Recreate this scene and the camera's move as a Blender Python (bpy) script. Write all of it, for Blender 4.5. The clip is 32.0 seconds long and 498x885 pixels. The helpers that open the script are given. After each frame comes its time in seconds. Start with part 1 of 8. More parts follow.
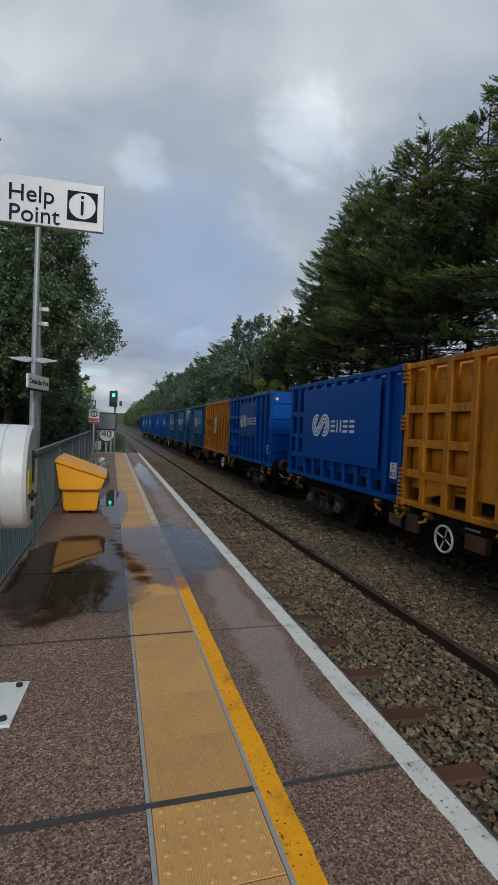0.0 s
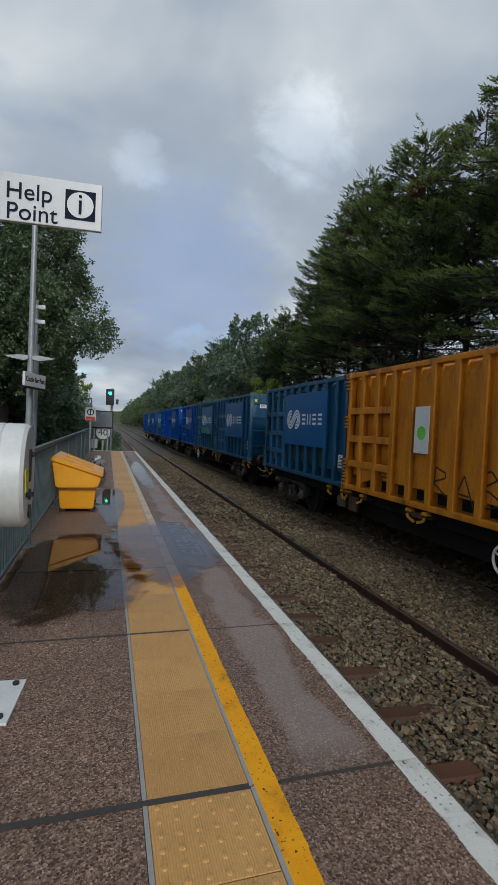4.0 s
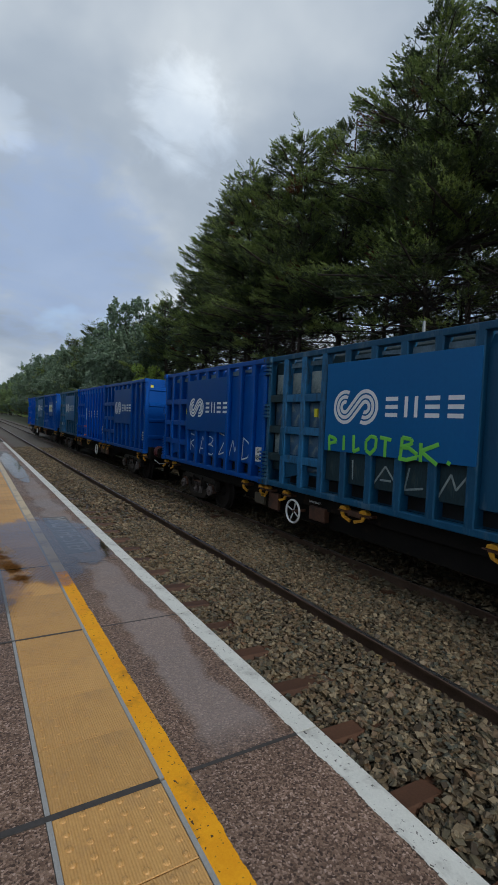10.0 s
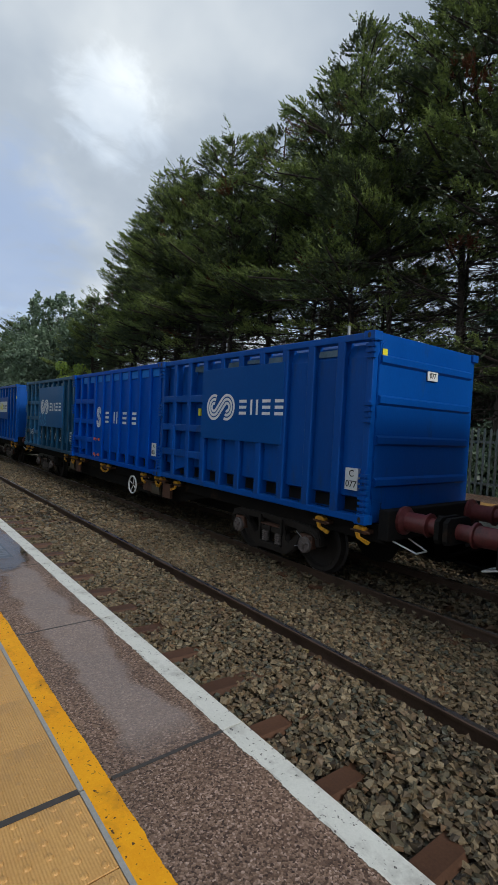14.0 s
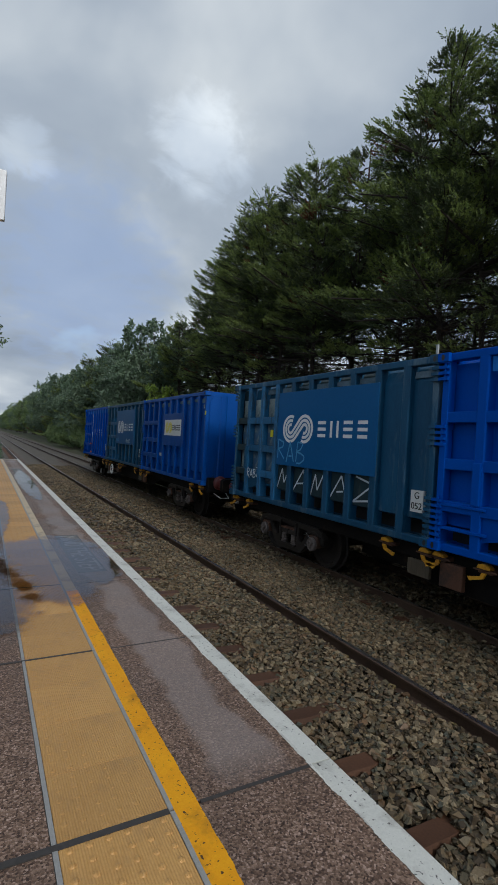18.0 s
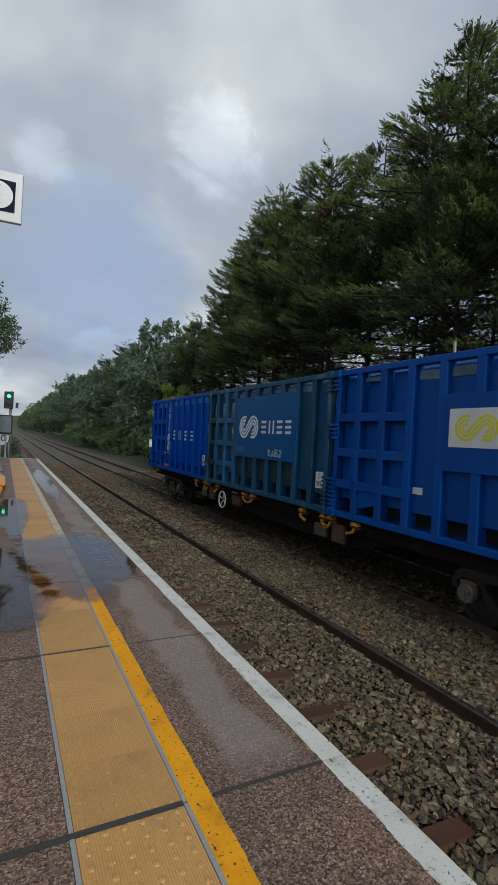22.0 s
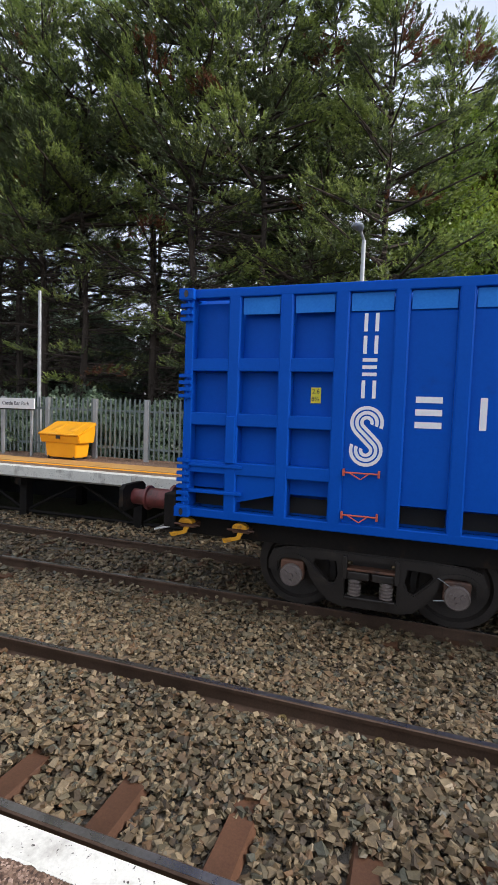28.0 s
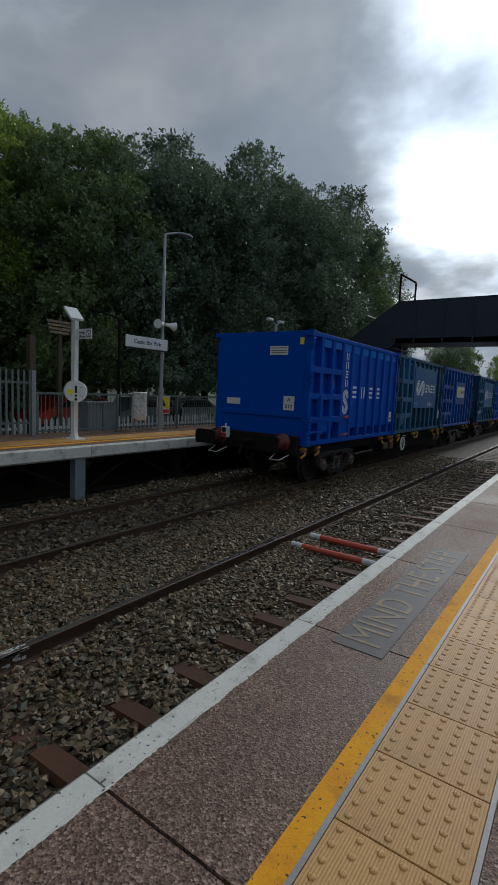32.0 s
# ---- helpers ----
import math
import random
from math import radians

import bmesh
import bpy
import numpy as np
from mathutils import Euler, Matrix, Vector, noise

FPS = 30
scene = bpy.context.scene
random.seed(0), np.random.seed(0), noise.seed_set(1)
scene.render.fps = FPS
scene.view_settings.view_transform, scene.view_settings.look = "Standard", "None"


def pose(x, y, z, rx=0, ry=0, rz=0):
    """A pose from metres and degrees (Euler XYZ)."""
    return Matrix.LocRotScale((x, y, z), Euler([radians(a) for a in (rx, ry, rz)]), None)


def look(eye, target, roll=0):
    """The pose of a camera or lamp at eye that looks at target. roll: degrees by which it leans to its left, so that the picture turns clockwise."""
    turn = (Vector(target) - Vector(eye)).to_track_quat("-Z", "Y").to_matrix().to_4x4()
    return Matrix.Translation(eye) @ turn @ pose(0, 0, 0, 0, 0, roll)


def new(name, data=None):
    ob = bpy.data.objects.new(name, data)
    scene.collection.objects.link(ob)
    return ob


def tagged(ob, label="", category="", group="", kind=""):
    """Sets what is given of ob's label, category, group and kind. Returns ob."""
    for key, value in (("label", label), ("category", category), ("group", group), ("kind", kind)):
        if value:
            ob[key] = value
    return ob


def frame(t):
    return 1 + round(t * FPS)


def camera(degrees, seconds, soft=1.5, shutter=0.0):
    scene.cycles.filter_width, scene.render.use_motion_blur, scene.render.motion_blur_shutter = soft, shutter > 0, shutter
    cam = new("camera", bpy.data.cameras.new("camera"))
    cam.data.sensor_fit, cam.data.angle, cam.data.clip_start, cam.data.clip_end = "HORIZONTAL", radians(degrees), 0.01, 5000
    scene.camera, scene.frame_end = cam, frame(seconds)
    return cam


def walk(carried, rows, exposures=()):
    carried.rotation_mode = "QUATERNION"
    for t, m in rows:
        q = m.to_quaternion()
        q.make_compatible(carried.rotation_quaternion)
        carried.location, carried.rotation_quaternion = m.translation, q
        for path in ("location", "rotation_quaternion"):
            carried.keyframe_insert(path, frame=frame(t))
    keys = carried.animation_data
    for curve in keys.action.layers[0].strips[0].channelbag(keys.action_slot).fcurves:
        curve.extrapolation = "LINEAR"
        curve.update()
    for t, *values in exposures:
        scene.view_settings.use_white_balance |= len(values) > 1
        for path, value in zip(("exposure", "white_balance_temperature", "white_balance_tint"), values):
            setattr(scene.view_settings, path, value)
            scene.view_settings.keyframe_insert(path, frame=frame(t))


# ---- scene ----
cam = camera(54.27, 32.0, soft=1.0)
# seconds, eye (x, y, z), heading, tilt, lean
PATH = [
    (0, -1.167, 0.336, 1.323, -15.85, -1.62, 2.41),
    (1, -1.173, 0.332, 1.327, -16.00, -1.68, 2.47),
    (2, -1.168, 0.335, 1.326, -16.08, -1.78, 2.47),
    (3, -1.167, 0.330, 1.325, -16.45, -1.76, 2.55),
    (3.5, -1.172, 0.327, 1.328, -16.20, -1.77, 2.59),
    (5.5, -1.168, 0.335, 1.321, -16.69, -1.63, 2.80),
    (6, -1.176, 0.333, 1.320, -16.93, -1.45, 2.67),
    (6.5, -1.168, 0.337, 1.319, -17.73, -1.43, 2.68),
    (7, -1.162, 0.330, 1.318, -19.09, -1.31, 2.75),
    (7.5, -1.156, 0.320, 1.323, -21.11, -1.23, 2.68),
    (8, -1.153, 0.308, 1.328, -22.54, -1.07, 2.68),
    (8.5, -1.159, 0.307, 1.323, -23.91, -1.13, 2.60),
    (9, -1.193, 0.332, 1.325, -26.44, -1.84, 2.30),
    (9.5, -1.226, 0.375, 1.322, -29.61, -2.51, 2.39),
    (10, -1.250, 0.380, 1.326, -30.11, -2.51, 2.59),
    (10.5, -1.260, 0.390, 1.326, -29.20, -2.62, 2.52),
    (11, -1.264, 0.394, 1.329, -28.03, -2.61, 2.52),
    (11.5, -1.256, 0.395, 1.329, -27.64, -2.61, 2.53),
    (12, -1.253, 0.394, 1.323, -29.45, -2.44, 2.63),
    (12.5, -1.212, 0.379, 1.303, -36.38, -2.10, 2.76),
    (13, -1.203, 0.379, 1.302, -38.16, -2.01, 2.96),
    (13.5, -1.201, 0.383, 1.297, -37.88, -2.05, 2.82),
    (15.5, -1.324, 0.364, 1.325, -39.89, -1.62, 3.04),
    (16, -1.324, 0.367, 1.325, -36.24, -0.51, 3.19),
    (16.5, -1.310, 0.358, 1.325, -33.41, 0.08, 3.30),
    (17, -1.294, 0.372, 1.325, -32.18, 0.02, 3.37),
    (17.5, -1.276, 0.383, 1.332, -29.64, -0.12, 3.40),
    (18, -1.265, 0.392, 1.328, -28.64, -0.13, 3.38),
    (19, -1.272, 0.377, 1.330, -28.03, -0.18, 3.21),
    (20, -1.262, 0.381, 1.323, -28.08, -0.31, 3.08),
    (21, -1.250, 0.376, 1.329, -28.05, -0.37, 3.14),
    (21.5, -1.260, 0.371, 1.328, -27.36, -0.36, 3.16),
    (22, -1.259, 0.369, 1.325, -26.79, -0.37, 3.16),
    (22.5, -1.261, 0.364, 1.325, -26.50, -0.39, 3.20),
    (23, -1.246, 0.371, 1.320, -29.61, -0.62, 3.28),
    (23.5, -1.256, 0.346, 1.332, -33.84, -0.55, 3.48),
    (24, -1.265, 0.333, 1.336, -34.42, -0.48, 3.49),
    (24.5, -1.264, 0.342, 1.332, -34.71, -0.53, 3.60),
    (26.5, -1.219, 0.369, 1.329, -33.20, -2.14, 3.54),
    (27, -1.179, 0.344, 1.316, -43.54, -3.01, 2.60),
    (27.5, -1.095, 0.258, 1.321, -56.31, -3.45, 1.49),
    (28, -1.035, 0.199, 1.281, -71.52, -3.58, 1.99),
    (28.5, -1.065, 0.161, 1.276, -90.97, -3.40, 2.65),
    (29, -1.114, 0.164, 1.237, -110.59, -3.49, 2.75),
    (29.5, -1.116, 0.139, 1.245, -124.33, -3.53, 1.65),
    (30, -1.143, 0.140, 1.277, -133.45, -3.80, 1.55),
    (30.5, -1.137, 0.134, 1.275, -136.87, -4.12, 1.74),
    (31, -1.135, 0.128, 1.271, -140.57, -4.78, 2.25),
    (31.5, -1.131, 0.122, 1.270, -142.67, -5.36, 2.42),
    (32, -1.128, 0.119, 1.263, -145.18, -6.15, 2.66),
]
EXPOSURES = [(0, -0.2, 6350, 10), (6, -0.2, 6350, 10), (11, -0.1, 6250, 10), (12, -0.18, 6250, 10), (13, 0.12, 6450, 10), (16, 0.08, 6350, 10), (17, -0.13, 6300, 10), (19, -0.15, 6350, 10), (22, -0.12, 6450, 10), (23, -0.1, 6450, 11), (24.5, 0.0, 6500, 11), (26.5, 0.0, 6500, 11), (27, 0.12, 6450, 11), (27.5, 0.7, 6650, 14), (28.0, 1.2, 6700, 17), (28.6, 1.4, 6700, 15), (29.2, 1.02, 6250, 9), (30, 0.32, 6100, 9), (31, -0.22, 6300, 10), (32, -0.6, 6250, 10)]
SKY_STRENGTH = 1.0
SUN_STRENGTH = 1.55


def aim(t, x, y, z, heading, tilt, lean):
    h, p = radians(heading), radians(tilt)
    eye = Vector((x, y, z))
    way = Vector((-math.sin(h) * math.cos(p), math.cos(h) * math.cos(p), math.sin(p)))
    return (t, look(eye, eye + way, lean))


walk(cam, [aim(*row) for row in PATH], exposures=EXPOSURES)

# ---- sky and sun ----
SUN_WAY = Vector((0.0, -0.87, 0.48)).normalized()


def node(tree, kind, **values):
    n = tree.nodes.new(kind)
    for key, value in values.items():
        n.inputs[key].default_value = value
    return n


def make_world():
    world = bpy.data.worlds.new("overcast_sky")
    scene.world = world
    world.use_nodes = True
    tr = world.node_tree
    tr.nodes.clear()
    L = tr.links.new
    out = tr.nodes.new("ShaderNodeOutputWorld")
    bg = node(tr, "ShaderNodeBackground", Strength=SKY_STRENGTH)
    sky = tr.nodes.new("ShaderNodeTexSky")
    sky.sky_type, sky.sun_disc = "NISHITA", False
    sky.sun_elevation = math.asin(SUN_WAY.z)
    sky.sun_rotation = math.atan2(SUN_WAY.x, SUN_WAY.y)
    sky_dim = tr.nodes.new("ShaderNodeVectorMath")
    sky_dim.operation = "SCALE"
    sky_dim.inputs["Scale"].default_value = 0.16
    L(sky.outputs[0], sky_dim.inputs[0])
    co = tr.nodes.new("ShaderNodeTexCoord")
    # flatten the dome so that the clouds shrink towards the horizon
    sep = tr.nodes.new("ShaderNodeSeparateXYZ")
    L(co.outputs["Generated"], sep.inputs[0])
    up = tr.nodes.new("ShaderNodeMath")
    up.operation = "MAXIMUM"
    up.inputs[1].default_value = 0.0
    L(sep.outputs[2], up.inputs[0])
    lift = tr.nodes.new("ShaderNodeMath")
    lift.operation = "ADD"
    lift.inputs[1].default_value = 0.28
    L(up.outputs[0], lift.inputs[0])
    flat = tr.nodes.new("ShaderNodeVectorMath")
    flat.operation = "DIVIDE"
    both = tr.nodes.new("ShaderNodeCombineXYZ")
    for i in range(3):
        L(lift.outputs[0], both.inputs[i])
    L(co.outputs["Generated"], flat.inputs[0])
    L(both.outputs[0], flat.inputs[1])
    big = node(tr, "ShaderNodeTexNoise", Scale=1.0, Detail=5.0, Roughness=0.5, Distortion=0.2)
    shift = tr.nodes.new("ShaderNodeVectorMath")
    shift.operation = "ADD"
    shift.inputs[1].default_value = (3.1, 1.7, 0.4)
    L(flat.outputs[0], shift.inputs[0])
    L(shift.outputs[0], big.inputs["Vector"])
    cover = tr.nodes.new("ShaderNodeValToRGB")
    cover.color_ramp.elements[0].position, cover.color_ramp.elements[1].position = 0.27, 0.44
    L(big.outputs["Fac"], cover.inputs[0])
    small = node(tr, "ShaderNodeTexNoise", Scale=1.7, Detail=5.0, Roughness=0.48, Distortion=0.2)
    L(flat.outputs[0], small.inputs["Vector"])
    grey = tr.nodes.new("ShaderNodeValToRGB")
    e = grey.color_ramp.elements
    e[0].position, e[0].color = 0.34, (0.33, 0.393, 0.482, 1)
    e[1].position, e[1].color = 0.72, (0.72, 0.77, 0.80, 1)
    mid = e.new(0.52)
    mid.color = (0.45, 0.515, 0.59, 1)
    L(small.outputs["Fac"], grey.inputs[0])
    # thin cloud round the hidden sun lets more light through
    dot = tr.nodes.new("ShaderNodeVectorMath")
    dot.operation = "DOT_PRODUCT"
    dot.inputs[1].default_value = SUN_WAY
    L(co.outputs["Generated"], dot.inputs[0])
    near = node(tr, "ShaderNodeMapRange")
    near.inputs["From Min"].default_value, near.inputs["From Max"].default_value = 0.975, 1.05
    near.inputs["To Min"].default_value, near.inputs["To Max"].default_value = 0.0, 1.0
    near.interpolation_type = "SMOOTHSTEP"
    fray = tr.nodes.new("ShaderNodeMath")
    fray.operation = "MULTIPLY_ADD"
    fray.inputs[1].default_value = 0.13
    torn = node(tr, "ShaderNodeTexNoise", Scale=3.6, Detail=5.0, Roughness=0.5)
    L(flat.outputs[0], torn.inputs["Vector"])
    L(torn.outputs["Fac"], fray.inputs[0])
    L(dot.outputs["Value"], fray.inputs[2])
    L(fray.outputs[0], near.inputs["Value"])
    thin = node(tr, "ShaderNodeMapRange")
    thin.inputs["From Min"].default_value, thin.inputs["From Max"].default_value = 0.36, 0.62
    thin.inputs["To Min"].default_value, thin.inputs["To Max"].default_value = 0.25, 3.4
    L(small.outputs["Fac"], thin.inputs["Value"])
    glow = tr.nodes.new("ShaderNodeMath")
    glow.operation = "MULTIPLY_ADD"
    glow.inputs[2].default_value = 1.0
    L(near.outputs[0], glow.inputs[0])
    L(thin.outputs[0], glow.inputs[1])
    lit = tr.nodes.new("ShaderNodeVectorMath")
    lit.operation = "SCALE"
    L(grey.outputs[0], lit.inputs[0])

    wisp = node(tr, "ShaderNodeTexNoise", Scale=9.0, Detail=6.0, Roughness=0.6, Distortion=0.6)
    L(flat.outputs[0], wisp.inputs["Vector"])

    def blob(way, wide, tight, ragged):
        """A soft ragged patch of cloud round one direction, 0 to 1."""
        d = tr.nodes.new("ShaderNodeVectorMath")
        d.operation = "DOT_PRODUCT"
        d.inputs[1].default_value = Vector(way).normalized()
        L(co.outputs["Generated"], d.inputs[0])
        f = tr.nodes.new("ShaderNodeMath")
        f.operation = "MULTIPLY_ADD"
        f.inputs[1].default_value = ragged
        L(wisp.outputs["Fac"], f.inputs[0])
        L(d.outputs["Value"], f.inputs[2])
        r = node(tr, "ShaderNodeMapRange")
        r.inputs["From Min"].default_value, r.inputs["From Max"].default_value = math.cos(radians(wide)) + ragged * 0.5, math.cos(radians(tight)) + ragged * 0.5
        r.interpolation_type = "SMOOTHSTEP"
        L(f.outputs[0], r.inputs["Value"])
        return r.outputs[0]

    # thinner cloud here and there, and one pale blue rift low over the line
    total = glow.outputs[0]
    for way, wide, tight, ragged, gain in (((0.39, 1, 0.635), 6.0, 0.5, 0.012, 0.32), ((0.04, 1, 0.51), 3.0, 0.3, 0.004, 0.22), ((1.71, -1, 1.38), 5.0, 0.5, 0.010, 0.15), ((0.80, -0.45, 0.62), 30.0, 6.0, 0.06, -0.22)):
        more = tr.nodes.new("ShaderNodeMath")
        more.operation = "MULTIPLY_ADD"
        more.inputs[1].default_value = gain
        L(blob(way, wide, tight, ragged), more.inputs[0])
        L(total, more.inputs[2])
        total = more.outputs[0]
    rift = tr.nodes.new("ShaderNodeMix")
    rift.data_type = "RGBA"
    rift.inputs["B"].default_value = (0.36, 0.475, 0.70, 1)
    part_way = tr.nodes.new("ShaderNodeMath")
    part_way.operation = "MULTIPLY"
    part_way.inputs[1].default_value = 0.7
    L(blob((0.15, 1, 0.31), 12.0, 2.0, 0.03), part_way.inputs[0])
    L(part_way.outputs[0], rift.inputs["Factor"])
    L(grey.outputs[0], rift.inputs["A"])
    L(rift.outputs["Result"], lit.inputs[0])
    L(total, lit.inputs["Scale"])
    mix = tr.nodes.new("ShaderNodeMix")
    mix.data_type = "RGBA"
    L(cover.outputs[0], mix.inputs["Factor"])
    L(sky_dim.outputs[0], mix.inputs["A"])
    L(lit.outputs[0], mix.inputs["B"])
    L(mix.outputs["Result"], bg.inputs["Color"])
    L(bg.outputs[0], out.inputs[0])


make_world()
sun = new("sun", bpy.data.lights.new("sun", "SUN"))
sun.data.energy, sun.data.angle, sun.data.color = SUN_STRENGTH, radians(14), (1.0, 0.96, 0.9)
sun.matrix_world = look((0, 0, 40), Vector((0, 0, 40)) - SUN_WAY)


# ---- materials ----
def bsdf_mat(name):
    m = bpy.data.materials.new(name)
    m.use_nodes = True
    return m, m.node_tree, m.node_tree.nodes["Principled BSDF"], m.node_tree.links.new


def surface(name, a, b, rough=0.6, metal=0.0, scale=3.0, fine=60.0, bump=0.2, depth=0.01, rvar=0.15, dirt=None, dirt_at=0.62, per=0.0, spec=0.5, island=False, stretch=None, speck=None):
    """A two-scale surface: a and b mixed by coarse and fine noise, with dirt patches, relief and piece to piece variation."""
    m, tr, p, L = bsdf_mat(name)
    co = tr.nodes.new("ShaderNodeTexCoord")
    at = co.outputs["Object"]
    if stretch:
        mp = tr.nodes.new("ShaderNodeMapping")
        mp.inputs["Scale"].default_value = stretch
        L(at, mp.inputs[0])
        at = mp.outputs[0]
    n1 = node(tr, "ShaderNodeTexNoise", Scale=scale, Detail=5.0, Roughness=0.6)
    n2 = node(tr, "ShaderNodeTexNoise", Scale=fine, Detail=3.0, Roughness=0.65)
    for n in (n1, n2):
        L(at, n.inputs["Vector"])
    add = tr.nodes.new("ShaderNodeMath")
    add.operation = "MULTIPLY_ADD"
    add.inputs[1].default_value = 0.55
    half = tr.nodes.new("ShaderNodeMath")
    half.operation = "MULTIPLY"
    half.inputs[1].default_value = 0.45
    L(n2.outputs[0], half.inputs[0])
    L(n1.outputs[0], add.inputs[0])
    L(half.outputs[0], add.inputs[2])
    ramp = node(tr, "ShaderNodeMapRange")
    ramp.inputs["From Min"].default_value, ramp.inputs["From Max"].default_value = 0.34, 0.66
    L(add.outputs[0], ramp.inputs["Value"])
    mix = tr.nodes.new("ShaderNodeMix")
    mix.data_type = "RGBA"
    mix.inputs["A"].default_value, mix.inputs["B"].default_value = (*a, 1), (*b, 1)
    L(ramp.outputs[0], mix.inputs["Factor"])
    col = mix.outputs["Result"]
    if dirt:
        n3 = node(tr, "ShaderNodeTexNoise", Scale=scale * 0.7, Detail=8.0, Roughness=0.7)
        L(at, n3.inputs["Vector"])
        dr = node(tr, "ShaderNodeMapRange")
        dr.inputs["From Min"].default_value, dr.inputs["From Max"].default_value = dirt_at - 0.08, dirt_at + 0.08
        dr.inputs["To Max"].default_value = 0.85
        L(n3.outputs[0], dr.inputs["Value"])
        dm = tr.nodes.new("ShaderNodeMix")
        dm.data_type = "RGBA"
        dm.inputs["B"].default_value = (*dirt, 1)
        L(dr.outputs[0], dm.inputs["Factor"])
        L(col, dm.inputs["A"])
        col = dm.outputs["Result"]
    if speck:
        n4 = node(tr, "ShaderNodeTexNoise", Scale=fine * 0.5, Detail=2.0, Roughness=0.6)
        L(at, n4.inputs["Vector"])
        sr = node(tr, "ShaderNodeMapRange")
        sr.inputs["From Min"].default_value, sr.inputs["From Max"].default_value = 0.64, 0.69
        L(n4.outputs[0], sr.inputs["Value"])
        sm = tr.nodes.new("ShaderNodeMix")
        sm.data_type = "RGBA"
        sm.inputs["B"].default_value = (*speck, 1)
        L(sr.outputs[0], sm.inputs["Factor"])
        L(col, sm.inputs["A"])
        col = sm.outputs["Result"]
    if per or island:
        src = tr.nodes.new("ShaderNodeNewGeometry").outputs["Random Per Island"] if island else tr.nodes.new("ShaderNodeObjectInfo").outputs["Random"]
        vr = node(tr, "ShaderNodeMapRange")
        vr.inputs["To Min"].default_value, vr.inputs["To Max"].default_value = 1 - (per or 0.4), 1 + (per or 0.4)
        L(src, vr.inputs["Value"])
        sc = tr.nodes.new("ShaderNodeVectorMath")
        sc.operation = "SCALE"
        L(col, sc.inputs[0])
        L(vr.outputs[0], sc.inputs["Scale"])
        col = sc.outputs[0]
    L(col, p.inputs["Base Color"])
    rr = node(tr, "ShaderNodeMapRange")
    rr.inputs["To Min"].default_value, rr.inputs["To Max"].default_value = max(0.03, rough - rvar), min(1, rough + rvar)
    L(n1.outputs[0], rr.inputs["Value"])
    L(rr.outputs[0], p.inputs["Roughness"])
    p.inputs["Metallic"].default_value = metal
    p.inputs["Specular IOR Level"].default_value = spec
    if bump:
        bp = node(tr, "ShaderNodeBump", Strength=bump, Distance=depth)
        L(add.outputs[0], bp.inputs["Height"])
        L(bp.outputs[0], p.inputs["Normal"])
    return m


def leaf_mat(name, a, b, var=0.45, rough=0.4, glow=(1.45, 1.5, 0.95), thin=0.3):
    m, tr, p, L = bsdf_mat(name)
    geo = tr.nodes.new("ShaderNodeNewGeometry")
    mix = tr.nodes.new("ShaderNodeMix")
    mix.data_type = "RGBA"
    mix.inputs["A"].default_value, mix.inputs["B"].default_value = (*a, 1), (*b, 1)
    co = tr.nodes.new("ShaderNodeTexCoord")
    n1 = node(tr, "ShaderNodeTexNoise", Scale=0.5, Detail=3.0)
    L(co.outputs["Object"], n1.inputs["Vector"])
    add = tr.nodes.new("ShaderNodeMath")
    add.operation = "MULTIPLY_ADD"
    add.inputs[1].default_value = var
    L(geo.outputs["Random Per Island"], add.inputs[0])
    r = node(tr, "ShaderNodeMapRange")
    r.inputs["From Min"].default_value, r.inputs["From Max"].default_value = 0.35, 0.7
    r.inputs["To Max"].default_value = 1 - var
    L(n1.outputs[0], r.inputs["Value"])
    L(r.outputs[0], add.inputs[2])
    L(add.outputs[0], mix.inputs["Factor"])
    L(mix.outputs["Result"], p.inputs["Base Color"])
    p.inputs["Roughness"].default_value = rough
    p.inputs["Specular IOR Level"].default_value = 0.5
    tl = tr.nodes.new("ShaderNodeBsdfTranslucent")
    thru = tr.nodes.new("ShaderNodeVectorMath")
    thru.operation = "MULTIPLY"
    thru.inputs[1].default_value = glow
    L(mix.outputs["Result"], thru.inputs[0])
    L(thru.outputs[0], tl.inputs["Color"])
    ms = tr.nodes.new("ShaderNodeMixShader")
    ms.inputs[0].default_value = thin
    L(p.outputs[0], ms.inputs[1])
    L(tl.outputs[0], ms.inputs[2])
    L(ms.outputs[0], tr.nodes["Material Output"].inputs["Surface"])
    return m


def glow_mat(name, colour, strength):
    m, tr, p, L = bsdf_mat(name)
    p.inputs["Base Color"].default_value = (*colour, 1)
    p.inputs["Emission Color"].default_value = (*colour, 1)
    p.inputs["Emission Strength"].default_value = strength
    return m


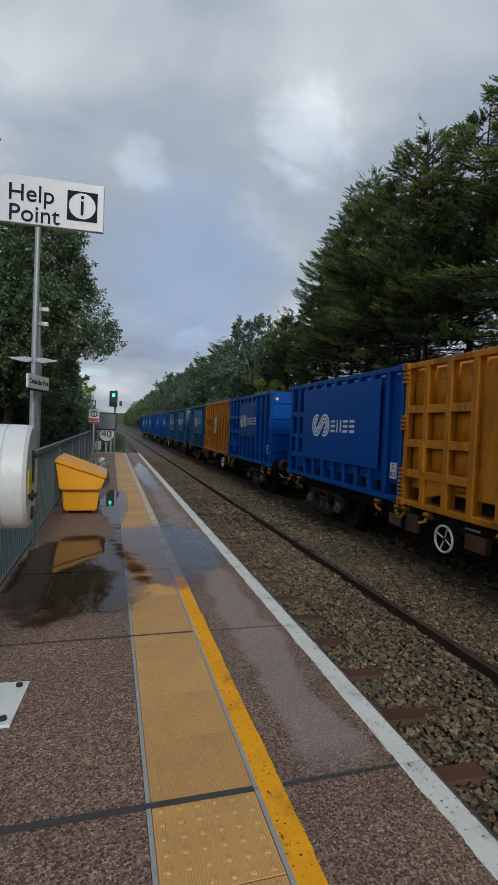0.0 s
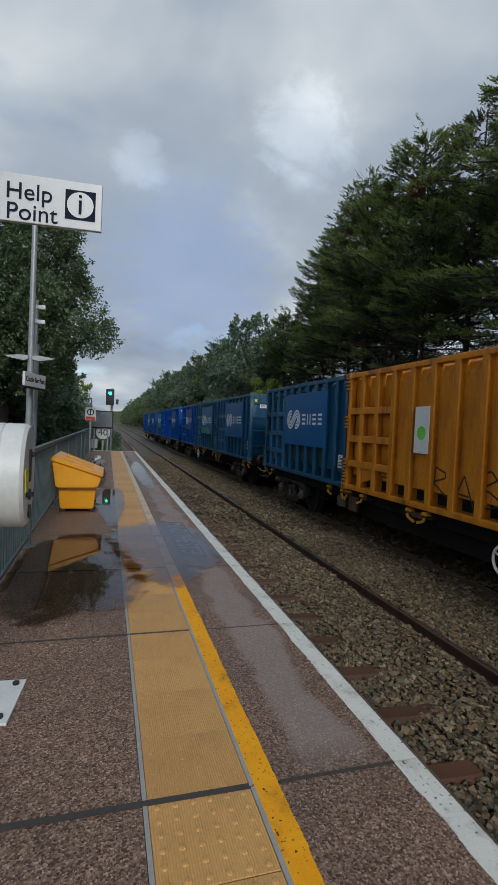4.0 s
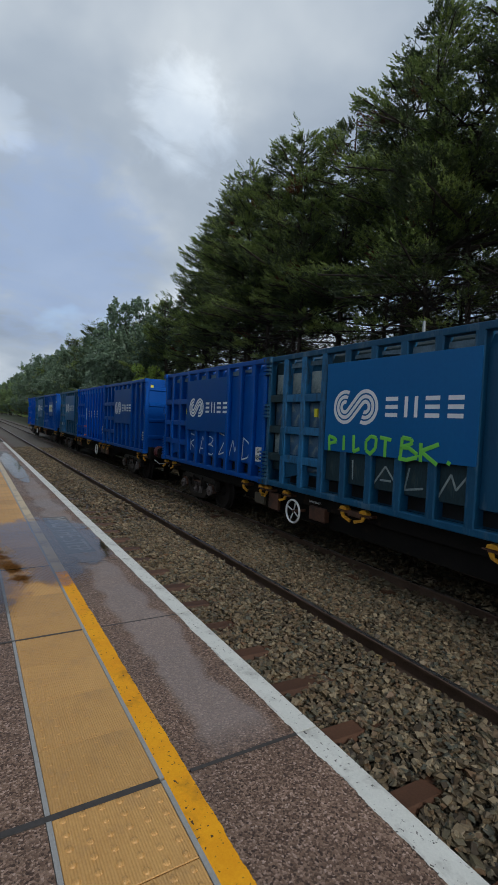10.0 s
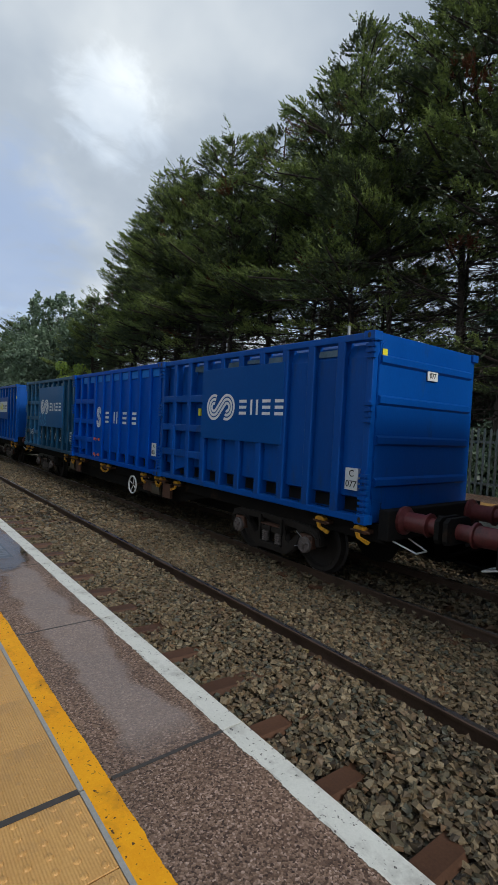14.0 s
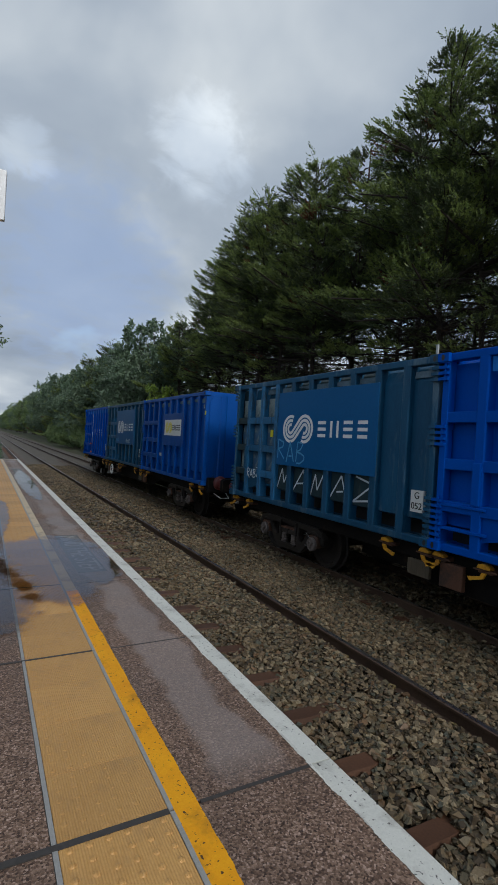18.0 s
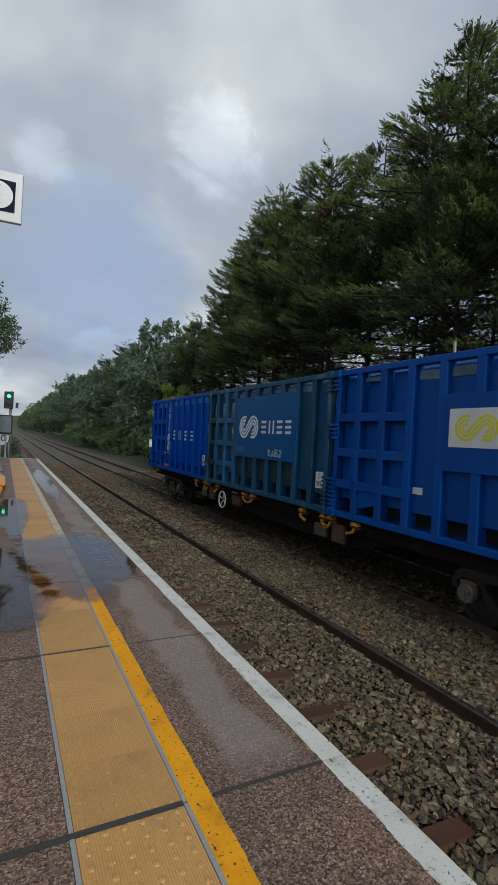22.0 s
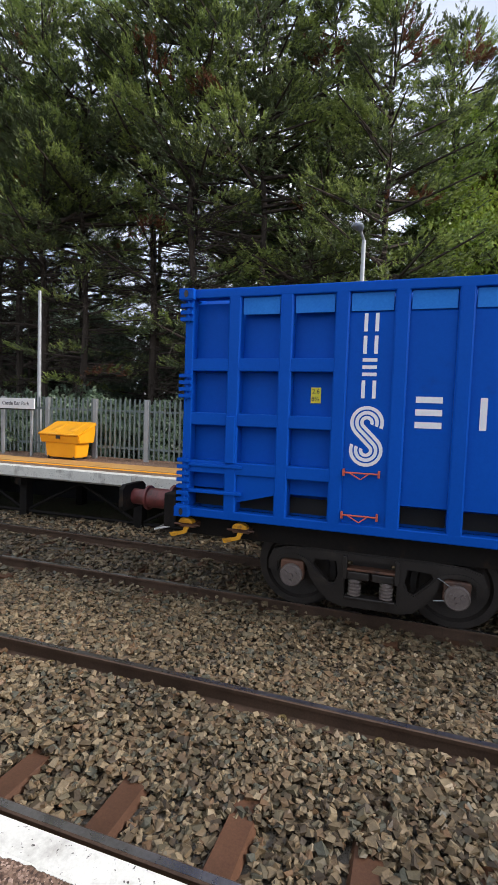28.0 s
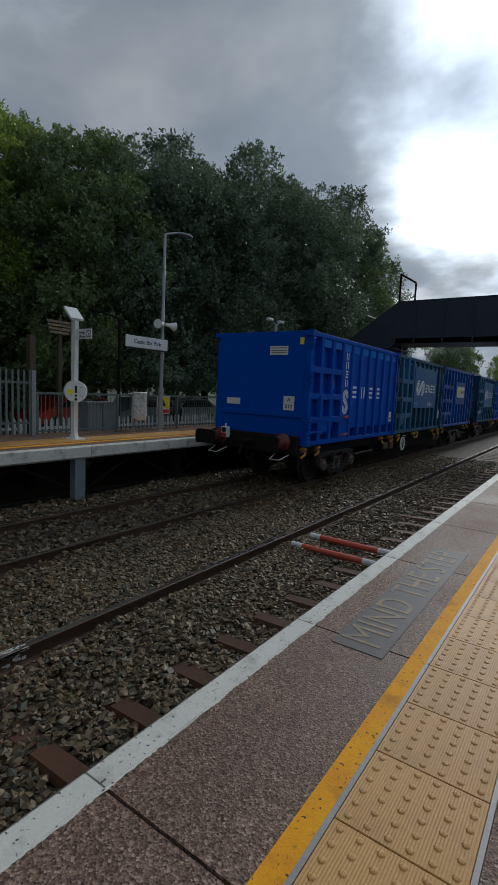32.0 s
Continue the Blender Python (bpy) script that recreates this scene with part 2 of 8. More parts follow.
def water_mat():
    """A film of rainwater: glossy where it is deep, fraying to nothing at the rim, the ground under it darkened."""
    m, tr, p, L = bsdf_mat("rain_water")
    tr.nodes.remove(p)
    deep = tr.nodes.new("ShaderNodeAttribute")
    deep.attribute_name = "depth"
    geo = tr.nodes.new("ShaderNodeNewGeometry")
    fray = node(tr, "ShaderNodeTexNoise", Scale=5.0, Detail=6.0, Roughness=0.62)
    L(geo.outputs["Position"], fray.inputs["Vector"])
    both = tr.nodes.new("ShaderNodeMath")
    both.operation = "MULTIPLY_ADD"
    both.inputs[1].default_value = 1.1
    L(fray.outputs[0], both.inputs[0])
    L(deep.outputs["Fac"], both.inputs[2])
    mask = node(tr, "ShaderNodeMapRange")
    mask.inputs["From Min"].default_value, mask.inputs["From Max"].default_value = 0.72, 0.98
    mask.interpolation_type = "SMOOTHSTEP"
    L(both.outputs[0], mask.inputs["Value"])
    gl = node(tr, "ShaderNodeBsdfGlossy", Roughness=0.035)
    ts = tr.nodes.new("ShaderNodeBsdfTransparent")
    tint = tr.nodes.new("ShaderNodeMix")
    tint.data_type = "RGBA"
    tint.inputs["A"].default_value, tint.inputs["B"].default_value = (1, 1, 1, 1), (0.90, 0.82, 0.72, 1)
    L(mask.outputs[0], tint.inputs["Factor"])
    L(tint.outputs["Result"], ts.inputs[0])
    fr = node(tr, "ShaderNodeFresnel", IOR=1.5)
    amount = tr.nodes.new("ShaderNodeMath")
    amount.operation = "MULTIPLY"
    L(fr.outputs[0], amount.inputs[0])
    L(mask.outputs[0], amount.inputs[1])
    thin = tr.nodes.new("ShaderNodeMath")
    thin.operation = "MULTIPLY"
    thin.inputs[1].default_value = 1.0
    L(amount.outputs[0], thin.inputs[0])
    amount = thin
    nz = node(tr, "ShaderNodeTexNoise", Scale=3.0, Detail=2.0)
    L(geo.outputs["Position"], nz.inputs["Vector"])
    bp = node(tr, "ShaderNodeBump", Strength=0.035, Distance=0.01)
    L(nz.outputs[0], bp.inputs["Height"])
    L(bp.outputs[0], gl.inputs["Normal"])
    ms = tr.nodes.new("ShaderNodeMixShader")
    L(amount.outputs[0], ms.inputs[0])
    L(ts.outputs[0], ms.inputs[1])
    L(gl.outputs[0], ms.inputs[2])
    L(ms.outputs[0], tr.nodes["Material Output"].inputs["Surface"])
    return m


def frayed(m):
    """Turns a paint into one whose rim frays: the mesh's depth runs from 1 at the sound side to 0 at the worn rim."""
    f = m.copy()
    f.name = m.name + "_frayed"
    tr = f.node_tree
    L = tr.links.new
    deep = tr.nodes.new("ShaderNodeAttribute")
    deep.attribute_name = "depth"
    geo = tr.nodes.new("ShaderNodeNewGeometry")
    nz = node(tr, "ShaderNodeTexNoise", Scale=38.0, Detail=5.0, Roughness=0.6)
    L(geo.outputs["Position"], nz.inputs["Vector"])
    wide = node(tr, "ShaderNodeTexNoise", Scale=5.0, Detail=2.0)
    L(geo.outputs["Position"], wide.inputs["Vector"])
    add = tr.nodes.new("ShaderNodeMath")
    L(nz.outputs[0], add.inputs[0])
    L(wide.outputs[0], add.inputs[1])
    both = tr.nodes.new("ShaderNodeMath")
    L(add.outputs[0], both.inputs[0])
    L(deep.outputs["Fac"], both.inputs[1])
    mask = node(tr, "ShaderNodeMapRange")
    mask.inputs["From Min"].default_value, mask.inputs["From Max"].default_value = 1.46, 1.54
    L(both.outputs[0], mask.inputs["Value"])
    ts = tr.nodes.new("ShaderNodeBsdfTransparent")
    ms = tr.nodes.new("ShaderNodeMixShader")
    L(mask.outputs[0], ms.inputs[0])
    L(ts.outputs[0], ms.inputs[1])
    L(tr.nodes["Principled BSDF"].outputs[0], ms.inputs[2])
    L(ms.outputs[0], tr.nodes["Material Output"].inputs["Surface"])
    return f


def glass_mat(name, tint, alpha):
    m, tr, p, L = bsdf_mat(name)
    tr.nodes.remove(p)
    gl = node(tr, "ShaderNodeBsdfGlossy", Roughness=0.05)
    ts = tr.nodes.new("ShaderNodeBsdfTransparent")
    ts.inputs[0].default_value = (*tint, 1)
    fr = node(tr, "ShaderNodeFresnel", IOR=1.45)
    ms = tr.nodes.new("ShaderNodeMixShader")
    L(fr.outputs[0], ms.inputs[0])
    L(ts.outputs[0], ms.inputs[1])
    L(gl.outputs[0], ms.inputs[2])
    L(ms.outputs[0], tr.nodes["Material Output"].inputs["Surface"])
    return m


def bag_mat():
    """Thin milky plastic film."""
    m, tr, p, L = bsdf_mat("milky_bin_bag")
    p.inputs["Base Color"].default_value = (0.75, 0.77, 0.78, 1)
    p.inputs["Roughness"].default_value = 0.25
    ts = tr.nodes.new("ShaderNodeBsdfTransparent")
    co = tr.nodes.new("ShaderNodeTexCoord")
    nz = node(tr, "ShaderNodeTexNoise", Scale=14.0, Detail=4.0)
    L(co.outputs["Object"], nz.inputs["Vector"])
    ms = tr.nodes.new("ShaderNodeMixShader")
    L(nz.outputs[0], ms.inputs[0])
    L(ts.outputs[0], ms.inputs[1])
    L(p.outputs[0], ms.inputs[2])
    L(ms.outputs[0], tr.nodes["Material Output"].inputs["Surface"])
    return m


def paving_mat():
    """Wet exposed-aggregate surfacing: brown-pink chips, dark binder, smooth wet patches."""
    m, tr, p, L = bsdf_mat("wet_aggregate_surfacing")
    geo = tr.nodes.new("ShaderNodeNewGeometry")
    at = geo.outputs["Position"]
    vor = node(tr, "ShaderNodeTexVoronoi", Scale=140.0)
    L(at, vor.inputs["Vector"])
    ramp = tr.nodes.new("ShaderNodeValToRGB")
    e = ramp.color_ramp.elements
    e[0].position, e[0].color = 0.0, (0.052, 0.029, 0.019, 1)
    e[1].position, e[1].color = 1.0, (0.46, 0.315, 0.225, 1)
    for pos, c in ((0.35, (0.150, 0.086, 0.052, 1)), (0.7, (0.235, 0.145, 0.090, 1)), (0.9, (0.325, 0.207, 0.138, 1))):
        e.new(pos).color = c
    sep = tr.nodes.new("ShaderNodeSeparateXYZ")
    L(vor.outputs["Color"], sep.inputs[0])
    L(sep.outputs[0], ramp.inputs[0])
    big = node(tr, "ShaderNodeTexNoise", Scale=1.1, Detail=6.0, Roughness=0.6)
    L(at, big.inputs["Vector"])
    tone = node(tr, "ShaderNodeMapRange")
    tone.inputs["From Min"].default_value, tone.inputs["From Max"].default_value = 0.3, 0.7
    tone.inputs["To Min"].default_value, tone.inputs["To Max"].default_value = 0.78, 1.3
    L(big.outputs[0], tone.inputs["Value"])
    sc = tr.nodes.new("ShaderNodeVectorMath")
    sc.operation = "SCALE"
    L(ramp.outputs[0], sc.inputs[0])
    L(tone.outputs[0], sc.inputs["Scale"])
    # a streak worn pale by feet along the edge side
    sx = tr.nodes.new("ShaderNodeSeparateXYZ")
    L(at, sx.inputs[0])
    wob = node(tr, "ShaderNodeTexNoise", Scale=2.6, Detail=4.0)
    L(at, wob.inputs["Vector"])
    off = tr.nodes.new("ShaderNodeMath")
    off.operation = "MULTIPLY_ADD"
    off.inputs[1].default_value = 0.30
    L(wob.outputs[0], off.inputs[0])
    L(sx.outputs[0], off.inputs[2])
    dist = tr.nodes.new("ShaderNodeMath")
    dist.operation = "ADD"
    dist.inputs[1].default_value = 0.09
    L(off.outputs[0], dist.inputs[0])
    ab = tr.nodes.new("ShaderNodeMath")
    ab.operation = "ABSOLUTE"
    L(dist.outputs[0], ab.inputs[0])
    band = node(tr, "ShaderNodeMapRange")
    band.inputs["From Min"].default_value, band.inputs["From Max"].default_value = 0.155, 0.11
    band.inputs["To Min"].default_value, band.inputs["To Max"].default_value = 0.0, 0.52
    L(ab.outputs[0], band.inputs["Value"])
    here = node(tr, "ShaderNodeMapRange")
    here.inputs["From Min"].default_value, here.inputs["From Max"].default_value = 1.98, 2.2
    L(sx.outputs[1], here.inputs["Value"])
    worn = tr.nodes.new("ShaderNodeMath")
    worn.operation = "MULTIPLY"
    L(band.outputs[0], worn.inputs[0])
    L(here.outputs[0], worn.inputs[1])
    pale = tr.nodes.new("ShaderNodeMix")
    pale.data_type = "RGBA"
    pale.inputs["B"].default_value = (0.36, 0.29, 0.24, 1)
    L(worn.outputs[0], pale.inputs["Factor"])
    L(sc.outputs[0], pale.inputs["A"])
    cool = tr.nodes.new("ShaderNodeVectorMath")
    cool.operation = "MULTIPLY"
    cool.inputs[1].default_value = (0.895, 0.925, 1.02)
    L(pale.outputs["Result"], cool.inputs[0])
    L(cool.outputs[0], p.inputs["Base Color"])
    wet = node(tr, "ShaderNodeMapRange")
    wet.inputs["From Min"].default_value, wet.inputs["From Max"].default_value = 0.38, 0.62
    wet.inputs["To Min"].default_value, wet.inputs["To Max"].default_value = 0.44, 0.68
    L(big.outputs[0], wet.inputs["Value"])
    L(wet.outputs[0], p.inputs["Roughness"])
    p.inputs["Specular IOR Level"].default_value = 0.3
    bp = node(tr, "ShaderNodeBump", Strength=0.6, Distance=0.004)
    L(vor.outputs["Distance"], bp.inputs["Height"])
    L(bp.outputs[0], p.inputs["Normal"])
    return m


def stone_mat(name="granite_ballast", tone=1.0):
    """Crushed granite: each stone its own tone of grey, tan or green-grey, with darker wet faces."""
    m, tr, p, L = bsdf_mat(name)
    geo = tr.nodes.new("ShaderNodeNewGeometry")
    ramp = tr.nodes.new("ShaderNodeValToRGB")
    ramp.color_ramp.interpolation = "CONSTANT"
    e = ramp.color_ramp.elements
    e[0].position, e[0].color = 0.0, (0.082, 0.062, 0.040, 1)
    e[1].position, e[1].color = 0.97, (0.231, 0.143, 0.081, 1)
    for pos, c in ((0.10, (0.158, 0.120, 0.075, 1)), (0.24, (0.236, 0.177, 0.108, 1)), (0.40, (0.175, 0.152, 0.101, 1)), (0.55, (0.301, 0.234, 0.149, 1)), (0.68, (0.225, 0.157, 0.098, 1)), (0.80, (0.387, 0.314, 0.206, 1)), (0.91, (0.129, 0.132, 0.103, 1))):
        e.new(pos).color = c
    L(geo.outputs["Random Per Island"], ramp.inputs[0])
    n1 = node(tr, "ShaderNodeTexNoise", Scale=55.0, Detail=4.0, Roughness=0.7)
    L(geo.outputs["Position"], n1.inputs["Vector"])
    big = node(tr, "ShaderNodeTexNoise", Scale=0.8, Detail=3.0)
    L(geo.outputs["Position"], big.inputs["Vector"])
    both = tr.nodes.new("ShaderNodeMath")
    both.operation = "ADD"
    L(n1.outputs[0], both.inputs[0])
    L(big.outputs[0], both.inputs[1])
    r = node(tr, "ShaderNodeMapRange")
    r.inputs["From Min"].default_value, r.inputs["From Max"].default_value = 0.7, 1.3
    r.inputs["To Min"].default_value, r.inputs["To Max"].default_value = 0.55 * tone, 1.0 * tone
    L(both.outputs[0], r.inputs["Value"])
    sc = tr.nodes.new("ShaderNodeVectorMath")
    sc.operation = "SCALE"
    L(ramp.outputs[0], sc.inputs[0])
    L(r.outputs[0], sc.inputs["Scale"])
    warm = tr.nodes.new("ShaderNodeVectorMath")
    warm.operation = "MULTIPLY"
    warm.inputs[1].default_value = (0.79, 0.755, 0.685)
    L(sc.outputs[0], warm.inputs[0])
    L(warm.outputs[0], p.inputs["Base Color"])
    p.inputs["Roughness"].default_value = 0.52
    p.inputs["Specular IOR Level"].default_value = 0.3
    bp = node(tr, "ShaderNodeBump", Strength=0.35, Distance=0.004)
    L(n1.outputs[0], bp.inputs["Height"])
    L(bp.outputs[0], p.inputs["Normal"])
    return m


def tile_mat():
    """Buff tactile concrete with fine cast ribs, damp and stained."""
    m = surface("buff_tactile_concrete", (0.46, 0.23, 0.062), (0.585, 0.325, 0.103), 0.5, scale=1.6, fine=90, bump=0.2, depth=0.003, dirt=(0.30, 0.18, 0.08), dirt_at=0.66, per=0.10)
    tr = m.node_tree
    L = tr.links.new
    p = tr.nodes["Principled BSDF"]
    co = tr.nodes.new("ShaderNodeTexCoord")
    w = node(tr, "ShaderNodeTexWave", Scale=34.0)
    w.bands_direction = "X"
    L(co.outputs["Object"], w.inputs["Vector"])
    bp = node(tr, "ShaderNodeBump", Strength=0.55, Distance=0.002)
    L(w.outputs["Fac"], bp.inputs["Height"])
    old = p.inputs["Normal"].links[0].from_socket
    L(old, bp.inputs["Normal"])
    L(bp.outputs[0], p.inputs["Normal"])
    return m


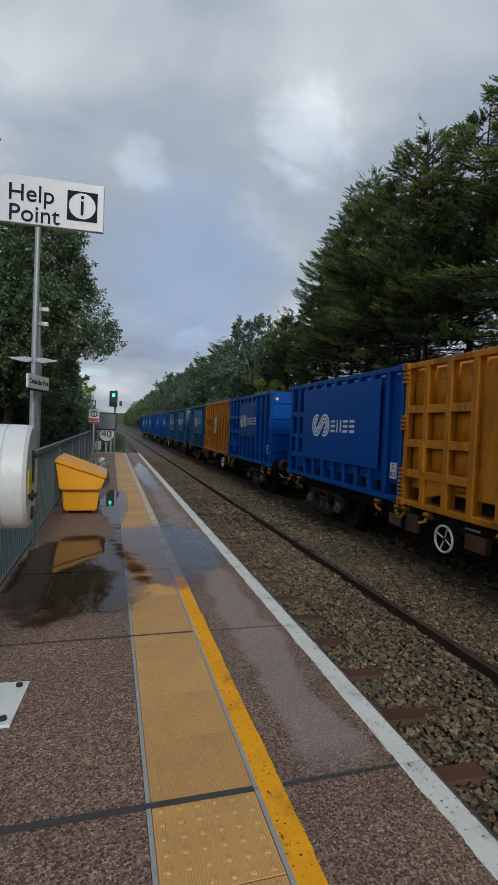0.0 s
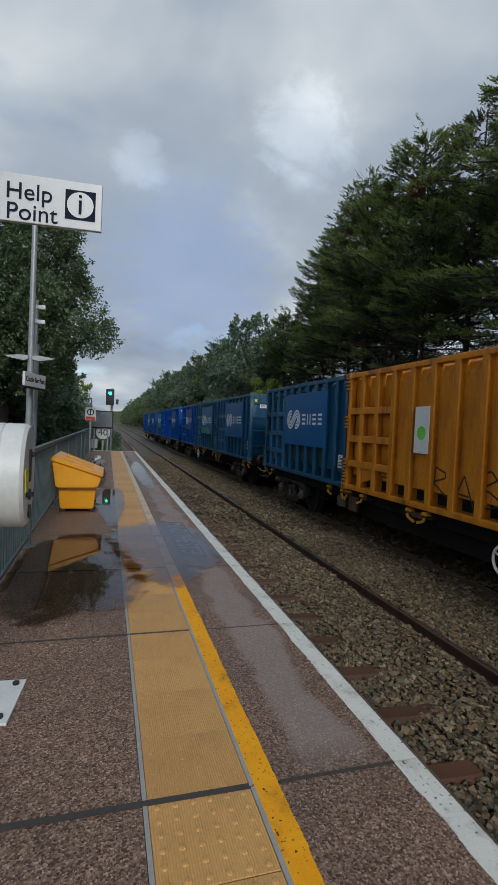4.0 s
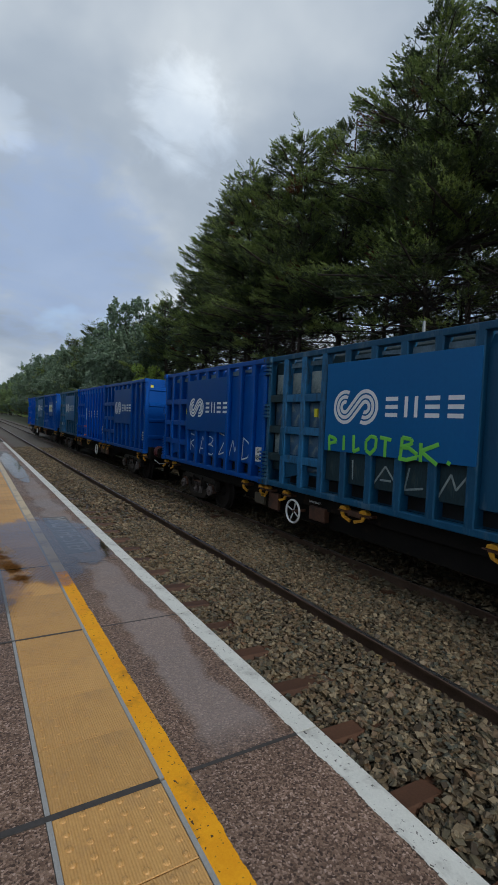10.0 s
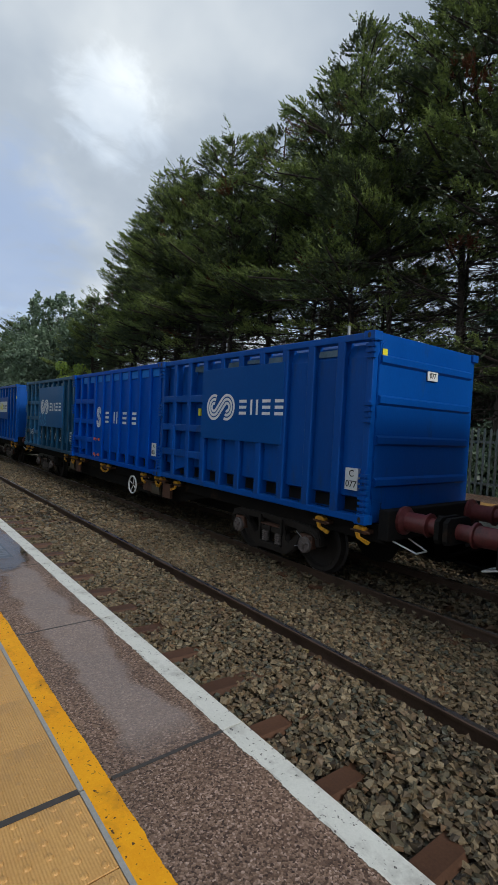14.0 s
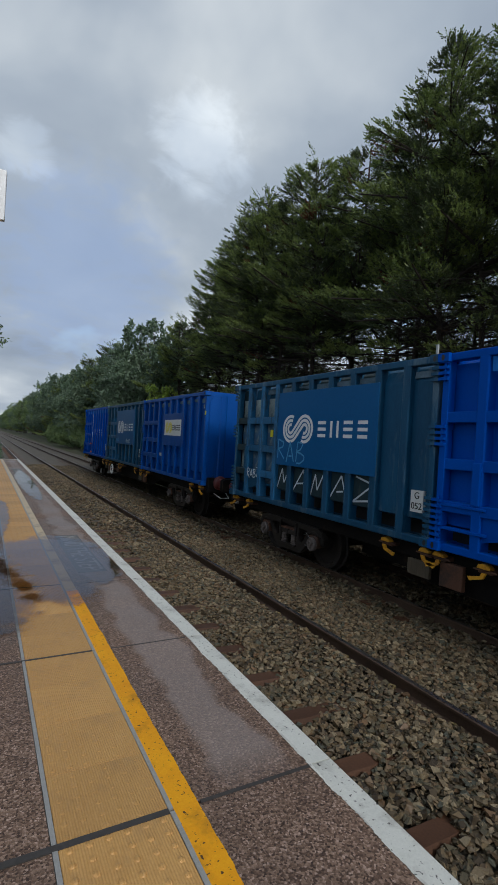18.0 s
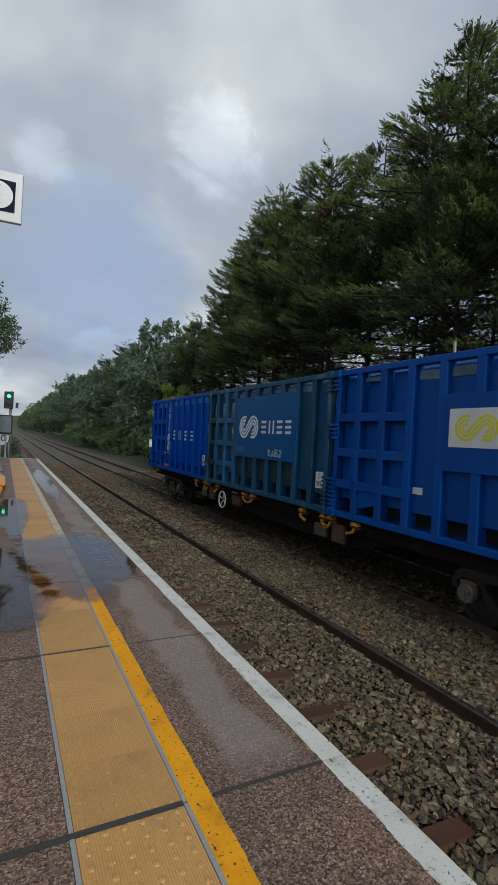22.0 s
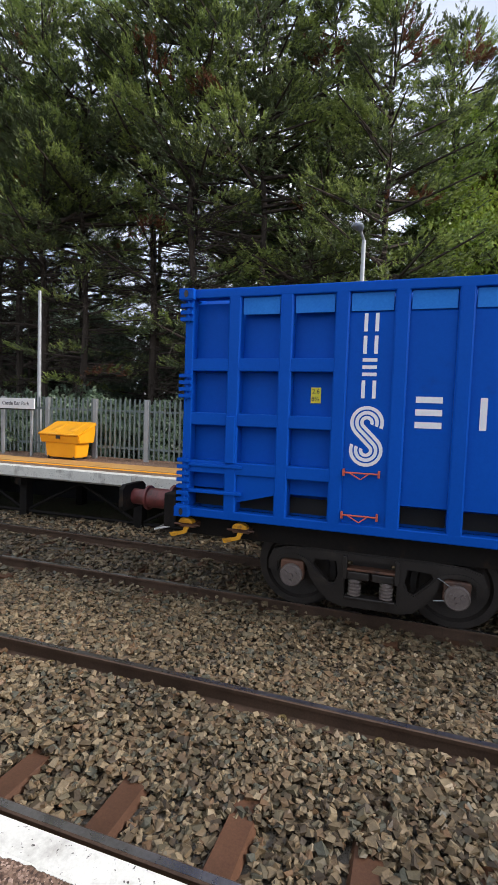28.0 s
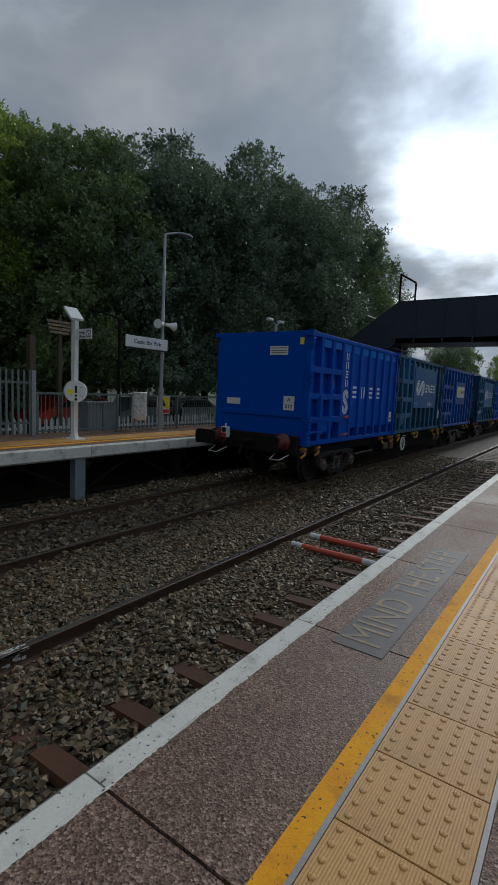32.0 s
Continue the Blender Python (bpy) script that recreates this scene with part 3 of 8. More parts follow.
M = dict(
    paving=paving_mat(),
    water=water_mat(),
    tile=tile_mat(),
    yellow=surface("worn_yellow_line_paint", (0.78, 0.30, 0.003), (0.90, 0.42, 0.010), 0.7, spec=0.25, speck=(0.10, 0.05, 0.02), scale=5, fine=120, bump=0.5, depth=0.004, dirt=(0.42, 0.18, 0.015), dirt_at=0.61),
    yellow_pale=surface("faded_yellow_line_paint", (0.50, 0.36, 0.17), (0.62, 0.48, 0.28), 0.4, scale=5, fine=120, bump=0.4, depth=0.004, dirt=(0.22, 0.15, 0.1), dirt_at=0.58),
    white_line=surface("white_edge_paint", (0.58, 0.57, 0.51), (0.72, 0.705, 0.635), 0.55, spec=0.3, speck=(0.07, 0.06, 0.055), scale=4, fine=110, bump=0.5, depth=0.004, dirt=(0.27, 0.245, 0.215), dirt_at=0.6),
    grout=surface("grey_edging", (0.26, 0.25, 0.235), (0.36, 0.35, 0.33), 0.5, scale=6, fine=90),
    joint=surface("dark_joint", (0.03, 0.026, 0.022), (0.06, 0.05, 0.045), 0.6),
    brick=surface("sooty_platform_wall", (0.10, 0.075, 0.06), (0.2, 0.15, 0.12), 0.85, scale=2, fine=30, bump=0.5, depth=0.02),
    mark_dark=surface("dark_grey_marking_paint", (0.085, 0.082, 0.082), (0.14, 0.133, 0.128), 0.55, spec=0.3, scale=4, fine=100, bump=0.3, depth=0.003, dirt=(0.17, 0.125, 0.105), dirt_at=0.56),
    mark_light=surface("worn_letter_paint", (0.22, 0.22, 0.21), (0.34, 0.33, 0.31), 0.55, scale=5, fine=100, dirt=(0.12, 0.11, 0.105), dirt_at=0.58),
    mark_gold=surface("worn_gold_letter_paint", (0.20, 0.14, 0.06), (0.31, 0.225, 0.105), 0.55, scale=9, fine=100, dirt=(0.12, 0.11, 0.105), dirt_at=0.52),
    stone=stone_mat(),
    lit_dull=surface("grey_blue_cover_sheet", (0.05, 0.11, 0.16), (0.13, 0.20, 0.26), 0.5, scale=3, fine=40, bump=0.2, dirt=(0.03, 0.06, 0.08), dirt_at=0.56),
    stone_oily_shaded=stone_mat("oil_stained_ballast", 0.85),
    sheet=surface("pale_blue_cover_sheet", (0.008, 0.15, 0.56), (0.02, 0.21, 0.66), 0.45, spec=0.1, scale=3, fine=40, bump=0.2),
    bed=surface("ballast_bed", (0.055, 0.046, 0.035), (0.15, 0.125, 0.095), 0.8, scale=9, fine=40, bump=1.0, depth=0.05),
    bogie=surface("grimy_cast_steel", (0.010, 0.0085, 0.0075), (0.028, 0.023, 0.020), 0.45, spec=0.45, scale=4, fine=40, bump=0.3, depth=0.006, dirt=(0.075, 0.06, 0.05), dirt_at=0.66),
    cap=surface("axle_cap_steel", (0.09, 0.074, 0.068), (0.19, 0.155, 0.14), 0.45, scale=9, fine=60),
    rust=surface("rusty_steel_sleeper", (0.060, 0.027, 0.014), (0.112, 0.052, 0.027), 0.6, spec=0.3, scale=4, fine=60, bump=0.2, depth=0.004, per=0.2),
    rail=surface("brown_rail_steel", (0.050, 0.030, 0.020), (0.115, 0.070, 0.046), 0.6, metal=0.1, spec=0.35, scale=3, fine=60, bump=0.2, depth=0.003),
    rail_top=surface("polished_rail_head", (0.22, 0.2, 0.185), (0.34, 0.32, 0.3), 0.28, metal=0.9, scale=3, fine=50, bump=0.05),
    clip=surface("yellowed_clip_steel", (0.12, 0.085, 0.03), (0.2, 0.15, 0.06), 0.6, scale=10),
    earth=surface("earth_and_grass", (0.035, 0.05, 0.018), (0.085, 0.09, 0.035), 0.9, scale=0.6, fine=8, bump=0.8, depth=0.1, dirt=(0.07, 0.05, 0.03), dirt_at=0.55),
    bright=surface("new_blue_paint", (0.0001, 0.066, 0.385), (0.0002, 0.079, 0.44), 0.42, spec=0.06, scale=1.2, fine=30, bump=0.08, depth=0.004, dirt=(0.012, 0.045, 0.22), dirt_at=0.7, per=0.05),
    blue=surface("mid_blue_paint", (0.0005, 0.056, 0.27), (0.001, 0.076, 0.34), 0.42, spec=0.18, stretch=(2.0, 2.0, 0.5), scale=1.3, fine=25, bump=0.15, depth=0.005, dirt=(0.03, 0.05, 0.075), dirt_at=0.66, per=0.12),
    teal=surface("weathered_teal_blue_paint", (0.003, 0.050, 0.112), (0.007, 0.082, 0.168), 0.5, spec=0.3, stretch=(2.4, 2.4, 0.5), scale=1.6, fine=25, bump=0.25, depth=0.005, dirt=(0.13, 0.19, 0.23), dirt_at=0.62, per=0.15),
    board_blue=surface("deep_blue_advert_board", (0.0004, 0.060, 0.25), (0.001, 0.074, 0.29), 0.4, spec=0.15, scale=1.0, fine=20, bump=0.05, dirt=(0.01, 0.06, 0.17), dirt_at=0.7, per=0.1),
    board=surface("blue_advert_board", (0.0005, 0.088, 0.255), (0.001, 0.105, 0.295), 0.4, spec=0.25, scale=1.0, fine=20, bump=0.05, dirt=(0.02, 0.08, 0.17), dirt_at=0.7, per=0.1),
    pale=surface("chalky_worn_panel", (0.12, 0.18, 0.20), (0.36, 0.40, 0.37), 0.6, scale=2.4, fine=25, bump=0.3, depth=0.006, dirt=(0.05, 0.1, 0.13), dirt_at=0.6, per=0.25),
    orange=surface("faded_orange_paint", (0.42, 0.135, 0.006), (0.66, 0.25, 0.012), 0.5, spec=0.3, stretch=(2.2, 2.2, 0.5), scale=1.6, fine=25, bump=0.25, depth=0.006, dirt=(0.17, 0.06, 0.015), dirt_at=0.58, per=0.08),
    # near-black: shade painted into the bay pockets, and a dark underside colour
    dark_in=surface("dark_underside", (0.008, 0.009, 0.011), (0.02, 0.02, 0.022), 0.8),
    white=surface("white_lettering", (0.70, 0.72, 0.74), (0.80, 0.81, 0.82), 0.4, scale=3, fine=60, bump=0.0),
    label_white=surface("white_label", (0.62, 0.62, 0.6), (0.75, 0.75, 0.73), 0.45, scale=4, fine=60),
    label_yellow=surface("yellow_label", (0.72, 0.62, 0.02), (0.8, 0.7, 0.05), 0.45, scale=4, fine=60),
    ink=surface("black_ink", (0.012, 0.012, 0.014), (0.02, 0.02, 0.022), 0.5),
    frame_black=surface("grimy_underframe", (0.008, 0.008, 0.008), (0.018, 0.015, 0.013), 0.85, spec=0.12, scale=3, fine=30, bump=0.4, depth=0.01, dirt=(0.06, 0.035, 0.02), dirt_at=0.66),
    frame_brown=surface("rusty_wagon_steel", (0.07, 0.03, 0.018), (0.15, 0.065, 0.035), 0.65, scale=4, fine=40, bump=0.3, dirt=(0.02, 0.016, 0.014), dirt_at=0.58),
    maroon=surface("maroon_buffer_paint", (0.10, 0.018, 0.018), (0.17, 0.04, 0.035), 0.45, scale=4, fine=30, dirt=(0.03, 0.018, 0.015), dirt_at=0.6),
    yel_steel=surface("yellow_twistlock_paint", (0.55, 0.24, 0.008), (0.70, 0.35, 0.02), 0.5, scale=9, fine=60, dirt=(0.16, 0.05, 0.02), dirt_at=0.58),
    wheel=surface("wheel_steel", (0.014, 0.012, 0.011), (0.045, 0.037, 0.032), 0.6, metal=0.2, scale=6),
    green_gfx=surface("green_spray_paint", (0.12, 0.5, 0.04), (0.2, 0.62, 0.08), 0.5),
    blue_gfx=surface("pale_blue_spray_paint", (0.04, 0.25, 0.5), (0.08, 0.32, 0.58), 0.5),
    faded=surface("faded_blue_door_sheet", (0.012, 0.075, 0.19), (0.10, 0.165, 0.20), 0.55, scale=3.2, fine=25, bump=0.3, depth=0.005, dirt=(0.26, 0.29, 0.27), dirt_at=0.6, per=0.3),
    worn=surface("worn_azure_rib_paint", (0.004, 0.085, 0.20), (0.03, 0.15, 0.30), 0.5, spec=0.3, stretch=(2.4, 2.4, 0.6), scale=4.0, fine=30, bump=0.4, depth=0.006, dirt=(0.02, 0.03, 0.035), dirt_at=0.6, per=0.2),
    white_gfx=surface("white_spray_paint", (0.45, 0.5, 0.55), (0.65, 0.7, 0.74), 0.5),
    red=surface("red_paint", (0.5, 0.03, 0.015), (0.62, 0.06, 0.03), 0.45),
    strap=surface("orange_red_strap", (0.5, 0.07, 0.03), (0.6, 0.11, 0.06), 0.5),
    fence=surface("grey_green_railing_paint", (0.10, 0.135, 0.135), (0.16, 0.20, 0.20), 0.45, scale=4, fine=40),
    galv=surface("galvanised_steel", (0.26, 0.28, 0.29), (0.40, 0.42, 0.43), 0.45, metal=0.35, scale=5, fine=50),
    white_steel=surface("white_steel_paint", (0.62, 0.64, 0.62), (0.75, 0.76, 0.74), 0.4, scale=3, fine=40, dirt=(0.4, 0.4, 0.37), dirt_at=0.66),
    sign_white=surface("white_sign_face", (0.66, 0.67, 0.68), (0.74, 0.75, 0.75), 0.35, scale=3, fine=40, bump=0.0),
    sign_navy=surface("navy_sign_ink", (0.012, 0.016, 0.035), (0.018, 0.022, 0.045), 0.7, spec=0.1, bump=0.0),
    grit=surface("yellow_grit_bin_plastic", (0.74, 0.30, 0.005), (0.84, 0.38, 0.012), 0.38, scale=3, fine=60, bump=0.08),
    bark=surface("dark_bark", (0.028, 0.02, 0.015), (0.07, 0.052, 0.04), 0.9, scale=6, fine=40, bump=0.8, depth=0.03, stretch=(1, 1, 0.2)),
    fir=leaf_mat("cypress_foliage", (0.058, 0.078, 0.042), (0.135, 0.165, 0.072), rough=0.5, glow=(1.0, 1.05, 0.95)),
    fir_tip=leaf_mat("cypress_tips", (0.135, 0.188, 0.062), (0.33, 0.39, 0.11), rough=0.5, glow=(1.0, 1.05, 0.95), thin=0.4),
    fir_dead=leaf_mat("dead_cypress_sprays", (0.10, 0.042, 0.022), (0.20, 0.085, 0.042), rough=0.6, glow=(1.0, 0.9, 0.8)),
    leaf=leaf_mat("dark_green_leaves", (0.082, 0.125, 0.086), (0.21, 0.285, 0.185), glow=(1.1, 1.2, 0.95)),
    leaf_dense=leaf_mat("dense_green_leaves", (0.075, 0.12, 0.06), (0.19, 0.265, 0.125), glow=(0.9, 1.0, 0.9)),
    grimy=surface("grime_black_green_paint", (0.010, 0.022, 0.024), (0.020, 0.048, 0.062), 0.6, spec=0.25, stretch=(2.4, 2.4, 0.5), scale=2.2, fine=25, bump=0.3, depth=0.005, dirt=(0.085, 0.10, 0.085), dirt_at=0.70),
    leaf_yel=leaf_mat("yellow_green_leaves", (0.11, 0.21, 0.05), (0.44, 0.50, 0.085), glow=(1.2, 1.3, 0.95)),
    leaf_mid=leaf_mat("mid_green_leaves", (0.115, 0.172, 0.076), (0.275, 0.36, 0.15), glow=(1.15, 1.25, 0.95)),
    bridge=surface("blue_black_bridge_steel", (0.017, 0.024, 0.040), (0.032, 0.043, 0.066), 0.55, spec=0.3, scale=1.5, fine=20, bump=0.2),
    plastic_grey=surface("grey_cabinet_paint", (0.16, 0.19, 0.21), (0.24, 0.27, 0.29), 0.5, scale=4),
    glass=glass_mat("shelter_glass", (0.62, 0.66, 0.66), 0.3),
    bag=bag_mat(),
    poster=surface("green_poster", (0.02, 0.22, 0.05), (0.05, 0.32, 0.08), 0.35, scale=2.0, fine=9, bump=0.0, dirt=(0.5, 0.45, 0.05), dirt_at=0.6),
    signal_green=glow_mat("signal_green_light", (0.05, 1.0, 0.55), 2.5),
    wood=surface("weathered_timber", (0.05, 0.038, 0.024), (0.11, 0.085, 0.055), 0.8, scale=3, fine=40, bump=0.4, stretch=(1, 1, 0.15)),
)

M["white_frayed"], M["yellow_frayed"] = frayed(M["white_line"]), frayed(M["yellow"])


# ---- mesh helpers ----
def box(bm, x0, x1, y0, y1, z0, z1):
    v = [bm.verts.new((x, y, z)) for z in (z0, z1) for y in (y0, y1) for x in (x0, x1)]
    for f in ((0, 2, 3, 1), (4, 5, 7, 6), (0, 1, 5, 4), (2, 6, 7, 3), (0, 4, 6, 2), (1, 3, 7, 5)):
        bm.faces.new([v[i] for i in f])
    return v


def bbox(x0, x1, y0, y1, z0, z1, bevel=0.0):
    bm = bmesh.new()
    box(bm, min(x0, x1), max(x0, x1), min(y0, y1), max(y0, y1), min(z0, z1), max(z0, z1))
    if bevel:
        bmesh.ops.bevel(bm, geom=bm.edges[:], offset=bevel, segments=2, affect="EDGES", profile=0.5)
    return bm


def tube(bm, a, b, r0, r1=None, n=10, caps=True):
    """A tapered round bar from a to b."""
    a, b = Vector(a), Vector(b)
    r1 = r0 if r1 is None else r1
    q = (b - a).to_track_quat("Z", "Y")
    rings = []
    for c, r in ((a, r0), (b, r1)):
        rings.append([bm.verts.new(c + q @ Vector((r * math.cos(k * math.tau / n), r * math.sin(k * math.tau / n), 0))) for k in range(n)])
    for k in range(n):
        bm.faces.new((rings[0][k], rings[0][(k + 1) % n], rings[1][(k + 1) % n], rings[1][k]))
    if caps:
        bm.faces.new(rings[0][::-1])
        bm.faces.new(rings[1])
    return bm


def lathe(bm, profile, axis="z", at=(0, 0, 0), n=24):
    """Turns (radius, along) pairs round an axis."""
    rings = []
    for r, h in profile:
        ring = []
        for k in range(n):
            c, s = r * math.cos(k * math.tau / n), r * math.sin(k * math.tau / n)
            p = {"z": (c, s, h), "x": (h, c, s), "y": (s, h, c)}[axis]
            ring.append(bm.verts.new(Vector(p) + Vector(at)))
        rings.append(ring)
    for a, b in zip(rings, rings[1:]):
        for k in range(n):
            bm.faces.new((a[k], a[(k + 1) % n], b[(k + 1) % n], b[k]))
    bm.faces.new(rings[0][::-1])
    bm.faces.new(rings[-1])
    return bm


def prism(bm, outline, y0, y1, axis="y"):
    """A closed outline pushed from y0 to y1 along an axis; the outline is in the two other axes, in order."""
    def at(p, h):
        return {"y": (p[0], h, p[1]), "x": (h, p[0], p[1]), "z": (p[0], p[1], h)}[axis]
    a = [bm.verts.new(at(p, y0)) for p in outline]
    b = [bm.verts.new(at(p, y1)) for p in outline]
    n = len(a)
    for k in range(n):
        bm.faces.new((a[k], a[(k + 1) % n], b[(k + 1) % n], b[k]))
    bm.faces.new(a[::-1])
    bm.faces.new(b)
    return bm


def finish(name, bm, material, smooth=False):
    bmesh.ops.recalc_face_normals(bm, faces=bm.faces[:])
    me = bpy.data.meshes.new(name)
    bm.to_mesh(me)
    bm.free()
    me.materials.append(material)
    if smooth:
        me.shade_smooth()
        me.set_sharp_from_angle(angle=radians(40))
    return me


def part(name, bm, material, parent, label="", smooth=False):
    ob = new(name, bm if isinstance(bm, bpy.types.Mesh) else finish(name, bm, material, smooth))
    ob.parent = parent
    if label:
        ob["label"] = label
    return ob


def thing(name, label, category, x=0, y=0, z=0, rz=0, group="", kind=""):
    ob = new(name)
    ob.matrix_world = pose(x, y, z, 0, 0, rz)
    return tagged(ob, label, category, group, kind)


def solid(name, bm, material, label, category="", kind="", group="", smooth=False):
    return tagged(new(name, finish(name, bm, material, smooth)), label, category, group, kind)


def text_mesh(body, size, depth=0.002, spacing=1.0):
    cu = bpy.data.curves.new("letters", "FONT")
    cu.body, cu.size, cu.extrude, cu.align_x, cu.align_y = body, size, depth, "CENTER", "CENTER"
    cu.space_character = spacing
    ob = bpy.data.objects.new("letters", cu)
    scene.collection.objects.link(ob)
    me = bpy.data.meshes.new_from_object(ob.evaluated_get(bpy.context.evaluated_depsgraph_get()))
    bpy.data.objects.remove(ob)
    bpy.data.curves.remove(cu)
    return me


def letters(body, size, material, parent, m, name="lettering", spacing=1.0):
    me = text_mesh(body, size, spacing=spacing)
    me.materials.clear()
    me.materials.append(material)
    ob = new(name, me)
    ob.parent = parent
    ob.matrix_basis = m
    return ob


def facing_west(x, y, z):
    """Turns a sheet drawn in x, y so that it is read by someone who looks along +x."""
    return Matrix(((0, 0, -1, x), (-1, 0, 0, y), (0, 1, 0, z), (0, 0, 0, 1)))


def facing_south(x, y, z, rz=0):
    return pose(x, y, z, 90, 0, rz)


def on_floor(x, y, z):
    """Turns a sheet drawn in x, y to lie on the floor, read by someone who looks along +x."""
    return Matrix(((0, 1, 0, x), (-1, 0, 0, y), (0, 0, 1, z), (0, 0, 0, 1)))


def raw(name, verts, faces, material):
    me = bpy.data.meshes.new(name)
    me.from_pydata([], [], [])
    verts, faces = np.asarray(verts, np.float32), np.asarray(faces, np.int32)
    k = faces.shape[1]
    me.vertices.add(len(verts))
    me.vertices.foreach_set("co", verts.ravel())
    me.loops.add(faces.size)
    me.loops.foreach_set("vertex_index", faces.ravel())
    me.polygons.add(len(faces))
    me.polygons.foreach_set("loop_start", np.arange(0, faces.size, k, dtype=np.int32))
    me.update(calc_edges=True)
    me.validate()
    me.shade_flat()
    me.materials.append(material)
    return me


# ---- ground, ballast and tracks ----
RAIL_Z = -0.955
NEAR_TRACK, FAR_TRACK = (1.045, 2.54), (4.55, 5.985)
TRACK_Y = (-120.0, 420.0)


def ground():
    n = 2500
    bm = bmesh.new()
    xs = [-n, -60, -12, -2.6, -2.0, 0.02, 7.2, 9.6, 11.5, 30, 120, n]
    zs = [-1.6, -1.6, -1.5, -1.2, -1.3, -1.3, -1.3, -1.15, -0.7, -0.6, -0.8, -1.6]
    ys = [-n, -200, -60, 0, 60, 200, 500, n]
    grid = [[bm.verts.new((x, y, z)) for x, z in zip(xs, zs)] for y in ys]
    for a, b in zip(grid, grid[1:]):
        for i in range(len(xs) - 1):
            bm.faces.new((a[i], a[i + 1], b[i + 1], b[i]))
    return solid("ground", bm, M["earth"], "rough grass and bare earth beside the railway", "ground", "structure")


ground()


def ballast_bed():
    bm = bmesh.new()
    xs = [0.1, 0.5, 0.95, 1.05, 1.6, 1.75, 2.4, 2.9, 3.5, 4.2, 4.6, 5.2, 6.0, 6.6, 7.4, 8.3]
    zs = [-1.16, -1.15, -1.16, -1.165, -1.16, -1.14, -1.14, -1.135, -1.13, -1.135, -1.14, -1.15, -1.14, -1.15, -1.17, -1.29]
    ys = [TRACK_Y[0], -40, -10, 0, 10, 40, 120, TRACK_Y[1]]
    grid = [[bm.verts.new((x, y, z)) for x, z in zip(xs, zs)] for y in ys]
    for a, b in zip(grid, grid[1:]):
        for i in range(len(xs) - 1):
            bm.faces.new((a[i], a[i + 1], b[i + 1], b[i]))
    return solid("ballast_bed", bm, M["bed"], "grey stone ballast bed under both tracks", "ballast", "structure")


ballast_bed()

CUBE = np.array([(x, y, z) for z in (-1, 1) for y in (-1, 1) for x in (-1, 1)], float) / 1.5
CUBE_F = np.array([(0, 2, 3), (0, 3, 1), (4, 5, 7), (4, 7, 6), (0, 1, 5), (0, 5, 4), (2, 6, 7), (2, 7, 3), (0, 4, 6), (0, 6, 2), (1, 3, 7), (1, 7, 5)])
OCT = np.array([(1, 0, 0), (-1, 0, 0), (0, 1, 0), (0, -1, 0), (0, 0, 1), (0, 0, -1)], float)
OCT_F = np.array([(0, 2, 4), (2, 1, 4), (1, 3, 4), (3, 0, 4), (2, 0, 5), (1, 2, 5), (3, 1, 5), (0, 3, 5)])


def turns(rng, n):
    """n random turns."""
    q = rng.normal(size=(n, 4))
    q /= np.linalg.norm(q, axis=1, keepdims=True)
    w, x, y, z = q.T
    return np.stack([1 - 2 * (y * y + z * z), 2 * (x * y - z * w), 2 * (x * z + y * w), 2 * (x * y + z * w), 1 - 2 * (x * x + z * z), 2 * (y * z - x * w), 2 * (x * z - y * w), 2 * (y * z + x * w), 1 - 2 * (x * x + y * y)], 1).reshape(n, 3, 3)


def stones(name, seed, count, xr, yr, size, shape, label, mat="stone", lift=0.0):
    rng = np.random.default_rng(seed)
    V, F = shape
    x, y = rng.uniform(*xr, count), rng.uniform(*yr, count)
    # sleepers stay bare in a strip beside the platform rail
    near = (x > 1.0) & (x < 1.56)
    step = np.where(y > SLEEPER_0, SLEEPER_STEP, SLEEPER_BACK)
    phase = np.abs(((y - SLEEPER_0) / step + 0.5) % 1 - 0.5) * step
    keep = ~(near & (phase < 0.12 - 0.05 * (x > 1.46)))
    keep &= ~((np.abs(x - NEAR_TRACK[0] + 0.035) < 0.085) | (np.abs(x - NEAR_TRACK[1] - 0.035) < 0.09) | (np.abs(x - FAR_TRACK[0] + 0.035) < 0.085) | (np.abs(x - FAR_TRACK[1] - 0.035) < 0.085))
    x, y, near = x[keep], y[keep], near[keep]
    n = len(x)
    z = lift - 1.085 + 0.022 * np.sin(x * 3.1 + 0.7 * np.sin(y * 0.9)) + 0.018 * np.sin(y * 2.3 + x) + rng.uniform(-0.03, 0.024, n)
    z = np.where(near, z - 0.03, z)
    s = size * np.clip(rng.lognormal(0, 0.25, n), 0.55, 1.6)
    shape3 = rng.uniform(0.68, 1.35, (n, 1, 3))
    base = (V[None] * (1 + rng.uniform(-0.34, 0.3, (n, len(V), 1))) + rng.uniform(-0.36, 0.36, (n, len(V), 3))) * shape3 * s[:, None, None]
    pts = np.einsum("nij,nkj->nki", turns(rng, n), base)
    pts[..., 2] *= 0.62
    pts += np.stack([x, y, z], 1)[:, None]
    faces = F[None] + (np.arange(n) * len(V))[:, None, None]
    me = raw(name, pts.reshape(-1, 3), faces.reshape(-1, 3), M[mat])
    return tagged(new(name, me), label, "ballast", "", "stuff")


SLEEPER_0, SLEEPER_STEP, SLEEPER_BACK = 0.30, 0.73, 0.62
stones("ballast_stones", 1, 115000, (0.14, 4.35), (-8, 11), 0.0235, (CUBE, CUBE_F), "loose grey and brown granite ballast stones")
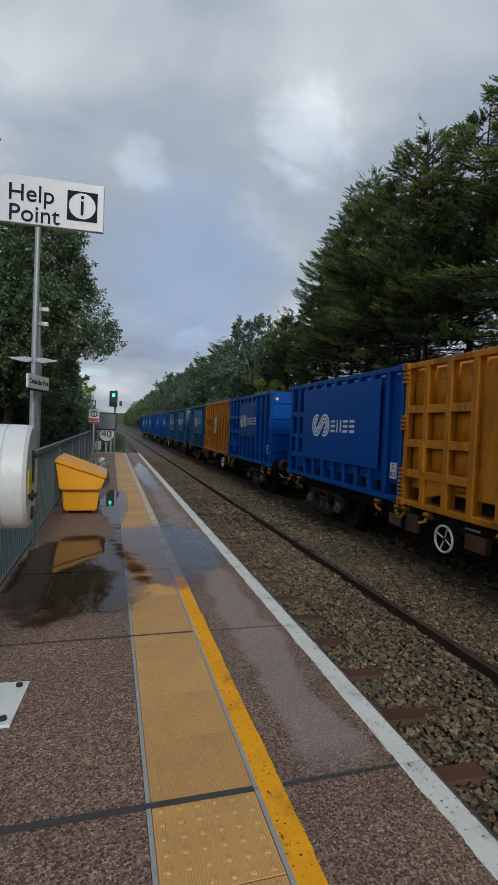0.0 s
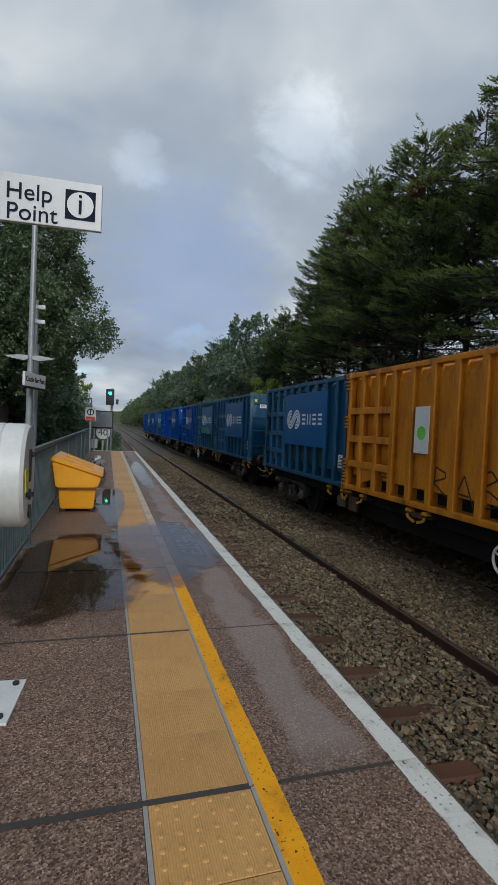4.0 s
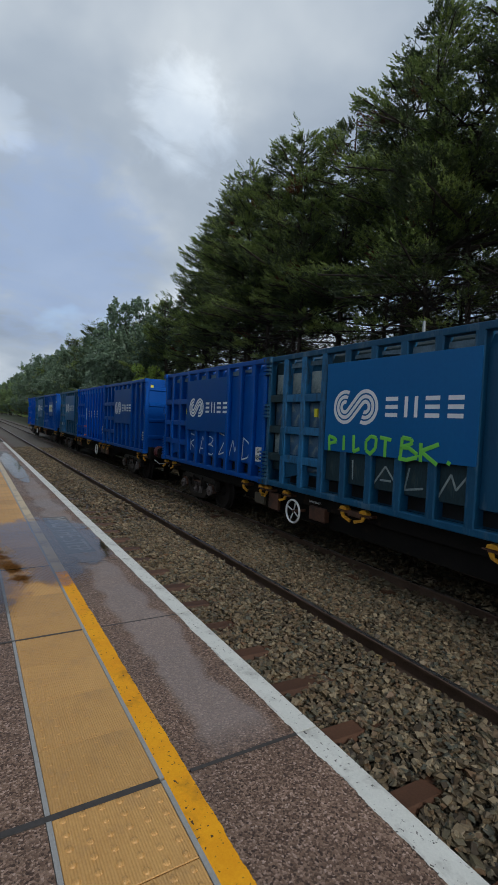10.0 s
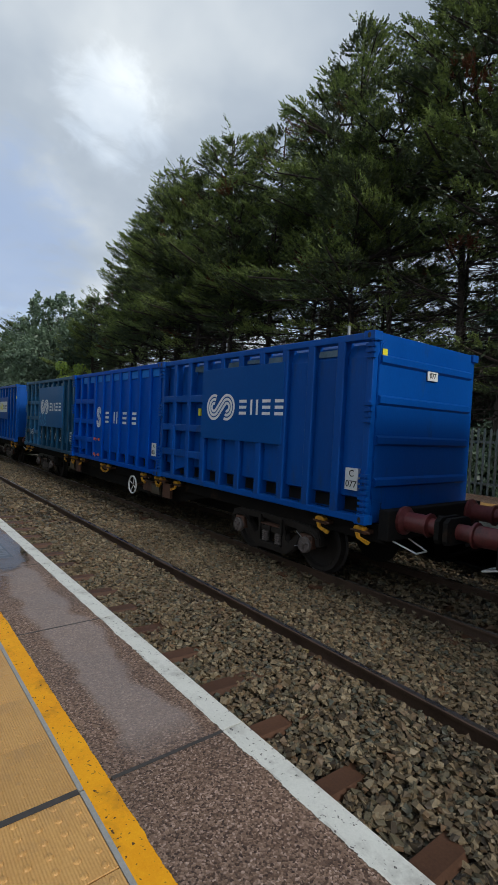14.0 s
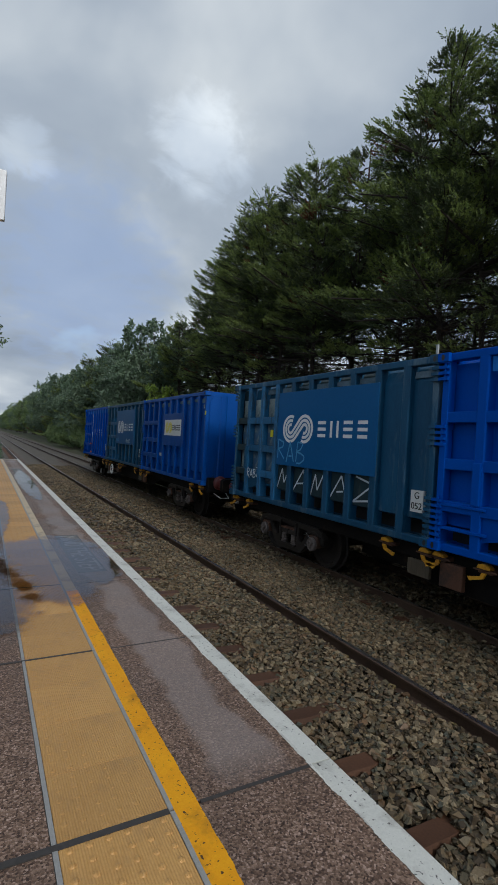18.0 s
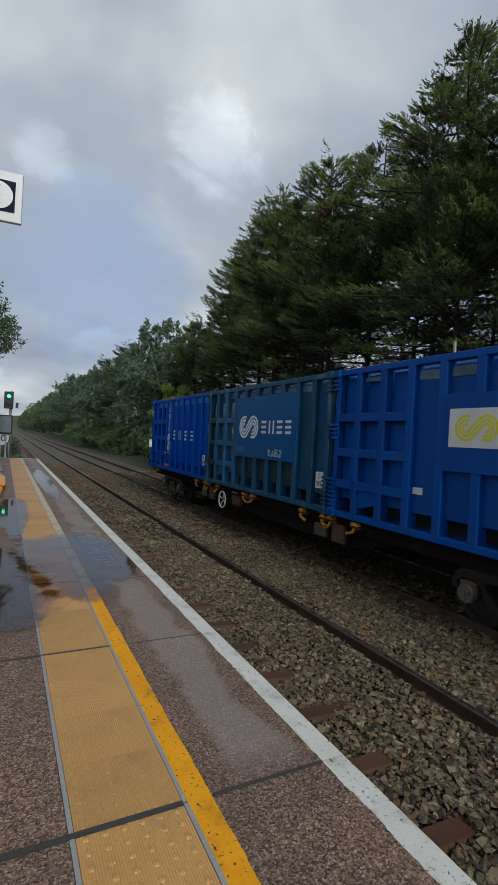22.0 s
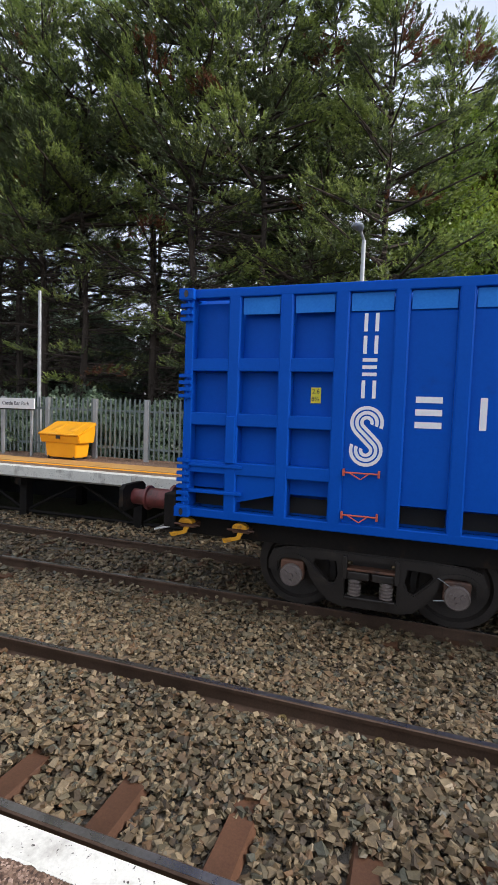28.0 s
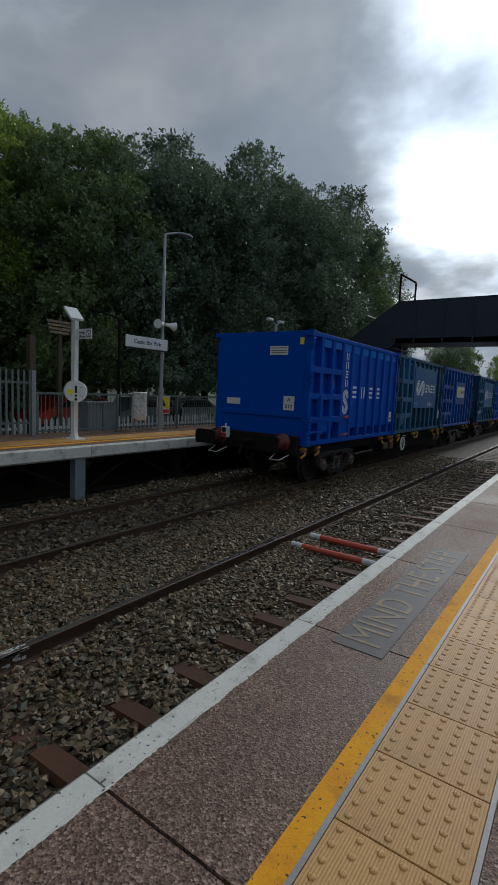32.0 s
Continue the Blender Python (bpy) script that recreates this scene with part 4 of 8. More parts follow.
stones("ballast_stones", 2, 26000, (0.14, 4.35), (11, 36), 0.036, (OCT, OCT_F), "loose brown-grey granite ballast stones along the line")
stones("ballast_stones", 3, 16000, (0.14, 4.35), (-21, -8), 0.036, (OCT, OCT_F), "loose brown-grey granite ballast stones along the line")
# darker stone colour carries both oil stain and the shade under the train
stones("ballast_stones", 4, 32000, (4.3, 7.3), (-18, 30), 0.036, (OCT, OCT_F), "granite ballast stones under the far track, darkened for oil and train shade", "stone_oily_shaded", 0.04)


def rail_profile():
    """Flat-bottom rail, about its own middle."""
    pts = [(-0.07, 0), (0.07, 0), (0.07, 0.012), (0.012, 0.03), (0.009, 0.115), (0.034, 0.125), (0.036, 0.152), (0.028, 0.159), (-0.028, 0.159), (-0.036, 0.152), (-0.034, 0.125), (-0.009, 0.115), (-0.012, 0.03), (-0.07, 0.012)]
    return pts


def sleeper_y(k):
    return SLEEPER_0 + (SLEEPER_STEP if k > 0 else SLEEPER_BACK) * k


def track(name, xs, label, clips):
    tr = thing(name, label, "railway track", kind="structure")
    for x in (xs[0] - 0.036, xs[1] + 0.036):
        bm = bmesh.new()
        prism(bm, [(x + px, RAIL_Z - 0.159 + pz) for px, pz in rail_profile()], *TRACK_Y)
        part("rail", bm, M["rail"], tr, smooth=False)
        part("running_surface", bbox(x - 0.024, x + 0.024, TRACK_Y[0], TRACK_Y[1], RAIL_Z - 0.004, RAIL_Z + 0.0015), M["rail_top"], tr, "rain-wet polished top of the rail")
    bm = bmesh.new()
    mid = (xs[0] + xs[1]) / 2
    prism(bm, [(-0.10, 0), (0.10, 0), (0.075, 0.05), (-0.075, 0.05)], mid - 1.2, mid + 1.2, "y")
    bmesh.ops.rotate(bm, verts=bm.verts[:], cent=(0, 0, 0), matrix=Matrix.Rotation(radians(-90), 3, "Z"))
    xo = min(v.co.x for v in bm.verts)
    bmesh.ops.translate(bm, verts=bm.verts[:], vec=(mid - 1.2 - xo, 0, -1.143))
    for v in bm.verts:
        v.co.z += 0.02 if v.co.x < mid else -0.06
    tube(bm, (1.32 if clips else mid, 0.03, -1.12), (1.32 if clips else mid, 0.03, -1.0965), 0.012, n=8)
    me = finish("sleeper", bm, M["rust"])
    cm = bmesh.new()
    for s in (-1, 1):
        tube(cm, (0.03, 0.022 * s, -0.02), (0.0, 0.03 * s, 0.035), 0.009, n=6)
        tube(cm, (0.0, 0.03 * s, 0.035), (-0.045, 0.012 * s, 0.02), 0.009, n=6)
    box(cm, -0.05, -0.02, -0.012, 0.012, 0.0, 0.03)
    clip_me = finish("rail_clip", cm, M["clip"])
    first, last = (-60, 90) if clips else (-30, 60)
    for k in range(first, last):
        ob = part("sleeper", me, None, tr)
        ob.matrix_basis = pose(0, sleeper_y(k), -0.05 if sleeper_y(k) > 13 else 0)
        if clips and -12 < k < 22:
            c = part("rail_clip", clip_me, None, tr)
            c.matrix_basis = pose(xs[1] - 0.055, sleeper_y(k), RAIL_Z - 0.135, 0, 0, 180)
    return tr


track("track_near", NEAR_TRACK, "brown steel rails on rusty steel sleepers in ballast", True)
track("track_far", FAR_TRACK, "brown steel rails half buried in grey ballast", False)

# ---- near platform ----
P_Y0, P_Y1, P_X0 = -36.0, 22.8, -1.97
STEP = 1.4
JOINT = 2.0


def near_platform():
    pf = thing("platform_near", "wet concrete platform with brown-pink aggregate surfacing", "platform", kind="structure")
    part("platform_base", bbox(P_X0, 0.06, P_Y0, P_Y1, -1.32, -0.045), M["brick"], pf, "sooty platform wall under the coping")
    part("joint_bed", bbox(P_X0, 0.05, P_Y0, P_Y1, -0.045, -0.012), M["joint"], pf)
    g = 0.006
    y0 = JOINT - STEP * 27
    left = finish("paving_panel", bbox(P_X0, -1.012, g, STEP - g, -0.045, 0.0), M["paving"])
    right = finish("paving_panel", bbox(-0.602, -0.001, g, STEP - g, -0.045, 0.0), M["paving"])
    cop = bmesh.new()
    prism(cop, [(0.0, -0.05), (0.085, -0.05), (0.103, -0.03), (0.105, -0.008), (0.096, 0.003), (0.0, 0.003)], g * 0.6, STEP - g * 0.6)
    cope = finish("edge_coping", cop, M["white_line"])
    noz = finish("coping_nosing", bbox(0.0, 0.078, 0.0, STEP, -0.16, -0.05), M["brick"])
    edging = finish("tile_edging", bbox(-1.010, -0.994, g, STEP - g, -0.04, 0.004), M["grout"])
    edging2 = finish("tile_edging", bbox(-0.620, -0.603, g, STEP - g, -0.04, 0.004), M["grout"])
    def tactile(gap, lift):
        """One tile with six rows of domes; gap: its seam, lift: how much of each dome is left."""
        tm = bmesh.new()
        box(tm, -0.992, -0.621, gap, STEP / 4 - gap, -0.04, 0.002)
        bmesh.ops.bevel(tm, geom=[e for e in tm.edges if all(v.co.z > 0 for v in e.verts)], offset=gap, segments=1, affect="EDGES")
        for i in range(6):
            for j in range(6):
                cx, cy = -0.992 + 0.031 + i * 0.0618, 0.029 + j * 0.0584
                rings = []
                for r, z in ((0.0135, 0.0015), (0.010, 0.002 + 0.0034 * lift), (0.005, 0.002 + 0.0048 * lift)):
                    rings.append([tm.verts.new((cx + r * math.cos(k * math.tau / 8), cy + r * math.sin(k * math.tau / 8), z)) for k in range(8)])
                for a, b in zip(rings, rings[1:]):
                    for k in range(8):
                        tm.faces.new((a[k], a[(k + 1) % 8], b[(k + 1) % 8], b[k]))
                tm.faces.new(rings[-1])
        return finish("tactile_tile", tm, M["tile"])

    sharp_tile, worn_tile = tactile(0.002, 1.0), tactile(0.0006, 0.4)
    for k in range(42):
        y = y0 + STEP * k
        if y + STEP > P_Y1 + 0.5:
            break
        for me in (left, right, cope, noz, edging, edging2):
            ob = part(me.name, me, None, pf)
            ob.name = me.name.split(".")[0]
            ob.matrix_basis = pose(0, y, 0)
        for q in range(4):
            ob = part("tactile_tile", worn_tile if y > 1.9 else sharp_tile, None, pf)
            ob.matrix_basis = pose(0, y + q * STEP / 4, 0)
    for a, b, m, x in ((P_Y0, 0.6, "yellow", -0.527), (0.6, 4.6, "yellow", -0.518), (4.6, P_Y1, "yellow_pale", -0.518)):
        part("platform_line", bbox(x - 0.086, x, a, b, 0.0, 0.0035), M[m], pf, "worn yellow safety line")
    for yy, wd in ((JOINT - STEP, 0.02), (JOINT, 0.026), (JOINT + STEP, 0.016), (JOINT + 2 * STEP, 0.014)):
        part("joint_filler", bbox(P_X0, -0.622, yy - wd / 2, yy + wd / 2, -0.02, 0.0042), M["joint"], pf, "dark mastic in the joint")
        part("joint_filler", bbox(-0.50, 0.0, yy - wd / 3, yy + wd / 3, -0.02, 0.0012), M["joint"], pf)
    for x0, x1, y0, y1, m, n in ((0.0, -0.022, P_Y0, P_Y1, "white_frayed", "line_rim"), (-0.518, -0.504, 0.6, 4.6, "yellow_frayed", "line_rim")):
        bm = bmesh.new()
        depth = bm.verts.layers.float.new("depth")
        vs = [bm.verts.new((x, y, 0.0022)) for x, y in ((x0, y0), (x0, y1), (x1, y1), (x1, y0))]
        for v, d in zip(vs, (1.0, 1.0, 0.0, 0.0)):
            v[depth] = d
        bm.faces.new(vs)
        part(n, bm, M[m], pf, "worn rim of the painted line")
    part("end_edging", bbox(P_X0, 0.085, P_Y1, P_Y1 + 0.12, -0.3, 0.004), M["white_line"], pf, "white painted platform end")
    return pf


near_platform()


def floor_words(y, words, long, gold):
    """A dark painted box with words, read by someone who faces the track."""
    mk = thing("floor_marking", "dark grey painted box with worn block letters", "floor marking", -0.29, y, 0.0, group="floor markings")
    part("painted_box", bbox(-0.135, 0.135, -long / 2, long / 2, 0.001, 0.004), M["mark_dark"], mk)
    me = text_mesh(words, 0.30, 0.0008, 1.0)
    me.materials.append(M["mark_gold"] if gold else M["mark_light"])
    ob = new("lettering", me)
    ob.parent = mk
    w = max(v.co.x for v in me.vertices) - min(v.co.x for v in me.vertices)
    ob.matrix_basis = on_floor(0, 0, 0.0055) @ Matrix.Diagonal((long * 0.93 / w, 1, 1, 1))
    return mk


floor_words(6.0, "MIND THE STEP", 1.75, False)
floor_words(-3.1, "MIND THE STEP", 2.0, True)
floor_words(15.5, "MIND THE STEP", 4.6, False)


def puddle(name, cx, cy, rx, ry, seed, label="shallow film of rainwater on the platform"):
    """A flat water film, deepest in the middle; its rim frays in the material."""
    rng = random.Random(seed)
    bm = bmesh.new()
    depth = bm.verts.layers.float.new("depth")
    ph = [rng.uniform(0, math.tau) for _ in range(4)]
    rings, n = [], 60
    for s, dp in ((1.0, 0.0), (0.82, 0.35), (0.5, 0.55), (0.12, 0.6)):
        ring = []
        for k in range(n):
            a = k * math.tau / n
            r = s * (1 + sum(0.14 / (i + 1) * math.sin((i + 2) * a + ph[i]) for i in range(4)))
            v = bm.verts.new((min(max(cx + rx * r * math.cos(a), P_X0 + 0.03), -0.02), cy + ry * r * math.sin(a), 0.0085))
            v[depth] = dp
            ring.append(v)
        rings.append(ring)
    for p, q in zip(rings, rings[1:]):
        for k in range(n):
            bm.faces.new((p[k], p[(k + 1) % n], q[(k + 1) % n], q[k]))
    bm.faces.new(rings[-1])
    bm.normal_update()
    me = bpy.data.meshes.new(name)
    bm.to_mesh(me)
    bm.free()
    me.materials.append(M["water"])
    return tagged(new(name, me), label, "puddle", kind="structure")


puddle("puddle", -1.46, 4.9, 0.62, 1.75, 3)
puddle("puddle", -1.08, 8.6, 0.22, 2.4, 8)
puddle("puddle", -0.55, 5.6, 0.60, 1.7, 4)
puddle("puddle", -1.5, 15.0, 0.42, 5.0, 5)
puddle("puddle", -0.30, 13.5, 0.26, 3.4, 6)


# ---- railings and posts on the near platform ----
def railing(name, x, y0, y1, h, step, label, material, post_step):
    fe = thing(name, label, "railing", x, 0, 0, kind="")
    bar = finish("bar", tube(bmesh.new(), (0, 0, 0.1), (0, 0, h - 0.03), 0.009, n=6, caps=False), material)
    post = bmesh.new()
    box(post, -0.03, 0.03, -0.03, 0.03, -0.02, h)
    box(post, -0.08, 0.08, -0.08, 0.08, -0.02, 0.012)
    post_me = finish("post", post, material)
    part("top_rail", bbox(-0.028, 0.028, y0, y1, h - 0.05, h), material, fe)
    part("bottom_rail", bbox(-0.02, 0.02, y0, y1, 0.08, 0.12), material, fe)
    n = int((y1 - y0) / step)
    for k in range(n):
        part("bar", bar, None, fe).matrix_basis = pose(0, y0 + (k + 0.5) * step, 0)
    for k in range(int((y1 - y0) / post_step) + 1):
        part("post", post_me, None, fe).matrix_basis = pose(0, y0 + k * post_step, 0)
    return fe


railing("railing", -1.93, 3.3, 21.4, 1.0, 0.105, "grey-green steel bar railing along the platform back", M["fence"], 2.45)


def help_point(x, y, z, face, turn):
    """A white help point: post on a plate, round drum, flag sign and sloping head. face: the way the drum looks, +1 or -1 along x."""
    hp = thing("help_point", "white help point post with round intercom drum and flag sign", "help point", x, y, z, group="help points")
    base = bbox(-0.185, 0.285, -0.185, 0.185, 0.0, 0.014, 0.004)
    plate = part("base_plate", base, M["white_steel"], hp)
    for sx in (-1, 1):
        for sy in (-1, 1):
            part("bolt", tube(bmesh.new(), (0.05 + 0.195 * sx, 0.14 * sy, 0.01), (0.05 + 0.195 * sx, 0.14 * sy, 0.026), 0.016, n=8), M["ink"], plate, "dark bolt head")
    col = bmesh.new()
    prism(col, [(-0.11, 0.012), (0.11, 0.012), (0.06, 0.12), (0.06, 2.62), (-0.06, 2.62), (-0.06, 0.12)], -0.05, 0.05)
    part("post", col, M["white_steel"], hp)
    dm = bmesh.new()
    lathe(dm, [(0.22, -0.16 * face), (0.238, -0.14 * face), (0.238, 0.10 * face), (0.230, 0.105 * face), (0.238, 0.11 * face), (0.238, 0.19 * face), (0.225, 0.205 * face)], "x", (0.095 * face, 0, 1.06), 40)
    drum = part("drum", dm, M["white_steel"], hp, "white round intercom drum", True)
    drum.rotation_euler.z = radians(turn)
    fx = face * 0.303
    for yy, zz, r in ((0.0, 0.97, 0.026), (0.0, 0.89, 0.032), (0.10, 1.15, 0.012), (-0.1, 0.98, 0.012), (0.13, 0.95, 0.012)):
        part("button", lathe(bmesh.new(), [(r, fx - 0.006 * face), (r, fx + 0.006 * face)], "x", (0, yy, zz), 14), M["ink"], drum)
    part("speaker_slot", bbox(fx - 0.004, fx + 0.004, -0.025 if face > 0 else -0.025, 0.025, 1.03, 1.18, 0.0), M["ink"], drum)
    part("face_label", bbox(fx - 0.002, fx + 0.002, -0.17, -0.06, 1.0, 1.1), M["label_yellow"], drum)
    head = bmesh.new()
    prism(head, [(-0.2, 2.86), (0.06, 2.60), (0.09, 2.64), (-0.17, 2.90)], -0.16, 0.16)
    part("sloping_head", head, M["white_steel"], hp)
    sg = bbox(0.06, 0.583, -0.012, 0.012, 2.20, 2.412, 0.003)
    sign = part("flag_sign", sg, M["sign_white"], hp, "white sign with help point lettering and an i symbol")
    for s, dy in ((1, -0.014), (-1, 0.014)):
        tx = 0.283 if s > 0 else 0.36
        letters("Help", 0.104, M["sign_navy"], sign, pose(tx - 0.013 * s, dy, 2.332, 90, 0, 0 if s > 0 else 180))
        letters("Point", 0.104, M["sign_navy"], sign, pose(tx, dy, 2.242, 90, 0, 0 if s > 0 else 180))
        cx = 0.489 if s > 0 else 0.155
        part("i_square", bbox(cx - 0.066, cx + 0.066, dy - 0.001, dy + 0.001, 2.240, 2.372), M["sign_navy"], sign)
        part("i_disc", lathe(bmesh.new(), [(0.058, -0.0025), (0.058, 0.0025)], "y", (cx, dy, 2.306), 28), M["sign_white"], sign)
        letters("i", 0.135, M["sign_navy"], sign, pose(cx, dy - 0.005 * s, 2.306, 90, 0, 0 if s > 0 else 180))
    return hp


near_help = help_point(-1.815, 2.77, 0, 1, 6)
near_help.rotation_euler.z = radians(-4)


def grit_bin(x, y, rz, label):
    gb = thing("grit_bin", label, "grit bin", x, y, 0, rz, group="grit bins")
    bm = bmesh.new()
    # tapered lower tub
    lo, hi = (0.24, 0.19), (0.275, 0.22)
    vs = []
    for (a, b), z in (((0.225, 0.42), 0.05), ((0.255, 0.45), 0.40)):
        vs.append([bm.verts.new((sx * a, sy * b, z)) for sx, sy in ((-1, -1), (1, -1), (1, 1), (-1, 1))])
    for k in range(4):
        bm.faces.new((vs[0][k], vs[0][(k + 1) % 4], vs[1][(k + 1) % 4], vs[1][k]))
    bm.faces.new(vs[0][::-1])
    bm.faces.new(vs[1])
    bmesh.ops.bevel(bm, geom=bm.edges[:], offset=0.018, segments=2, affect="EDGES")
    part("tub", bm, M["grit"], gb, smooth=True)
    bm = bmesh.new()
    prism(bm, [(-0.28, 0.40), (0.27, 0.40), (0.33, 0.58), (-0.34, 0.82), (-0.32, 0.70)], -0.56, 0.56)
    bmesh.ops.bevel(bm, geom=bm.edges[:], offset=0.02, segments=2, affect="EDGES")
    part("upper_body", bm, M["grit"], gb, smooth=True)
    bm = bmesh.new()
    prism(bm, [(-0.36, 0.825), (0.345, 0.575), (0.355, 0.615), (-0.27, 0.865), (-0.32, 0.90)], -0.575, 0.575)
    for yy in (-0.34, 0.16):
        prism(bm, [(-0.22, 0.845), (0.2, 0.668), (0.2, 0.69), (-0.22, 0.862)], yy, yy + 0.2)
    bmesh.ops.bevel(bm, geom=bm.edges[:], offset=0.01, segments=1, affect="EDGES")
    lid = part("lid", bm, M["grit"], gb, "sloping yellow lid", True)
    part("lid_catch", bbox(0.325, 0.36, -0.05, 0.05, 0.50, 0.58, 0.004), M["ink"], gb, "black lid catch")
    for sy in (-1, 1):
        part("castor", lathe(bmesh.new(), [(0.045, -0.015), (0.05, 0), (0.045, 0.015)], "y", (0.2, 0.36 * sy, 0.05), 14), M["ink"], gb, "small black castor")
        part("foot", bbox(-0.24, -0.16, 0.32 * sy, 0.38 * sy, 0.0, 0.06), M["ink"], gb)
    return gb


for ob in grit_bin(-1.56, 8.08, 0, "bright yellow plastic grit bin on the wet platform").children:
    ob.scale.z = 0.91


def mast(name, x, y, h, label, arm=(0, 0), horns=True):
    ma = thing(name, label, "lamp post", x, y, 0, group="lamp posts")
    bm = bmesh.new()
    tube(bm, (0, 0, 0), (0, 0, 1.2), 0.075, n=14)
    tube(bm, (0, 0, 1.2), (0, 0, h), 0.052, 0.042, n=14)
    part("column", bm, M["galv"], ma, smooth=True)
    if arm[0] or arm[1]:
        a = Vector((arm[0], arm[1], 0))
        bm = bmesh.new()
        tube(bm, (0, 0, h), a * 0.5 + Vector((0, 0, h + 0.14)), 0.03, n=8)
        part("arm", bm, M["galv"], ma)
        hd = bmesh.new()
        u = a.normalized()
        s = Vector((-u.y, u.x, 0)) * 0.12
        ring = []
        # rounded pod that widens from the arm and tilts up at its tip
        for f, w, up in ((0.45, 0.25, 0.125), (0.55, 0.62, 0.14), (0.75, 0.95, 0.155), (0.95, 1.0, 0.16), (1.08, 0.8, 0.155), (1.15, 0.4, 0.145)):
            ring.append([hd.verts.new(a * f + s * w * math.cos(q * math.pi / 6) + Vector((0, 0, h + up + 0.05 * w ** 0.5 * math.sin(q * math.pi / 6)))) for q in range(12)])
        for p, q in zip(ring, ring[1:]):
            for k in range(12):
                hd.faces.new((p[k], p[(k + 1) % 12], q[(k + 1) % 12], q[k]))
        hd.faces.new(ring[0][::-1])
        hd.faces.new(ring[-1])
        part("lamp_head", hd, M["plastic_grey"], ma, "rounded grey lantern head", True)
    return ma


def horn(parent, x, y, z, dx, dy):
    d = Vector((dx, dy, -0.12)).normalized()
    bm = bmesh.new()
    a = Vector((x, y, z))
    tube(bm, a, a + d * 0.12, 0.05, 0.05, n=12)
    tube(bm, a + d * 0.12, a + d * 0.32, 0.05, 0.13, n=16)
    part("horn_speaker", bm, M["white_steel"], parent, "pale horn loudspeaker", True)


near_mast = mast("lamp_post", -2.42, 9.0, 4.6, "grey steel platform lamp post with two wing lanterns")
for s in (-1, 1):
    wing = bmesh.new()
    prism(wing, [(0.03 * s, 2.27), (0.12 * s, 2.25), (0.34 * s, 2.29), (0.36 * s, 2.31), (0.14 * s, 2.34), (0.03 * s, 2.33)], -0.07, 0.07)
    part("wing_lantern", wing, M["galv"], near_mast, "flat pale wing lantern")
cctv = thing("camera_pole", "slim pale pole with two small cameras", "camera pole", -2.42, 9.5, 0)
part("pole", tube(bmesh.new(), (0, 0, 0), (0, 0, 2.6), 0.06, n=12), M["galv"], cctv, smooth=True)
part("upper_pole", tube(bmesh.new(), (0, 0, 2.6), (0, 0, 3.35), 0.03, n=10), M["galv"], cctv, smooth=True)
for zz in (2.95, 3.2):
    part("camera_housing", bbox(-0.05, 0.14, -0.05, 0.05, zz, zz + 0.07, 0.01), M["white_steel"], cctv, "small white camera housing")


def name_board(x, y, z, rz, w, h, posts, label):
    nb = thing("station_sign", label, "station sign", x, y, 0, rz, group="station signs")
    b = part("board", bbox(-0.018, 0.018, -w / 2, w / 2, z - h / 2, z + h / 2, 0.004), M["sign_white"], nb)
    letters("Castle Bar Park", h * 0.52, M["sign_navy"], b, facing_west(-0.0205, 0, z))
    part("footer_strip", bbox(-0.014, 0.014, -w / 2, w / 2, z - h / 2 - 0.035, z - h / 2 - 0.004), M["ink"], nb)
    for p in posts:
        part("sign_post", bbox(0.018, 0.068, p - 0.03, p + 0.03, 0, z + h / 2), M["galv"], nb)
    return nb


name_board(-2.34, 8.9, 1.93, 165, 0.8, 0.22, (), "white station name board on the lamp post")


